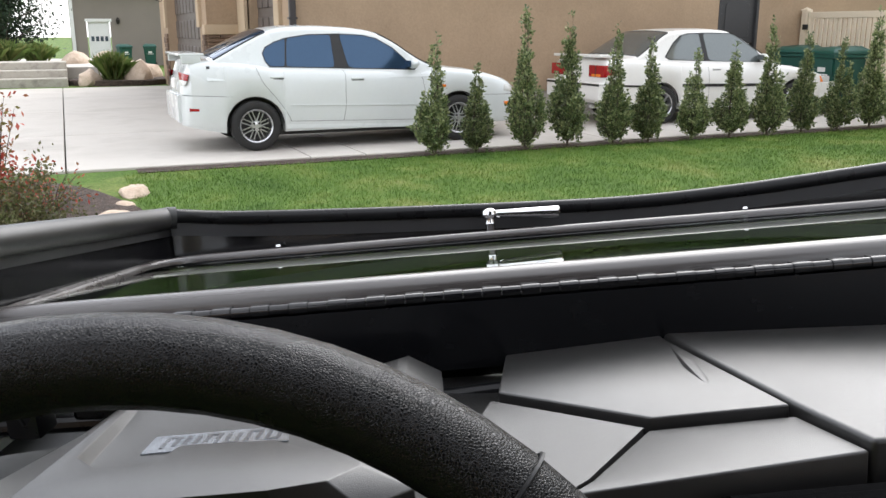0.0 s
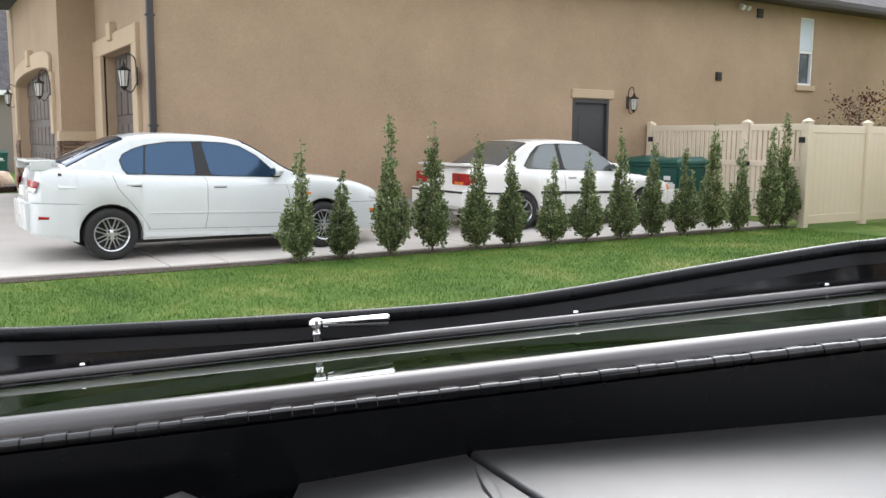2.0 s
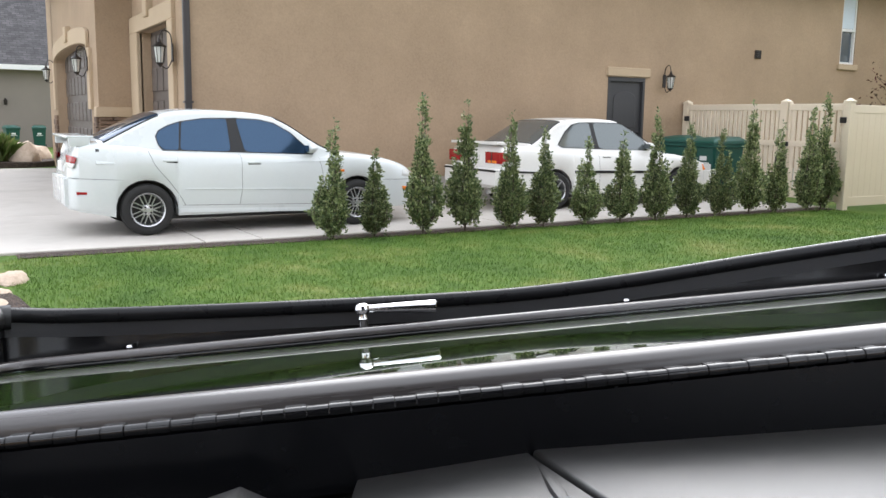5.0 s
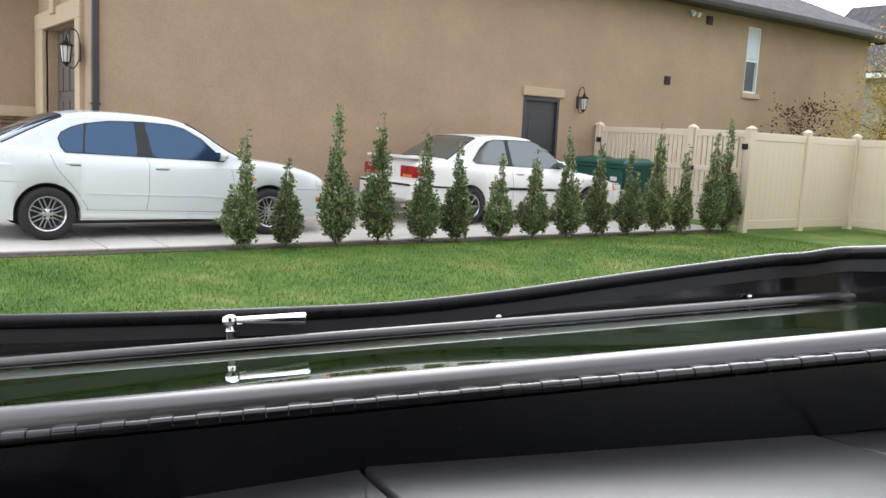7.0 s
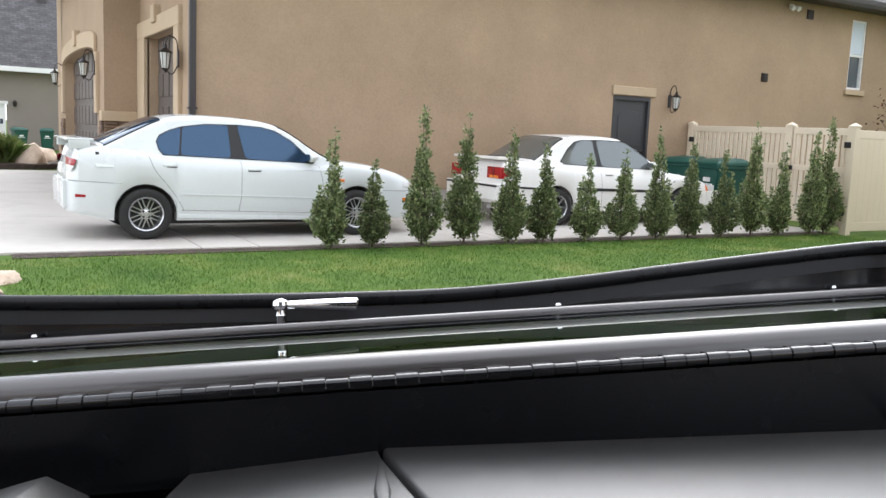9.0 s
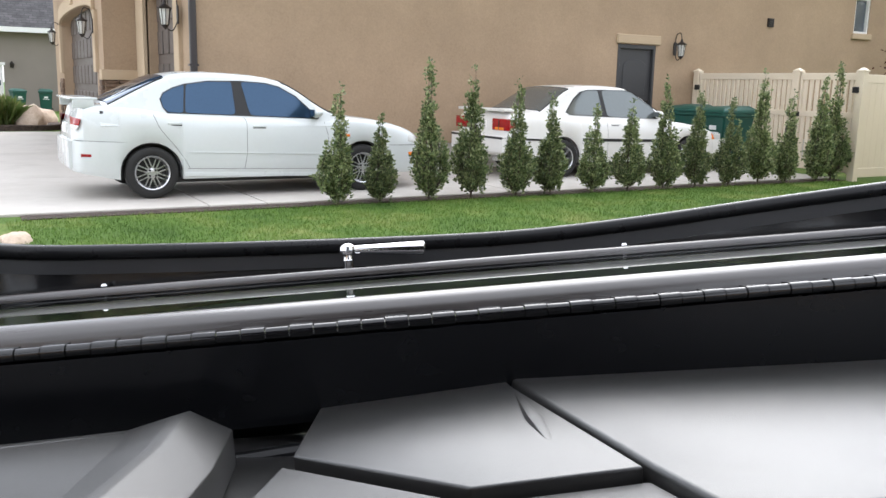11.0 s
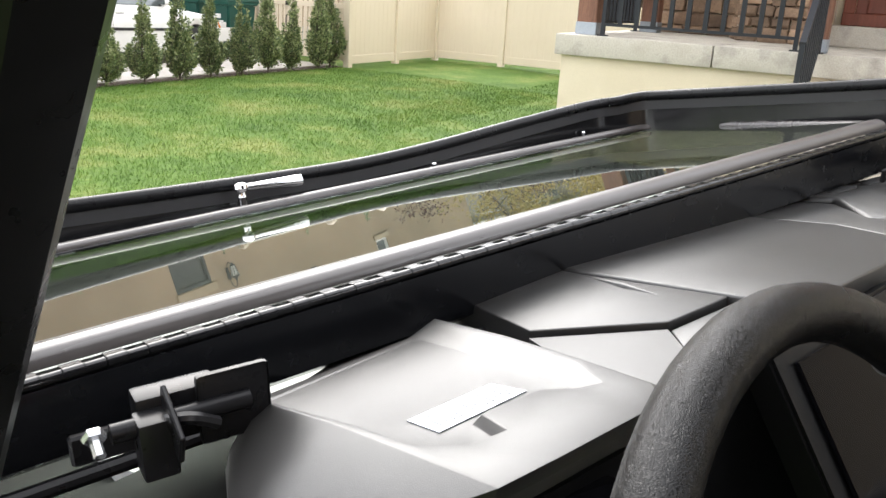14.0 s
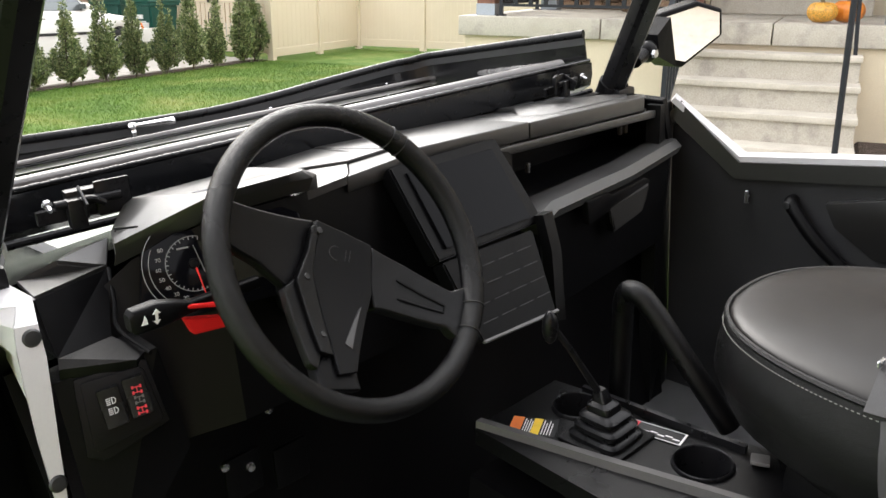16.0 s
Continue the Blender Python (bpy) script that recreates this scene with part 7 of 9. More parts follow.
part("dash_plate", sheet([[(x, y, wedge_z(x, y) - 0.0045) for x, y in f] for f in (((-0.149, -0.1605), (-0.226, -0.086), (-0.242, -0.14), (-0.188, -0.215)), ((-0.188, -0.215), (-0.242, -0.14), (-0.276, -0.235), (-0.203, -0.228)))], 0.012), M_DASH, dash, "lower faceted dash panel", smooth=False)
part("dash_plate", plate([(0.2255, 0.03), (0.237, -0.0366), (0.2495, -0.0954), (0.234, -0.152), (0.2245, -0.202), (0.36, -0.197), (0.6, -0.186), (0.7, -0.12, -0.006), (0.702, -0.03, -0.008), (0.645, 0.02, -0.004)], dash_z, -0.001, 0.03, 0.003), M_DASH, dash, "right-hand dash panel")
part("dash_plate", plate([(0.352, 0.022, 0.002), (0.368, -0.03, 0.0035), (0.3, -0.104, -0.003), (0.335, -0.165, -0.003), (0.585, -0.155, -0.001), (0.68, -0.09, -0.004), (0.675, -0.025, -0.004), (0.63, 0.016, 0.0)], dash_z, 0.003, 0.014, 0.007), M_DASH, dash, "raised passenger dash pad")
# a thin moulded ridge from the panels' meeting point
bm = B()
tube(bm, [Vector((x, y, wedge_z(x, y) + h)) for x, y, h in ((-0.099, -0.022, -0.0015), (-0.1005, -0.08, -0.0004), (-0.1, -0.136, -0.003))], [0.0008, 0.0028, 0.0008], 8, flat=(1.6, 1))
part("ridge", bm, M_DASH, dash)
for k in range(3):
    bm = box(B(), 0.40 + 0.09 * k, 0.455 + 0.09 * k, -0.016, -0.004, 0, 0.003, 0.001, 1)
    part("slot", bm, M_DARK, dash, loc=Matrix.Translation((0, 0, dash_z(0.43 + 0.09 * k, -0.01) + 0.0045)))


# instrument hood: a shell with a sunk tray, a broad chamfer on its right and facets falling to the left
def tray_z(y):
    return -0.0415 - 0.17 * y


RISE = 0.0065
OUTER = [(-0.278, -0.033, 1), (-0.276, -0.11, 1), (-0.282, -0.19, 1), (-0.289, -0.25, 1), (-0.301, -0.2655, 1), (-0.324, -0.2715, 1), (-0.39, -0.2725, 1), (-0.433, -0.272, 1), (-0.4405, -0.14, 0.8), (-0.449, -0.058, 0.3), (-0.44, -0.05, 0), (-0.309, -0.038, 0)]
TOP = [(-0.308, -0.043, 0), (-0.284, -0.042, 1), (-0.282, -0.11, 1), (-0.288, -0.19, 1), (-0.304, -0.226, 1), (-0.3185, -0.2195, 1), (-0.334, -0.203, 1), (-0.372, -0.2, 1), (-0.3805, -0.2015, 1), (-0.3855, -0.228, 1), (-0.411, -0.2255, 1), (-0.4285, -0.204, 0.9), (-0.4355, -0.143, 0.75), (-0.4465, -0.061, 0.2)]
FLOOR = [(-0.308, -0.0445), (-0.306, -0.052), (-0.305, -0.11), (-0.3045, -0.196), (-0.3128, -0.2085), (-0.3183, -0.2154), (-0.3333, -0.1993), (-0.372, -0.196), (-0.3843, -0.1976), (-0.3894, -0.2244), (-0.4092, -0.2213), (-0.4246, -0.2018), (-0.4314, -0.1424), (-0.443, -0.0625)]
bm = B()
outer = [bm.verts.new((x, y, tray_z(y) + RISE * k)) for x, y, k in OUTER]
top = [bm.verts.new((x, y, tray_z(y) + RISE * k)) for x, y, k in TOP]
floor_ = [bm.verts.new((x, y, tray_z(y))) for x, y in FLOOR]
ring_edges = [bm.edges.new((r[i], r[(i + 1) % len(r)])) for r in (outer, top) for i in range(len(r))]
bmesh.ops.triangle_fill(bm, edges=ring_edges, use_beauty=True)
for i in range(len(top)):
    j = (i + 1) % len(top)
    bm.faces.new((top[i], top[j], floor_[j], floor_[i]))
bm.faces.new(floor_)
bmesh.ops.triangulate(bm, faces=[f for f in bm.faces if len(f.verts) > 4])
# chamfer down to the panels beside it, then the left facets and their skirt
k8, kfl = outer[7], outer[9]
nl = bm.verts.new((-0.529, -0.193, -0.041))
ll = bm.verts.new((-0.5, -0.115, -0.05))
lf = bm.verts.new((-0.47, -0.055, -0.06))
bm.faces.new((outer[8], k8, nl))
bm.faces.new((outer[8], nl, ll))
bm.faces.new((kfl, outer[8], ll, lf))
skirt_src = outer[0:8] + [nl, ll, lf, kfl]
cham = [bm.verts.new(v.co + Vector((0.022, 0.0, -0.013))) for v in outer[0:4]] + [bm.verts.new(outer[4].co + Vector((0.014, -0.004, -0.012)))]
cham += [bm.verts.new(v.co + Vector((0.0, 0.004, -0.012))) for v in outer[5:8]] + [bm.verts.new(nl.co + Vector((0.002, 0.006, -0.014))), bm.verts.new(ll.co + Vector((0, 0, -0.02))), bm.verts.new(lf.co + Vector((0, 0.01, -0.02))), bm.verts.new(kfl.co + Vector((0, 0.01, -0.02)))]
low = [bm.verts.new(v.co + Vector((0, 0.012 if i in (4, 5, 6, 7, 8) else 0.0, -0.02))) for i, v in enumerate(cham)]
for a, b in ((skirt_src, cham), (cham, low)):
    for i in range(len(a) - 1):
        bm.faces.new((a[i], a[i + 1], b[i + 1], b[i]))
bmesh.ops.recalc_face_normals(bm, faces=bm.faces[:])
es = [e for e in bm.edges if len(e.link_faces) == 2 and e.calc_face_angle(0) > 0.2]
bmesh.ops.bevel(bm, geom=es, offset=0.0016, segments=2, affect="EDGES", profile=0.5, clamp_overlap=True)
hood = part("instrument_hood", bm, M_DASH, utv, "grained black faceted instrument hood with a sunk tray")


def hood_plate(name, pts, lift, thick, mat, label=""):
    bm = B()
    a = [bm.verts.new((x, y, tray_z(y) + lift)) for x, y in pts]
    b = [bm.verts.new((q.co.x, q.co.y, q.co.z - thick)) for q in a]
    bm.faces.new(a)
    bm.faces.new(b[::-1])
    for i in range(len(a)):
        j = (i + 1) % len(a)
        bm.faces.new((a[i], b[i], b[j], a[j]))
    return part(name, bm, mat, hood, label, smooth=False)


hood_plate("emblem_plate", [(-0.405, -0.163), (-0.4035, -0.1915), (-0.331, -0.188), (-0.336, -0.161)], 0.0008, 0.003, M_EMBLEM, "silver emblem plate with darker lettering bars")
for k in range(6):
    x0, y0 = -0.397 + 0.0105 * k, -0.167 + 0.0004 * k
    for x1, x2, y1, y2 in ((0, 0.002, 0, -0.018), (0.002, 0.0075, -0.016 if k % 2 else 0.0, -0.018 if k % 2 else -0.0025), (0.0055, 0.0075, -0.0025, -0.016)):
        hood_plate("emblem_bar", [(x0 + x1, y0 + y1), (x0 + x1 + 0.0003, y0 + y2), (x0 + x2 + 0.0003, y0 + y2), (x0 + x2, y0 + y1)], 0.0011, 0.001, M_EMBLEM2)
# small moulded thumb mark on the left facet
bm = B()
tube(bm, [(-0.498, -0.196, -0.0265), (-0.507, -0.149, -0.0375), (-0.511, -0.158, -0.038)], [0.0009, 0.0024, 0.0009], 8)
part("thumb_recess", bm, M_BLACK, hood)

# left cowl: two lit facets with a ridge between them, falling into a dark hollow by the post
TIP, NEAR, INNER, RIDGE, UNDER, FAR = (-0.6254, -0.1235, -0.0762), (-0.633, -0.203, -0.0715), (-0.524, -0.141, -0.0824), (-0.579, -0.135, -0.061), (-0.5, -0.1, -0.062), (-0.53, -0.06, -0.078)
part("cowl", sheet([(TIP, NEAR, INNER), (TIP, INNER, RIDGE), (RIDGE, INNER, UNDER), (RIDGE, UNDER, FAR)], 0.006), M_DASH, utv, "faceted black cowl beside the wing", smooth=False)
part("cowl_hollow", box(B(), -0.632, -0.47, -0.14, -0.03, -0.15, -0.125), M_BLACK, utv, "dark hollow beside the post", smooth=False)
for sx in (-1, 1):
    bm = B()
    quad_sheet(bm, [(sx * 0.28, -0.06, -0.08), (sx * 0.63, -0.08, -0.096), (sx * 0.63, 0.005, -0.1), (sx * 0.28, 0.03, -0.085)][::sx], 0.02)
    part("cowl_apron", bm, M_BLACK, utv, "black apron in front of the dash", smooth=False)
# white inner hood seen past the clamps
bm = B()
loft(bm, [[(-0.64, 0.0, -0.13), (0.66, 0.0, -0.13), (0.66, 0.62, -0.17), (-0.64, 0.62, -0.17)], [(-0.64, 0.0, -0.2), (0.66, 0.0, -0.2), (0.66, 0.62, -0.2), (-0.64, 0.62, -0.2)]])
part("bonnet", bm, M_BLACK, utv, "black bonnet below the folded windscreen")
for sx in (-1, 1):
    bm = B()
    quad_sheet(bm, [(sx * 0.27, 0.04, -0.108), (sx * 0.5, 0.03, -0.11), (sx * 0.51, 0.05, -0.112), (sx * 0.51, 0.3, -0.13), (sx * 0.27, 0.3, -0.125)][::sx], 0.02)
    part("bonnet_side", bm, M_BODY, utv, "white bonnet panel", smooth=False)

# dash face below the lip
bm = B()
F = [(-0.6, -0.165, -0.105), (-0.545, -0.16, -0.105), (-0.508, -0.185, -0.07), (-0.43, -0.258, -0.022), (-0.3, -0.256, -0.024), (-0.26, -0.222, -0.032), (-0.06, -0.213, -0.034), (0.1, -0.205, -0.04), (0.17, -0.2, -0.045)]
lo = [(-0.6, -0.235, -0.3), (-0.54, -0.25, -0.3), (-0.5, -0.25, -0.3), (-0.43, -0.268, -0.3), (-0.3, -0.268, -0.3), (-0.26, -0.26, -0.3), (-0.06, -0.255, -0.3), (0.1, -0.245, -0.3), (0.17, -0.235, -0.3)]
bk = [(x, -0.12, z - 0.07) for x, y, z in F]
bl2 = [(x, -0.12, z) for x, y, z in lo]
loft(bm, [bl2, lo, F, bk], closed_ring=False, caps=False)
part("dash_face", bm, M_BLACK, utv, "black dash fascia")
# instrument binnacle
GM = axes_at((-0.418, -0.262, -0.078), (0.965, -0.26, 0.0), (0.0, 0.35, 0.94))
bm = B()
prism(bm, [(-0.115, -0.035), (-0.085, -0.058), (0.08, -0.058), (0.1, -0.04), (0.1, 0.04), (0.08, 0.052), (-0.06, 0.045), (-0.1, 0.03)], 0.02, GM @ Matrix.Translation((0, 0, -0.018)), 0.004, 2)
gz = part("instrument_panel", bm, M_SCREEN, utv, "black instrument panel with dial and grey display")
part("display", prism(B(), [(-0.022, -0.03), (0.075, -0.03), (0.08, 0.03), (-0.034, 0.03)], 0.003, GM @ Matrix.Translation((0, 0, 0.0015))), M_LCD, gz, "grey liquid-crystal display", smooth=False)
DX, DY = -0.0435, 0.0045
for r0, a0, a1 in ((0.0335, 60, 310), (0.053, 150, 240), (0.0605, 135, 236)):
    bm = B()
    tube(bm, [GM @ Vector((DX + r0 * math.cos(radians(a)), DY + r0 * math.sin(radians(a)), 0.003)) for a in range(a0, a1, 6)], 0.0005, 5)
    part("dial_ring", bm, M_DIALMARK, gz)
for k in range(23):
    a = radians(70 + 10.3 * k)
    bm = B()
    r0 = 0.031 if k % 2 else 0.0295
    tube(bm, [GM @ Vector((DX + r * math.cos(a), DY + r * math.sin(a), 0.0032)) for r in (r0, 0.0333)], 0.0006, 4)
    part("dial_mark", bm, M_DIALMARK, gz)
for k in range(9):
    a = radians(278 - 16.4 * k)
    words("numeral", str(10 * k), 0.0068, M_DIALMARK, gz, GM @ Matrix.Translation((DX + 0.0425 * math.cos(a), DY + 0.0425 * math.sin(a), 0.0035)))
bm = B()
tube(bm, [GM @ Vector((-0.04, 0.027, 0.003)), GM @ Vector((-0.0285, -0.0275, 0.003))], 0.0006, 5)
part("divider", bm, M_DIALMARK, gz)
bm = B()
tube(bm, [GM @ Vector((-0.0425, 0.0, 0.005)), GM @ Vector((-0.0374, -0.0362, 0.005))], [0.0014, 0.0007], 6)
part("needle", bm, M_REDP, gz, "red dial needle")
part("dial_hub", lathe(B(), [(0, 0.007), (0.006, 0.006), (0.007, 0.003), (0, 0.003)], 16, GM @ Matrix.Translation((DX, DY, 0))), M_BLACK, gz)
part("text_bar", prism(B(), [(-0.06, 0.0245), (-0.046, 0.0245), (-0.046, 0.0265), (-0.06, 0.0265)], 0.001, GM @ Matrix.Translation((0, 0, 0.0028))), M_DIALMARK, gz, smooth=False)

# left panel with ledge and rocker switches
bm = B()
loft(bm, [[(-0.634, -0.2045, -0.076), (-0.526, -0.144, -0.087), (-0.5614, -0.215, -0.1436), (-0.6332, -0.237, -0.1379)], [(-0.636, -0.18, -0.076), (-0.526, -0.125, -0.087), (-0.5614, -0.18, -0.1436), (-0.6332, -0.18, -0.1379)]])
part("side_panel", bm, M_BLACK, utv, "black lower dash side panel")
LEDGE = [(-0.6332, -0.2375, -0.1382), (-0.5614, -0.2155, -0.1439), (-0.5441, -0.262, -0.1556), (-0.5603, -0.275, -0.1559), (-0.6365, -0.2435, -0.149)]
bm = B()
loft(bm, [LEDGE, [(x, y + 0.006, z - 0.02) for x, y, z in LEDGE]])
part("panel_ledge", bm, M_RIM, utv, smooth=False)
SM = axes_at((-0.585, -0.272, -0.205), (0.945, -0.3, 0.02), (0.08, 0.25, 0.96))
sp = part("switch_panel", prism(B(), [(-0.05, -0.05), (-0.03, -0.06), (0.047, -0.034), (0.036, 0.044), (0.03, 0.046), (-0.046, 0.042)], 0.03, SM @ Matrix.Translation((0, 0, -0.03)), 0.004, 2), M_BLACK, utv, "black rocker switch panel")
part("panel_frame", prism(B(), [(-0.0401, -0.0418), (-0.035, -0.0469), (0.0371, -0.0316), (0.0409, -0.0258), (0.0307, 0.0343), (0.026, 0.0391), (-0.0337, 0.0371), (-0.0394, 0.0361)], 0.004, SM @ Matrix.Translation((0, 0, 0.0)), 0.002, 2), M_BLACK, sp)
for x, y in ((-0.0115, 0.0025), (0.0173, 0.0075)):
    bm = B()
    box(bm, -0.0125, 0.0125, -0.0235, 0.0235, 0.0, 0.008, 0.003, 2)
    for q in bm.verts:
        q.co.z += 0.0045 * (q.co.y / 0.0235) ** 2 * (1 if q.co.z > 0.004 else 0)
    part("rocker_switch", bm, M_RIM, sp, "black rocker switch", loc=SM @ Matrix.Translation((x, y, 0.003)) @ Matrix.Rotation(radians(5), 4, "Z"))
LIFT = SM @ Matrix.Translation((0, 0, 0.0158))
for x, y in ((-0.0117, 0.0109), (-0.0112, -0.0008)):  # headlamp symbols in thin outline
    bm = B()
    arc = [Vector((x + 0.001 + 0.004 * math.cos(radians(a)), y + 0.0038 * math.sin(radians(a)), 0)) for a in range(-90, 91, 20)]
    tube(bm, [LIFT @ p for p in arc], 0.0004, 4, closed=True)
    for q in range(4):
        yy = y - 0.0034 + 0.0022 * q
        tube(bm, [LIFT @ Vector((x - 0.0055, yy - 0.0006, 0)), LIFT @ Vector((x - 0.0008, yy, 0))], 0.0004, 4)
    part("symbol", bm, M_MARK, sp, smooth=False)
for x, y, mt in ((0.0178, 0.016, M_REDPRINT), (0.0183, 0.004, M_GREYPVC), (0.0188, -0.0086, M_REDPRINT)):  # axle symbols
    bm = B()
    for dx in (-0.0045, 0.0045):
        for dy in (-0.0032, 0.0032):
            box(bm, x + dx - 0.0011, x + dx + 0.0011, y + dy - 0.0018, y + dy + 0.0018, 0.0, 0.0006, 0, 1, LIFT)
    for dy in (-0.0032, 0.0032):
        box(bm, x - 0.0045, x + 0.0045, y + dy - 0.0005, y + dy + 0.0005, 0.0, 0.0006, 0, 1, LIFT)
    box(bm, x - 0.0005, x + 0.0005, y - 0.0032, y + 0.0032, 0.0, 0.0007, 0, 1, LIFT)
    part("symbol", bm, mt, sp, smooth=False)
bm = B()
loft(bm, [[(-0.645, -0.24, -0.165), (-0.53, -0.265, -0.155), (-0.51, -0.265, -0.3), (-0.64, -0.27, -0.45)], [(-0.645, -0.2, -0.165), (-0.53, -0.2, -0.155), (-0.51, -0.2, -0.3), (-0.64, -0.2, -0.45)]])
part("kick_panel", bm, M_BLACK, utv, "black plastic kick panel")
bm = B()
tube(bm, smooth_path([(-0.524, -0.147, -0.086), (-0.54, -0.187, -0.115), (-0.5522, -0.2165, -0.1384), (-0.5453, -0.2816, -0.1499)], 4), 0.0028, 8)
part("edge_bead", bm, M_BLACK, utv)

# stalk and red levers on the column
bm = B()
tube(bm, [(-0.36, -0.34, -0.105), (-0.3, -0.2, -0.19)], [0.036, 0.03], 18)
col = part("steering_column", bm, M_BLACK, utv, "black steering column shroud")
bm = B()
rows = []
for x, y, z, a, b in ((-0.592, -0.352, -0.074, 0.009, 0.008), (-0.588, -0.352, -0.074, 0.014, 0.01), (-0.56, -0.35, -0.075, 0.015, 0.011), (-0.535, -0.344, -0.08, 0.011, 0.01), (-0.515, -0.336, -0.086, 0.007, 0.007), (-0.42, -0.325, -0.09, 0.007, 0.007)):
    rows.append([(x, y - b * math.copysign(abs(math.cos(q)) ** 0.5, math.cos(q)), z + a * math.copysign(abs(math.sin(q)) ** 0.5, math.sin(q))) for q in [2 * math.pi * k / 16 for k in range(16)]])
loft(bm, rows)
stalk = part("stalk_switch", bm, M_BLACK, utv, "black switch pod with white symbols")
STM = axes_at((-0.573, -0.3615, -0.073), (0.985, 0.06, -0.06), (0.02, -0.1, 1)) @ Matrix.Scale(0.75, 4)
bm = B()
prism(bm, [(0.0, 0.005), (0.006, 0.012), (0.012, 0.005), (0.008, 0.005), (0.008, -0.005), (0.012, -0.005), (0.006, -0.012), (0.0, -0.005), (0.004, -0.005), (0.004, 0.005)], 0.0015, STM @ Matrix.Translation((0.006, 0, -0.0005)))
prism(bm, [(-0.012, -0.007), (-0.002, -0.007), (-0.003, 0.0), (-0.006, 0.007), (-0.008, 0.0)], 0.0015, STM @ Matrix.Translation((0, 0, -0.0005)))
part("symbol", bm, M_MARK, stalk, smooth=False)
for ends in ([(-0.524, -0.079), (-0.522, -0.084), (-0.47, -0.0985), (-0.472, -0.093)], [(-0.527, -0.095), (-0.519, -0.1165), (-0.479, -0.1215), (-0.482, -0.1075)]):
    bm = B()
    loft(bm, [[(x, -0.347, z) for x, z in ends], [(x, -0.335, z) for x, z in ends]])
    bmesh.ops.recalc_face_normals(bm, faces=bm.faces[:])
    bmesh.ops.bevel(bm, geom=bm.edges[:], offset=0.0012, segments=2, affect="EDGES", clamp_overlap=True)
    part("lever", bm, M_REDP, stalk, "red plastic lever")

# --- steering wheel
n_w = Vector((0.0938, -0.8615, 0.4990))
x_w = Vector((0.9941, 0.1082, 0.0))
SW = axes_at((-0.3502, -0.4352, -0.0536), x_w, n_w.cross(x_w))
R_, r_ = 0.1752, 0.0145
bm = B()
tube(bm, [Vector((R_ * math.cos(2 * math.pi * k / 72), R_ * math.sin(2 * math.pi * k / 72), 0)) for k in range(72)], r_, 18, closed=True, flat=(0.96, 1.08), up=(0, 0, 1))
wheel = part("steering_wheel", bm, M_WHEEL, utv, "black grained steering wheel", loc=SW)
for a0 in (44.5, 38, -40, -52):
    bm = B()
    a = radians(a0)
    rr2 = 0.0148
    ring = [Vector(((R_ + rr2 * math.cos(b)) * math.cos(a), (R_ + rr2 * math.cos(b)) * math.sin(a), rr2 * 1.08 * math.sin(b))) for b in [2 * math.pi * q / 24 for q in range(24)]]
    tube(bm, ring, 0.0007, 5, closed=True)
    part("rim_seam", bm, M_DARK, wheel)


def dished(bm):
    """Turn the spider of the wheel as it stands and sink its middle below the rim."""
    turn = Matrix.Rotation(radians(-24), 4, "Z")
    for q in bm.verts:
        k = min(math.hypot(q.co.x, q.co.y) / 0.165, 1.0)
        q.co = turn @ q.co
        q.co.y -= 0.012 * (1 - k)
        q.co.z -= 0.036 * (1 - k * k)
    return bm


def wheel_piece(name, pts, z0, z1, mat, bev=0.006, label=""):
    bm = prism(B(), pts, z1 - z0, Matrix.Translation((0, 0, z0)), bev, 3)
    bmesh.ops.triangulate(bm, faces=bm.faces[:])
    bmesh.ops.subdivide_edges(bm, edges=[e for e in bm.edges if e.calc_length() > 0.02], cuts=5, use_grid_fill=True)
    return part(name, dished(bm), mat, wheel, label)


wheel_piece("spoke", [(-0.1806, 0.0509), (-0.1319, 0.0526), (-0.034, 0.0594), (-0.0444, -0.0019), (-0.0817, -0.0275), (-0.1185, -0.0078), (-0.1747, 0.0041)], -0.02, -0.002, M_BLACK)
wheel_piece("spoke", [(0.0413, 0.0346), (0.0872, 0.01), (0.1429, -0.0278), (0.1738, -0.022), (0.1672, -0.0747), (0.1374, -0.0901), (0.1264, -0.0748), (0.0501, -0.0458), (0.0351, -0.0431), (0.0344, -0.0096)], -0.018, 0.002, M_RIM, 0.004)
wheel_piece("spoke", [(-0.0428, -0.0153), (0.0343, -0.0236), (0.0176, -0.0687), (-0.0069, -0.1295), (-0.0077, -0.1513), (-0.0639, -0.1525), (-0.0644, -0.1214), (-0.0474, -0.1022)], -0.02, 0.0, M_BLACK)
wheel_piece("spoke", [(-0.0893, -0.0313), (-0.0663, -0.0116), (-0.0494, -0.1026), (-0.0627, -0.1272), (-0.0712, -0.1211)], -0.012, 0.003, M_RIM, 0.003)
wheel_piece("hub_cover", [(-0.0381, 0.0568), (0.0009, 0.0483), (0.039, 0.0349), (0.0318, -0.0265), (0.0129, -0.0719), (-0.0113, -0.129), (-0.0373, -0.1333), (-0.0387, -0.0901), (-0.0483, -0.0194), (-0.0514, -0.0064)], -0.014, 0.0065, M_BLACK, 0.003, "black angular hub cover")
wheel_piece("inlay", [(-0.045, 0.0493), (-0.0355, 0.048), (-0.0498, -0.0069), (-0.0414, -0.0842), (-0.0395, -0.1101), (-0.0567, -0.106), (-0.0732, -0.0186), (-0.054, 0.0188)], -0.004, 0.009, M_RIM, 0.0025)
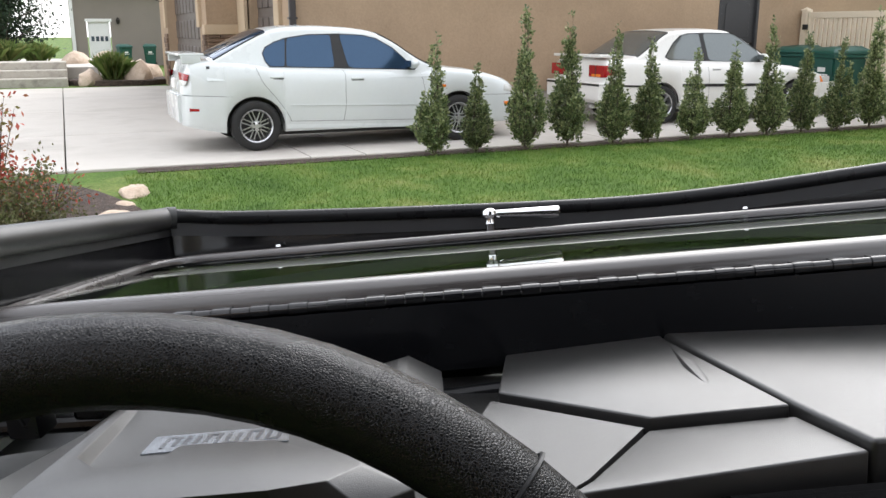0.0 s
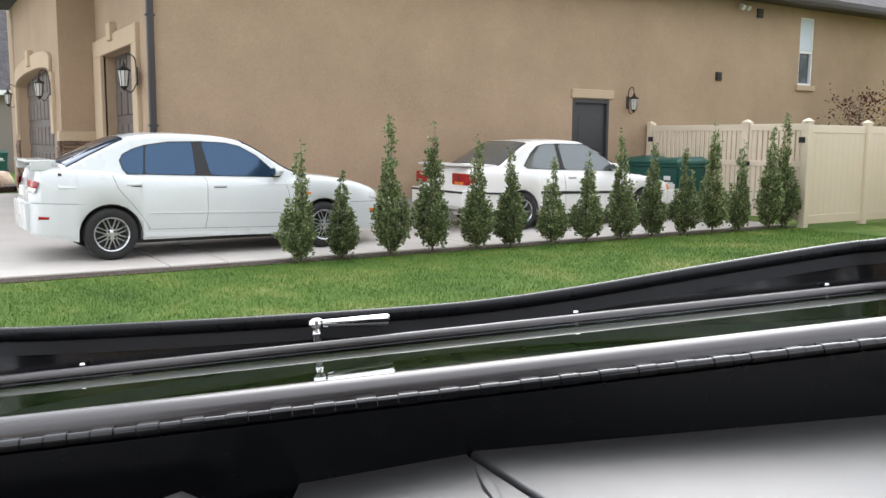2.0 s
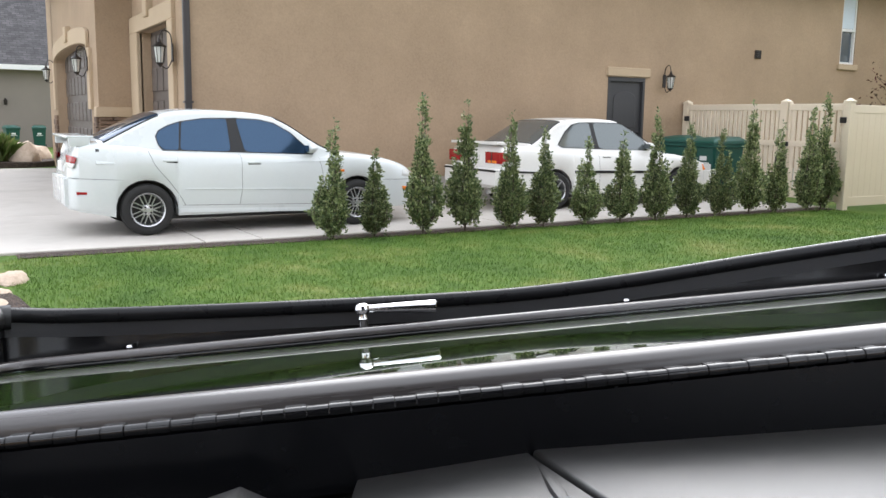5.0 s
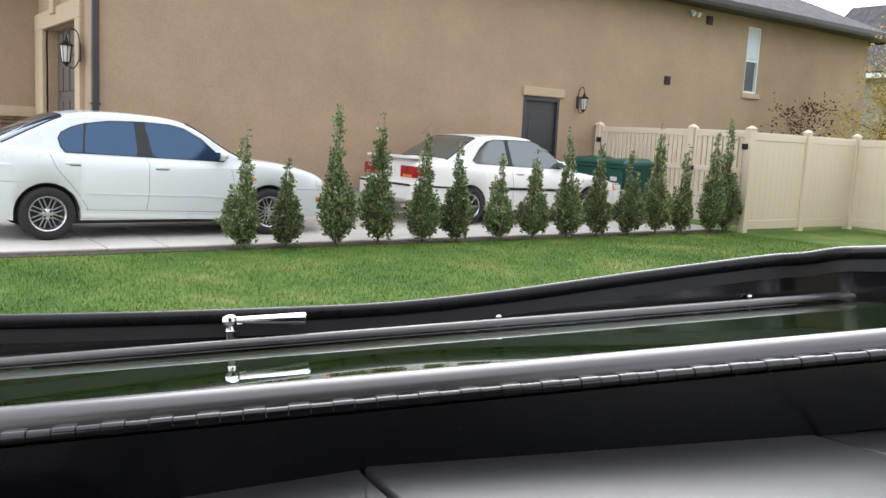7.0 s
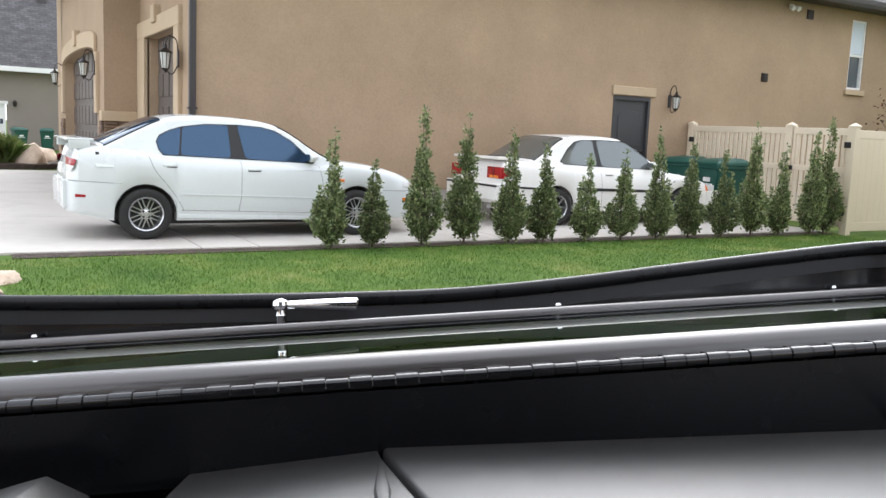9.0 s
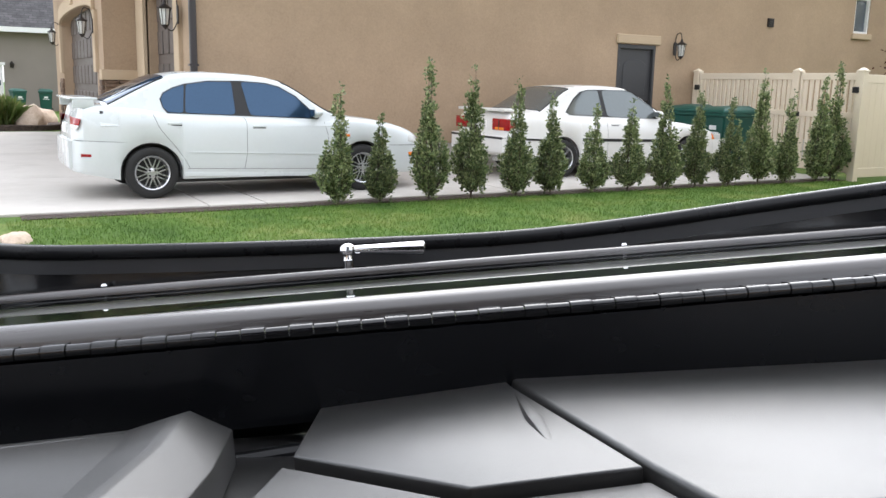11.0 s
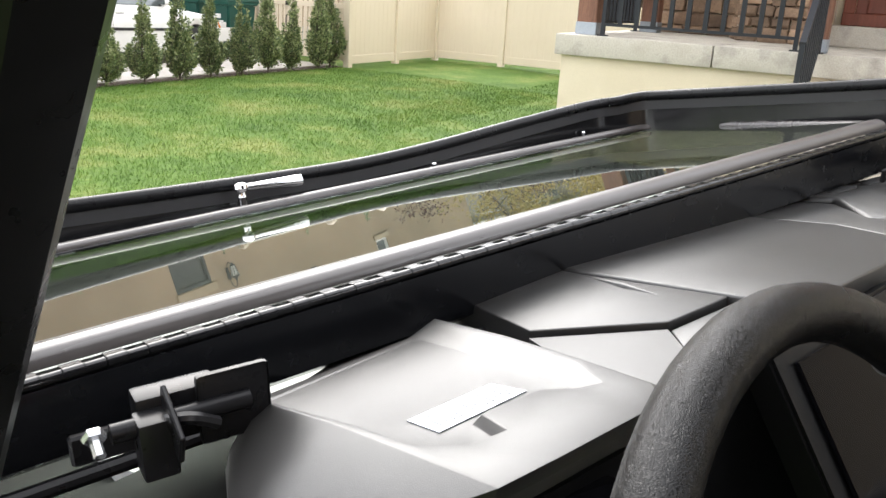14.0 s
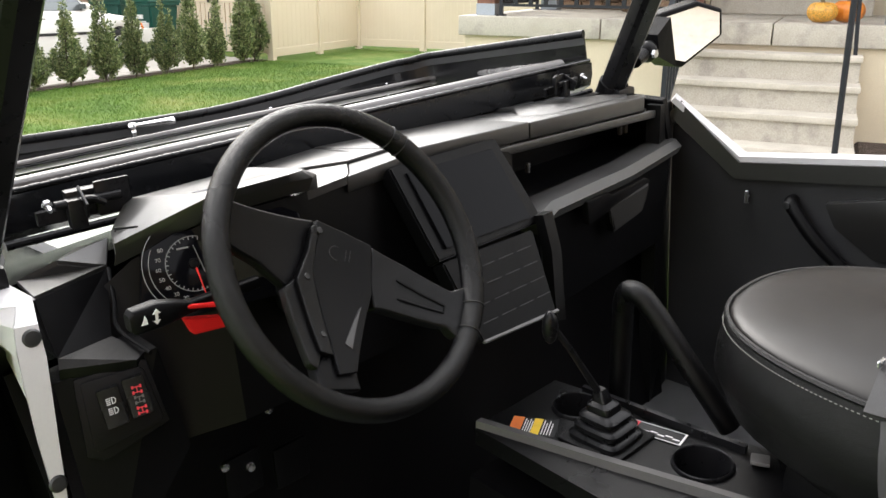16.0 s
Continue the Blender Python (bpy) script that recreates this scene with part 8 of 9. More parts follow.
for a, b in (((0.0712, -0.0082), (0.1292, -0.0466)), ((0.1292, -0.0466), (0.126, -0.0555)), ((0.126, -0.0555), (0.0684, -0.0318))):
    part("recess_edge", dished(tube(B(), [(a[0], a[1], 0.002), ((a[0] + b[0]) / 2, (a[1] + b[1]) / 2, 0.002), (b[0], b[1], 0.002)], 0.0016, 6)), M_BLACK, wheel)
wheel_piece("inlay", [(0.0138, -0.0421), (0.0076, -0.0484), (-0.0197, -0.0927), (-0.0112, -0.0996)], 0.004, 0.0075, M_DASH, 0.001)
bm = B()
tube(bm, [Vector((-0.015 + 0.008 * math.cos(radians(a)), 0.022 + 0.008 * math.sin(radians(a)), 0.0066)) for a in range(60, 300, 20)], 0.0007, 5)
for dx in (0.01, 0.016):
    tube(bm, [Vector((-0.013 + dx, 0.014, 0.0066)), Vector((-0.009 + dx, 0.027, 0.0066))], 0.0007, 5)
part("emblem", dished(bm), M_DARK, wheel, "embossed maker's emblem")
for x, y in ((-0.0368, 0.0434), (-0.0593, -0.0136), (-0.0488, -0.0835)):
    part("screw", dished(lathe(B(), [(0, 0.0105), (0.0032, 0.0105), (0.004, 0.0095), (0.004, 0.006), (0, 0.006)], 12, Matrix.Translation((x, y, 0.0)))), M_DARK, wheel)

# --- centre stack: screen and vent panel
def slab4(a, b, c, d, thick, bev=0.003):
    bm = B()
    quad_sheet(bm, [a, b, c, d], thick)
    if bev:
        bmesh.ops.bevel(bm, geom=bm.edges[:], offset=bev, segments=2, affect="EDGES", clamp_overlap=True)
    return bm


cs = part("screen_surround", slab4((-0.13, -0.235, -0.03), (-0.11, -0.31, -0.165), (0.13, -0.31, -0.165), (0.112, -0.222, -0.035), 0.03), M_BLACK, utv, "black display surround")
part("display", slab4((-0.105, -0.2455, -0.041), (-0.09, -0.3075, -0.15), (0.1, -0.3085, -0.152), (0.086, -0.2385, -0.045), 0.004, 0.001), M_SCREEN, cs, "dark glossy display screen")
vp = part("vent_panel", slab4((-0.11, -0.318, -0.165), (-0.1, -0.385, -0.275), (0.07, -0.385, -0.285), (0.085, -0.325, -0.165), 0.03), M_BLACK, utv, "black slotted vent panel")
for r in range(4):
    u = 0.2 + 0.2 * r
    for k in range(4):
        s = 0.08 + 0.22 * k
        P = lambda s_, u_: Vector((-0.11 + 0.195 * s_ - 0.012 * u_ * s_ + 0.01 * u_, -0.318 - 0.067 * u_ - 0.003, -0.165 - 0.113 * u_ + 0.002))
        bm = B()
        tube(bm, [P(s, u), P(s + 0.17, u)], 0.0007, 5)
        part("slot", bm, M_VINYL, vp)
part("trim_strip", slab4((-0.1, -0.386, -0.272), (-0.098, -0.389, -0.275), (0.07, -0.391, -0.283), (0.071, -0.386, -0.28), 0.006, 0.001), M_GREYPVC, vp)
bm = B()
sweep(bm, [(0.122, -0.315, -0.15), (0.125, -0.33, -0.21), (0.1, -0.36, -0.32)], [(-0.012, -0.01), (0.012, -0.01), (0.012, 0.01), (-0.012, 0.01)], up=(0, 1, 0))
part("stack_edge", bm, M_RIM, utv)
# --- right side: open shelf, padded ledge, glove box
bm = B()
box(bm, 0.12, 0.7, -0.06, -0.04, -0.26, -0.06)
box(bm, 0.12, 0.7, -0.2, -0.05, -0.185, -0.172)
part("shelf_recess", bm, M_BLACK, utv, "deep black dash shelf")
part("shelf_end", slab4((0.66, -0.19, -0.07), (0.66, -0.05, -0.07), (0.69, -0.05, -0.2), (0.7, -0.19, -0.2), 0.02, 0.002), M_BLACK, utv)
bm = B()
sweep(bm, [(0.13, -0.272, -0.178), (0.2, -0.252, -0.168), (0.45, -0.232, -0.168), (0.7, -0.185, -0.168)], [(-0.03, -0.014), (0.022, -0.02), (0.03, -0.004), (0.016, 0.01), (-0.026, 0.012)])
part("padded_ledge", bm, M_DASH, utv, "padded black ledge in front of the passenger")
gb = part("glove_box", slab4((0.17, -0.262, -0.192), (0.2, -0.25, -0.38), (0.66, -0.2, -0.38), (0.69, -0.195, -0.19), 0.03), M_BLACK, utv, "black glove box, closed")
bm = B()
prism(bm, [(-0.12, 0.016), (-0.05, 0.02), (-0.03, 0.012), (0.1, 0.02), (0.12, 0.012), (0.11, -0.03), (0.03, -0.06), (-0.02, -0.065), (-0.035, -0.02), (-0.11, -0.03)], 0.016, axes_at((0.41, -0.252, -0.205), (0.99, 0.1, -0.06), (0, 0, 1)) @ Matrix.Translation((0, 0, -0.004)), 0.004, 2)
part("latch_handle", bm, M_BLACK, gb, "moulded glove box handle")
part("latch_pocket", slab4((0.37, -0.268, -0.215), (0.39, -0.266, -0.27), (0.5, -0.256, -0.258), (0.52, -0.257, -0.205), 0.006, 0.002), M_DASH, gb)
for x, z in ((0.25, -0.14), (0.3, -0.135), (0.6, -0.12), (0.62, -0.12)):
    part("clip", box(B(), x, x + 0.008, -0.13, -0.12, z - 0.02, z, 0.002, 1), M_GREYPVC, utv)
bm = B()
tube(bm, [(0.12, -0.28, -0.19), (0.1, -0.34, -0.34)], 0.006, 8)
part("edge_bead", bm, M_GREYPVC, utv)

# --- white wings and body sides
def side_x(y, z):
    """The flat flank of the left wing, leaning in towards its top."""
    return -0.7088 - 0.0102 * (y - 0.0468) + 0.318 * (z + 0.1511)


FLANK = [(y, z) for y, z in ((-0.197, -0.07), (-0.171, -0.117), (-0.134, -0.243), (-0.101, -0.353), (-0.013, -0.29), (0.105, -0.206), (0.206, -0.187), (0.4, -0.18), (0.5, -0.17), (0.4, -0.125), (0.1, -0.092), (-0.03, -0.072), (-0.12, -0.06))]
bm = B()
flank = [bm.verts.new((side_x(y, z), y, z)) for y, z in FLANK]
bm.faces.new(flank)
inn = [bm.verts.new(p) for p in ((-0.62, 0.5, -0.18), (-0.625, 0.4, -0.135), (-0.635, 0.1, -0.105), (-0.64, -0.03, -0.088), (-0.6547, -0.109, -0.069))]
for i in range(4):
    bm.faces.new((flank[8 + i], flank[9 + i], inn[i + 1], inn[i]))
crest, notch, corner_, fold_ = inn[4], bm.verts.new((-0.6612, -0.1474, -0.0745)), bm.verts.new((-0.6352, -0.203, -0.073)), bm.verts.new((-0.6542, -0.207, -0.0751))
rim_ = bm.verts.new((-0.637, -0.12, -0.078))
bm.faces.new((flank[11], flank[12], crest))
bm.faces.new((flank[12], flank[0], notch, crest))
bm.faces.new((crest, notch, fold_, corner_, rim_))
bm.faces.new((notch, flank[0], fold_))
bmesh.ops.recalc_face_normals(bm, faces=bm.faces[:])
bmesh.ops.bevel(bm, geom=[e for e in bm.edges if len(e.link_faces) == 2 and e.calc_face_angle(0) > 0.3], offset=0.006, segments=3, affect="EDGES", profile=0.5, clamp_overlap=True)
thicken(bm, (0.004, 0, -0.002))
wing = crisp(part("front_wing", bm, M_BODY, utv, "white plastic front wing with olive lettering"))
# the under edge of the wheel arch
EDGE_ = [(side_x(y, z), y, z) for y, z in ((-0.101, -0.353), (-0.013, -0.29), (0.105, -0.206), (0.206, -0.187), (0.4, -0.18))]
bm = B()
loft(bm, [[a, (a[0] + 0.004, a[1] + 0.004, a[2] - 0.034), (a[0] + 0.03, a[1], a[2] - 0.02)] for a in EDGE_])
part("arch_edge", bm, M_BODY, wing, smooth=False)

RIGHT = [(-0.6352, -0.203, -0.073), (-0.6445, -0.235, -0.0916), (-0.6463, -0.245, -0.1286), (-0.6511, -0.25, -0.1726), (-0.6564, -0.252, -0.2325), (-0.6624, -0.256, -0.3009), (-0.68, -0.266, -0.5)]
FOLD = [(-0.6542, -0.207, -0.0751), (-0.6696, -0.237, -0.0872), (-0.6747, -0.245, -0.1161), (-0.677, -0.25, -0.166), (-0.6775, -0.252, -0.2188), (-0.6755, -0.256, -0.3), (-0.69, -0.266, -0.5)]
DEEP = [(-0.684, -0.199, -0.0725), (-0.683, -0.165, -0.092), (-0.674, -0.12, -0.125), (-0.646, -0.07, -0.18), (-0.621, -0.036, -0.2355), (-0.612, -0.015, -0.33), (-0.605, 0.005, -0.5)]
bm = B()
loft(bm, [[r, f, (f[0] + 0.012, f[1] + 0.012, f[2]), (r[0], r[1] + 0.016, r[2])] for r, f in zip(RIGHT, FOLD)])
jamb = part("door_jamb", bm, M_BODY, utv, "white body edge beside the dash")
bm = B()
loft(bm, [[(f[0] - 0.0006, f[1] + 0.0006, f[2]), d, (d[0] + 0.012, d[1], d[2]), (f[0] + 0.011, f[1] + 0.014, f[2])] for f, d in zip(FOLD, DEEP)])
part("jamb_facet", bm, M_BODY, jamb)
# black duct wall on the wing's side of the groove, with a grey lip
LIP = [(side_x(y, z) + 0.006, y - 0.004, z) for y, z in ((-0.195, -0.073), (-0.171, -0.117), (-0.134, -0.243), (-0.101, -0.353), (-0.09, -0.45))]
bm = B()
loft(bm, [[a, (-0.62 + 0.03 * k, 0.05, a[2] - 0.03), (-0.63 + 0.03 * k, 0.06, a[2] - 0.03), (a[0] + 0.001, a[1] + 0.012, a[2])] for k, a in enumerate(LIP)])
duct = part("wing_vent", bm, M_BLACK, utv, "black duct behind the door jamb")
bm = B()
tube(bm, [Vector(a) + Vector((0, -0.002, 0)) for a in LIP[1:]], 0.0045, 6)
part("lip", bm, M_GREYPVC, duct)
for x, y, z in ((-0.6555, -0.2405, -0.103), (-0.6685, -0.256, -0.278)):
    part("push_clip", lathe(B(), [(0, 0.004), (0.0085, 0.003), (0.0105, 0.0), (0, 0)], 20, Matrix.Translation((x, y, z)) @ Matrix.Rotation(radians(80), 4, "X")), M_DARK, jamb, "black push clip")
LM = axes_at((side_x(0.0222, -0.1349), 0.0222, -0.1349), (0.0356, -1, 0.08), (0.318, 0, 1))
TEXT = LM @ Matrix.Translation((-0.002, 0.0, 0)) @ Matrix.Rotation(radians(5.5), 4, "Z") @ Matrix(((2.4, 0.5, 0, 0), (0, 1, 0, 0), (0, 0, 1, 0), (0, 0, 0, 1)))
words("lettering", "DOHC", 0.018, M_GRAPHIC, wing, Matrix.Translation((-0.0008, 0, 0.0003)) @ TEXT, 0.0004, swell=0.0009)
words("lettering", "DOHC", 0.018, M_BODY, wing, Matrix.Translation((-0.0013, 0, 0.0005)) @ TEXT, 0.0004, swell=-0.0002)


def frame_graphic(ring, hole):
    """A flat outlined shape: an olive band between two outlines and a thin line round it."""
    c = [sum(p[i] for p in ring) / len(ring) for i in (0, 1)]
    grow = lambda f: [(c[0] + (x - c[0]) * f, c[1] + (y - c[1]) * f) for x, y in ring]
    for outer_, inner_ in ((ring, hole), (grow(1.16), grow(1.12))):
        bm = B()
        for i in range(len(ring)):
            k = (i + 1) % len(ring)
            prism(bm, [outer_[i], inner_[i], inner_[k], outer_[k]], 0.0006, LM @ Matrix.Translation((0, 0, 0.0008)))
        part("graphic", bm, M_GRAPHIC, wing, "olive outlined graphic", smooth=False)


frame_graphic([(-0.105, -0.0205), (-0.011, -0.0135), (-0.0105, -0.0235), (-0.0307, -0.0555), (-0.116, -0.056)], [(-0.0905, -0.0317), (-0.0323, -0.0235), (-0.034, -0.027), (-0.0486, -0.0499), (-0.0867, -0.0514)])
frame_graphic([(-0.185, -0.034), (-0.13, -0.0315), (-0.131, -0.038), (-0.136, -0.056), (-0.185, -0.046)], [(-0.175, -0.037), (-0.143, -0.0355), (-0.144, -0.038), (-0.147, -0.0495), (-0.175, -0.0435)])
# lower body under all, right wing
bm = B()
loft(bm, [[(-0.62, -0.2, -0.8), (0.7, -0.2, -0.8), (0.7, 0.6, -0.7), (-0.62, 0.6, -0.7)], [(-0.66, -0.1, -0.2), (0.7, -0.1, -0.2), (0.66, 0.62, -0.2), (-0.64, 0.62, -0.2)]])
part("front_body", bm, M_BLACK, utv)
bm = B()
loft(bm, [[(0.69, -0.16, -0.5), (0.92, -0.1, -0.5), (0.95, 0.35, -0.5), (0.69, 0.35, -0.5)], [(0.705, -0.12, -0.11), (0.8, -0.1, -0.13), (0.88, 0.1, -0.2), (0.68, 0.1, -0.13)]])
part("front_wing", bm, M_BODY, utv, "white plastic front wing")
# --- right door
bm = B()
D = [(0.735, -0.17, -0.085), (0.8, -0.3, -0.215), (0.8, -0.62, -0.175), (0.8, -1.2, -0.12), (0.8, -1.2, -0.8), (0.76, -0.17, -0.8)]
loft(bm, [D, [(x + 0.03, y, z) for x, y, z in D]])
door_r = part("side_door", bm, M_VINYL, utv, "black inner door with white outer edge")
bm = B()
sweep(bm, [(0.745, -0.165, -0.078), (0.815, -0.3, -0.206), (0.815, -0.62, -0.166), (0.815, -1.2, -0.11)], [(-0.014, -0.005), (0.03, -0.005), (0.03, 0.007), (-0.014, 0.007)])
part("door_edge", bm, M_BODY, door_r, "white door top edge")
bm = B()
sweep(bm, [(0.733, -0.178, -0.094), (0.79, -0.305, -0.226), (0.79, -0.62, -0.187), (0.79, -1.2, -0.13)], [(-0.012, -0.02), (0.012, -0.022), (0.012, 0.016), (-0.006, 0.016)])
part("door_capping", bm, M_DASH, door_r)
bm = B()
tube(bm, smooth_path([(0.79, -0.43, -0.275), (0.765, -0.44, -0.28), (0.755, -0.5, -0.34), (0.765, -0.57, -0.4), (0.79, -0.6, -0.42)], 5), 0.014, 12)
part("grab_handle", bm, M_BLACK, door_r, "black door pull")
part("bolt", lathe(B(), [(0, 0.004), (0.008, 0.003), (0.009, 0), (0, 0)], 12, Matrix.Translation((0.752, -0.434, -0.276)) @ Matrix.Rotation(radians(-90), 4, "Y")), M_DARK, door_r)
bm = B()
prism(bm, [(0, 0), (0.2, 0.03), (0.3, 0.02), (0.3, -0.1), (0.1, -0.11), (0.02, -0.05)], 0.02, axes_at((0.795, -0.5, -0.265), (0, -1, 0.1), (0, 0, 1)), 0.005, 2)
part("armrest", bm, M_DASH, door_r)
part("latch_pin", box(B(), 0.782, 0.792, -0.335, -0.325, -0.3, -0.27, 0.002, 1), M_ZINC, door_r)
bm = B()
tube(bm, [(0.728, -0.168, -0.09), (0.734, -0.17, -0.13), (0.735, -0.16, -0.6)], 0.004, 8)
part("door_seal", bm, M_GREYPVC, utv)
part("bolt", lathe(B(), [(0, 0.004), (0.007, 0.003), (0.008, 0), (0, 0)], 12, Matrix.Translation((0.728, -0.18, -0.126)) @ Matrix.Rotation(radians(80), 4, "X")), M_DARK, utv)

# --- floor, tunnel and firewall
part("kick_panel", slab4((0.64, -0.2, -0.075), (0.64, -0.2, -0.8), (0.775, -0.165, -0.8), (0.745, -0.165, -0.085), 0.03, 0), M_BLACK, utv, "black plastic kick panel")
part("floor", box(B(), -0.7, 0.84, -1.9, -0.1, -0.84, -0.78), M_CARPET, utv, "black floor")
part("firewall", box(B(), -0.64, 0.76, -0.12, -0.1, -0.8, -0.25), M_CARPET, utv, "black firewall")
part("rear_wall", box(B(), -0.7, 0.8, -1.95, -1.9, -0.8, 0.1), M_BLACK, utv)
TZ = -0.45
bm = B()
loft(bm, [[(-0.09, -0.3, -0.8), (0.2, -0.3, -0.8), (0.24, -1.6, -0.8), (-0.13, -1.6, -0.8)], [(-0.085, -0.33, TZ - 0.09), (0.16, -0.33, TZ - 0.09), (0.19, -1.6, TZ - 0.09), (-0.12, -1.6, TZ - 0.09)]])
part("tunnel", bm, M_BLACK, utv, "black centre tunnel")
CUPS = ((0.067, -0.654, 0.041), (0.074, -0.423, 0.038))
bm = B()
rim_edges = []
for pts in [[(-0.08, -0.34), (-0.115, -0.95), (0.19, -0.95), (0.12, -0.34)]] + [[(cx + r * math.cos(2 * math.pi * k / 32), cy + r * math.sin(2 * math.pi * k / 32)) for k in range(32)] for cx, cy, r in CUPS]:
    vs = [bm.verts.new((x, y, TZ + 0.002)) for x, y in pts]
    rim_edges += [bm.edges.new((vs[i], vs[(i + 1) % len(vs)])) for i in range(len(vs))]
bmesh.ops.triangle_fill(bm, edges=rim_edges, use_beauty=True)
bmesh.ops.recalc_face_normals(bm, faces=bm.faces[:])
if bm.faces[:][0].normal.z < 0:
    bmesh.ops.reverse_faces(bm, faces=bm.faces[:])
ex = bmesh.ops.extrude_face_region(bm, geom=bm.faces[:])
for q in ex["geom"]:
    if isinstance(q, bmesh.types.BMVert):
        q.co.z -= 0.03
bmesh.ops.recalc_face_normals(bm, faces=bm.faces[:])
con = part("console", bm, M_RIM, utv, "black centre console with cup holders", smooth=False)
bm = B()
sweep(bm, [(-0.072, -0.34, TZ + 0.006), (-0.029, -0.542, TZ + 0.007), (0.012, -0.717, TZ + 0.008), (0.06, -0.95, TZ + 0.01)], [(-0.012, -0.006), (0.008, -0.006), (0.006, 0.008), (-0.01, 0.005)])
part("console_edge", bm, M_GREYPVC, con)
for x, y, r in CUPS:
    part("cup_holder", lathe(B(), [(0, -0.075), (r * 0.8, -0.075), (r * 0.88, -0.068), (r * 0.97, 0.002), (r * 0.985, 0.005), (r * 1.03, 0.0065), (r * 1.07, 0.005), (r * 1.1, 0.0)], 36, Matrix.Translation((x, y, TZ + 0.002))), M_SATIN, con, "round black cup holder")
# shift lever in its square bellows
def boot_ring(half, z, lean):
    """A square ring with rounded corners."""
    return [(0.03 + 0.1 * lean + 0.84 * half * math.copysign(abs(math.cos(q)) ** 0.36, math.cos(q)), -0.512 + lean + half * 0.9 * math.copysign(abs(math.sin(q)) ** 0.36, math.sin(q)), TZ + z) for q in [2 * math.pi * (k + 0.5) / 40 for k in range(40)]]


bm = B()
loft(bm, [boot_ring(h, z, ln) for h, z, ln in ((0.05, 0.008, 0), (0.051, 0.016, 0), (0.046, 0.02, 0), (0.04, 0.021, 0), (0.043, 0.024, 0.001), (0.044, 0.031, 0.001), (0.039, 0.035, 0.002), (0.032, 0.036, 0.002), (0.035, 0.039, 0.003), (0.036, 0.046, 0.003), (0.031, 0.05, 0.004), (0.023, 0.052, 0.005), (0.024, 0.056, 0.006), (0.022, 0.062, 0.007), (0.014, 0.066, 0.009), (0.011, 0.078, 0.012), (0.008, 0.084, 0.014))])
part("shift_boot", bm, M_SATIN, con, "square rubber bellows round the shift lever")
part("boot_base", box(B(), -0.022, 0.082, -0.566, -0.458, TZ, TZ + 0.009, 0.004, 2), M_RIM, con)
bm = B()
sweep(bm, smooth_path([(0.122, -0.4, TZ + 0.012), (0.124, -0.5, TZ + 0.014), (0.128, -0.6, TZ + 0.014), (0.136, -0.685, TZ + 0.012)], 4), [(-0.004, -0.014), (0.006, -0.014), (0.006, 0.002), (-0.003, 0.002)])
part("console_rail", bm, M_SATIN, con, "raised dark side rail of the console")
part("belt_anchor", box(B(), -0.018, 0.018, -0.013, 0.013, 0, 0.006, 0.002, 2), M_GREYPVC, utv, "grey metal belt anchor plate", loc=pose(0.124, -0.712, TZ + 0.004, 0, 12, 25))
bm = B()
tube(bm, [(0.03, -0.5, -0.376), (-0.012, -0.475, -0.29), (-0.032, -0.464, -0.255)], [0.006, 0.005, 0.005], 10)
part("shift_rod", bm, M_SATIN, con)
bm = B()
bmesh.ops.create_uvsphere(bm, u_segments=16, v_segments=10, radius=1.0)
for q in bm.verts:
    q.co = Vector((-0.036 + q.co.x * 0.012, -0.458 + q.co.y * 0.012, -0.252 + q.co.z * 0.026))
part("shift_knob", bm, M_SATIN, con, "glossy black shift knob")


def label_plate(m, w, h, bands, lab):
    s = part("label_sticker", box(B(), -w / 2, w / 2, -h / 2, h / 2, 0, 0.0008), M_DARK, con, lab, loc=m)
    for x0, x1, y0, y1, mt in bands:
        part("print_bar", box(B(), x0 * w, x1 * w, y0 * h, y1 * h, 0.0008, 0.0013), mt, s, smooth=False)


label_plate(pose(-0.018, -0.408, TZ + 0.003, 0, 0, -62), 0.075, 0.05, [(-0.48, -0.24, -0.45, 0.45, M_ORANGE), (-0.02, 0.16, -0.45, 0.45, M_YELLOW)] + [(-0.2 + 0.05 * k, -0.18 + 0.05 * k, -0.4, 0.38 - 0.1 * (k % 2), M_MARK) for k in range(4)] + [(0.2 + 0.06 * k, 0.22 + 0.06 * k, -0.4, 0.4 - 0.14 * (k % 2), M_MARK) for k in range(4)], "warning label with orange and yellow bands")
label_plate(pose(0.092, -0.55, TZ + 0.003, 0, 0, -80), 0.11, 0.034, [(-0.49, -0.4, 0.0, 0.45, M_YELLOW), (-0.36, -0.2, 0.0, 0.45, M_REDPRINT), (-0.49, 0.49, -0.48, -0.44, M_MARK), (0.46, 0.49, -0.48, 0.48, M_MARK), (-0.49, 0.49, 0.46, 0.49, M_MARK)] + [(-0.1 + 0.11 * k, 0.0 + 0.11 * k, -0.2 + 0.1 * (k % 2), -0.12 + 0.1 * (k % 2), M_MARK) for k in range(5)], "shift pattern label with white print")
# passenger grab bar
bm = B()
tube(bm, smooth_path([(0.19, -0.42, -0.62), (0.187, -0.428, -0.36), (0.18, -0.436, -0.29), (0.176, -0.452, -0.268), (0.179, -0.485, -0.285), (0.19, -0.56, -0.38), (0.21, -0.62, -0.47)], 5), 0.018, 14)
part("grab_bar", bm, M_RIM, utv, "thick black passenger grab bar")
# floor details: pedals and a bright edge
for x, z in ((-0.41, -0.43), (-0.33, -0.45)):
    part("pedal", box(B(), x - 0.03, x + 0.03, -0.2, -0.19, z - 0.035, z + 0.035, 0.006, 2), M_BLACK, utv, "black pedal")
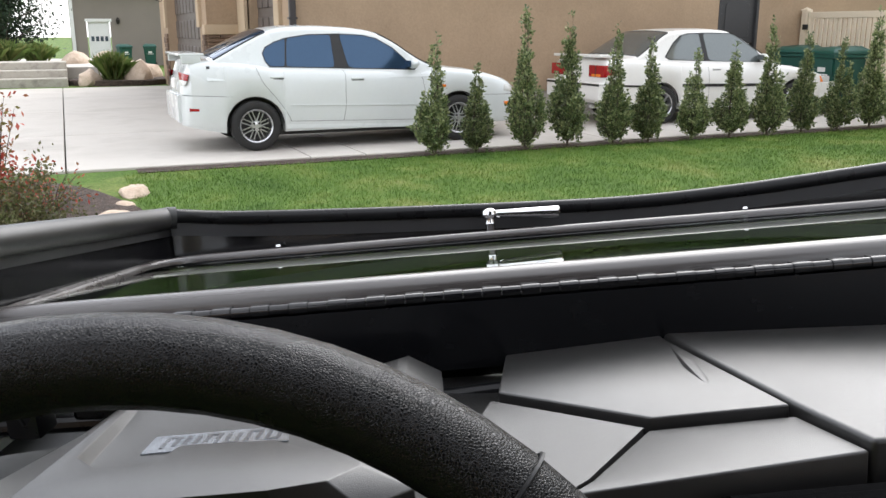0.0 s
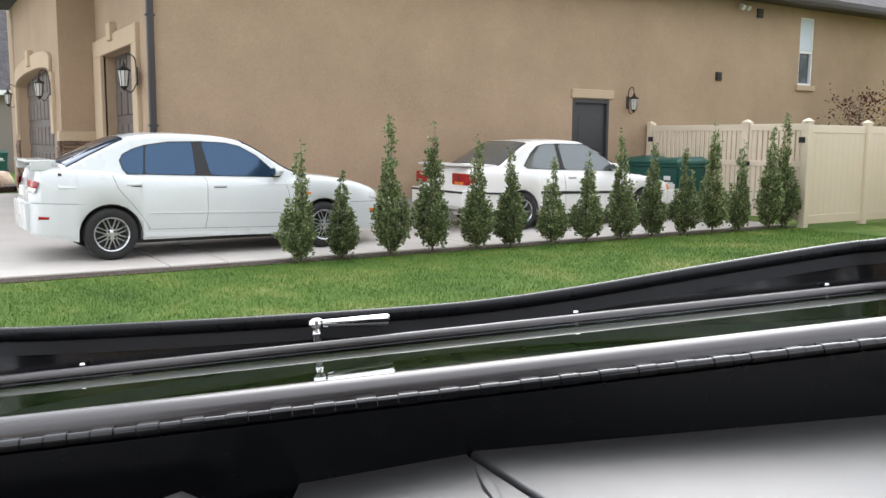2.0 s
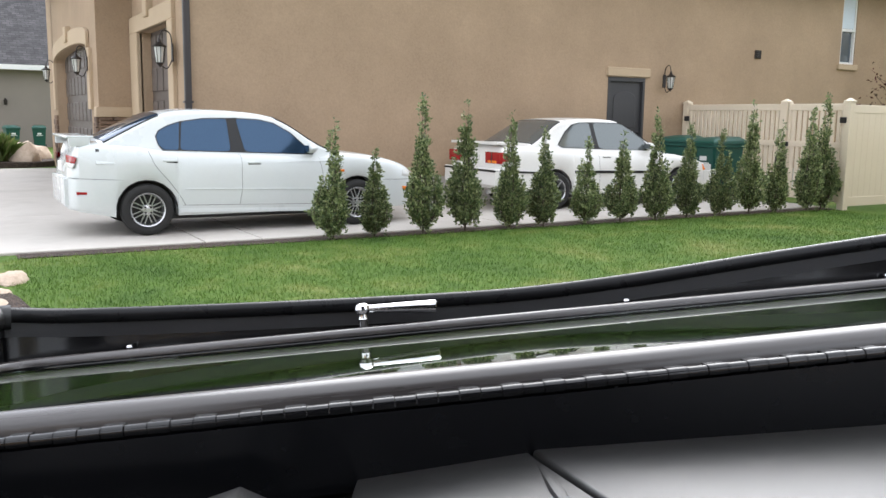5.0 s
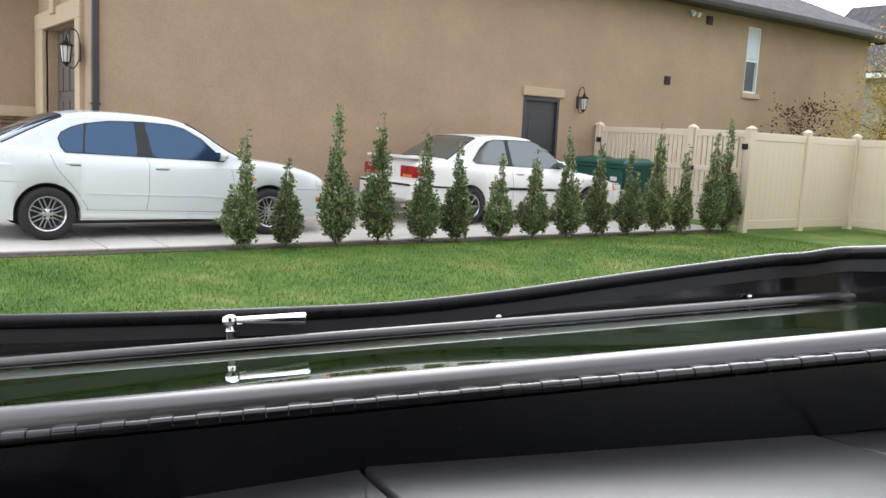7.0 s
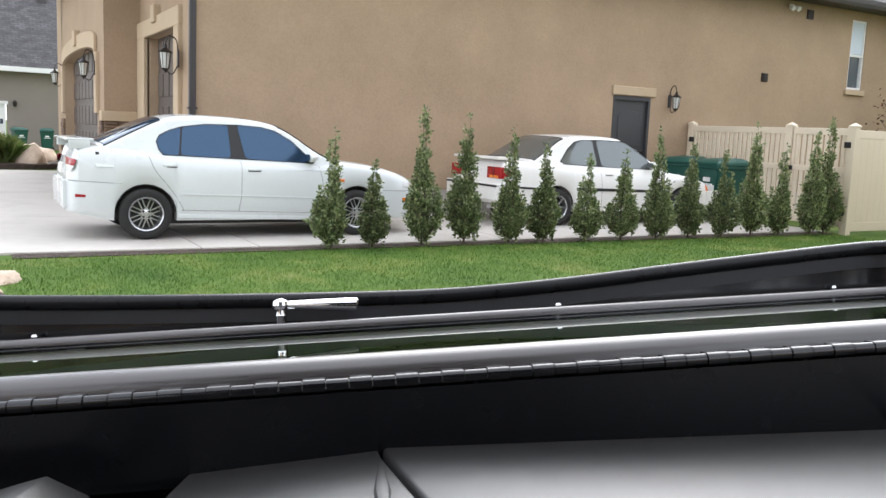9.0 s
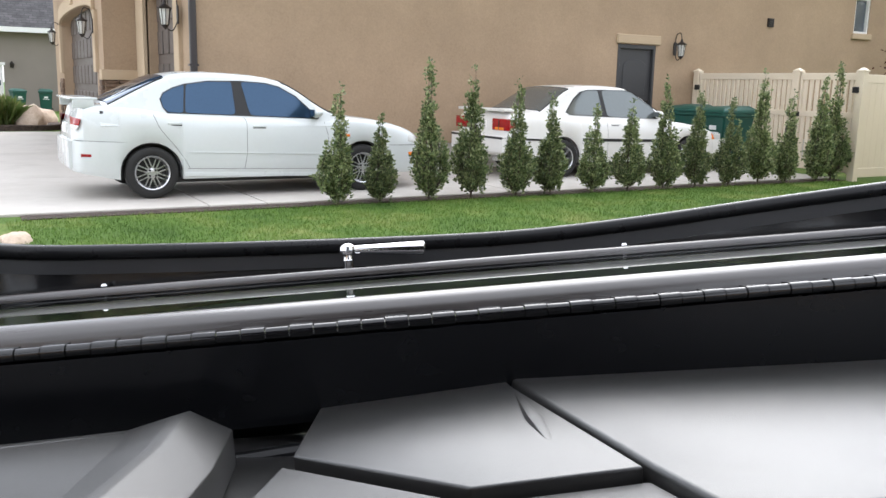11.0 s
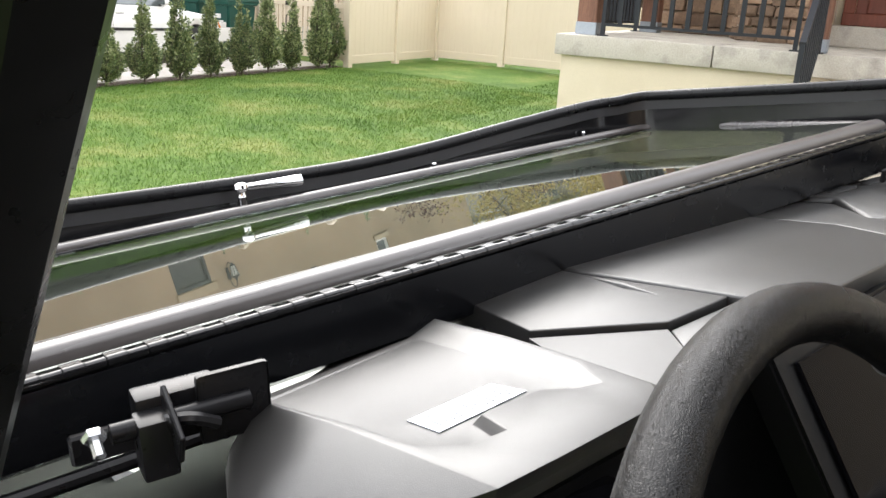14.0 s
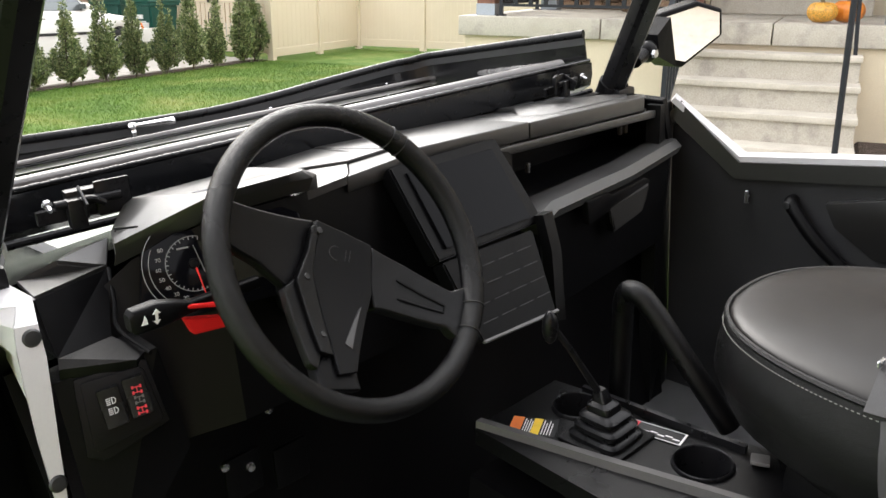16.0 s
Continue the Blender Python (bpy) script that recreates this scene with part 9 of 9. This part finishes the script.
for x, y, z in ((-0.40, -0.21, -0.23), (-0.44, -0.2, -0.4), (-0.4, -0.2, -0.42), (-0.37, -0.22, -0.33)):
    part("bolt", lathe(B(), [(0, 0.006), (0.006, 0.005), (0.007, 0), (0, 0)], 10, Matrix.Translation((x, y, z)) @ Matrix.Rotation(radians(90), 4, "X")), M_ZINC, utv)

# --- passenger seat
def seat_ring(cx, cy, ax, ay, z, n=40, p=2.7):
    out = []
    for k in range(n):
        a = 2 * math.pi * k / n
        c, s = math.cos(a), math.sin(a)
        out.append((cx + ax * math.copysign(abs(c) ** (2 / p), c), cy + ay * math.copysign(abs(s) ** (2 / p), s), z))
    return out


SX, SY, AX, AY = 0.222, -1.012, 0.226, 0.39
bm = B()
loft(bm, [seat_ring(SX, SY, AX - 0.06, AY - 0.07, -0.42, p=2.4), seat_ring(SX, SY, AX - 0.012, AY - 0.012, -0.37, p=2.4), seat_ring(SX, SY, AX + 0.012, AY + 0.014, -0.31, p=2.4), seat_ring(SX, SY, AX + 0.01, AY + 0.01, -0.27, p=2.4), seat_ring(SX, SY, AX - 0.002, AY - 0.002, -0.231, p=2.4)])
seat = part("passenger_seat", bm, M_SEAT, utv, "black vinyl seat with pale stitching")
bm = B()
loft(bm, [seat_ring(SX, SY, (AX - 0.004) * math.sin(q), (AY - 0.004) * math.sin(q), -0.232 + 0.028 * math.cos(q) ** 0.7, p=2.4) for q in [math.pi / 2 * (1 - (k / 14) ** 1.6) for k in range(14)]])
part("seat_top", bm, M_SEATTOP, seat, "charcoal seat top panel")
bm = B()
tube(bm, [Vector(q) for q in seat_ring(SX, SY, AX, AY, -0.23, 90, 2.4)], 0.0042, 6, closed=True)
part("piping", bm, M_SEAT, seat)
ring = seat_ring(SX, SY, AX + 0.0045, AY + 0.0045, -0.242, 700, 2.4)
bm = B()
for k in range(0, 700, 2):
    a, b = Vector(ring[k]), Vector(ring[k + 1])
    tube(bm, [a, a + (b - a) * 0.9], 0.0008, 4)
tagged(part("stitching", bm, M_STITCH, seat), "pale stitching along the seat edge", kind="stuff")
bm = B()
loft(bm, [seat_ring(SX, SY - 0.36, 0.21, 0.08, -0.3), seat_ring(SX, SY - 0.4, 0.21, 0.08, 0.1), seat_ring(SX, SY - 0.44, 0.18, 0.06, 0.4)])
part("backrest", bm, M_SEAT, seat)
part("seat_base", box(B(), 0.08, 0.38, -1.3, -0.76, -0.78, -0.4, 0.02, 2), M_BLACK, seat)
bm = B()
sweep(bm, smooth_path([(-0.018, -0.925, -0.226), (-0.034, -0.935, -0.26), (-0.042, -0.95, -0.33), (-0.042, -0.99, -0.42)], 4), [(-0.024, -0.0012), (0.024, -0.0012), (0.024, 0.0012), (-0.024, 0.0012)], up=(1, 0, 0.6))
part("seat_belt", bm, M_WEB, seat, "black woven seat belt")
bm = B()
sweep(bm, [(0.1, -0.9, -0.186), (0.02, -0.905, -0.196), (-0.028, -0.91, -0.222)], [(-0.02, -0.003), (0.02, -0.003), (0.02, 0.003), (-0.02, 0.003)])
bk_ = part("belt_buckle", bm, M_WEB, seat, "grey seat belt tongue")
part("buckle_plate", box(B(), 0.02, 0.036, -0.885, -0.88, -0.192, -0.182, 0.002, 1), M_ZINC, bk_)
part("driver_seat", box(B(), -0.66, -0.12, -1.55, -0.98, -0.78, -0.34, 0.05, 3), M_BLACK, utv, "black vinyl driver seat base")
# wheels and body behind, so that the vehicle stands on the ground
for sx in (-1, 1):
    for y in (0.45, -1.75):
        part("tyre", lathe(B(), [(0.15, -0.1), (0.29, -0.11), (0.33, -0.08), (0.335, 0.0), (0.33, 0.08), (0.29, 0.11), (0.15, 0.1)], 32, Matrix.Translation((sx * 0.72, y, -1.165 - 0.02)) @ Matrix.Rotation(radians(90), 4, "Y")), M_TYRE, utv, "chunky black tyre")
part("chassis", box(B(), -0.6, 0.6, -2.1, 0.6, -1.0, -0.82), M_BLACK, utv)
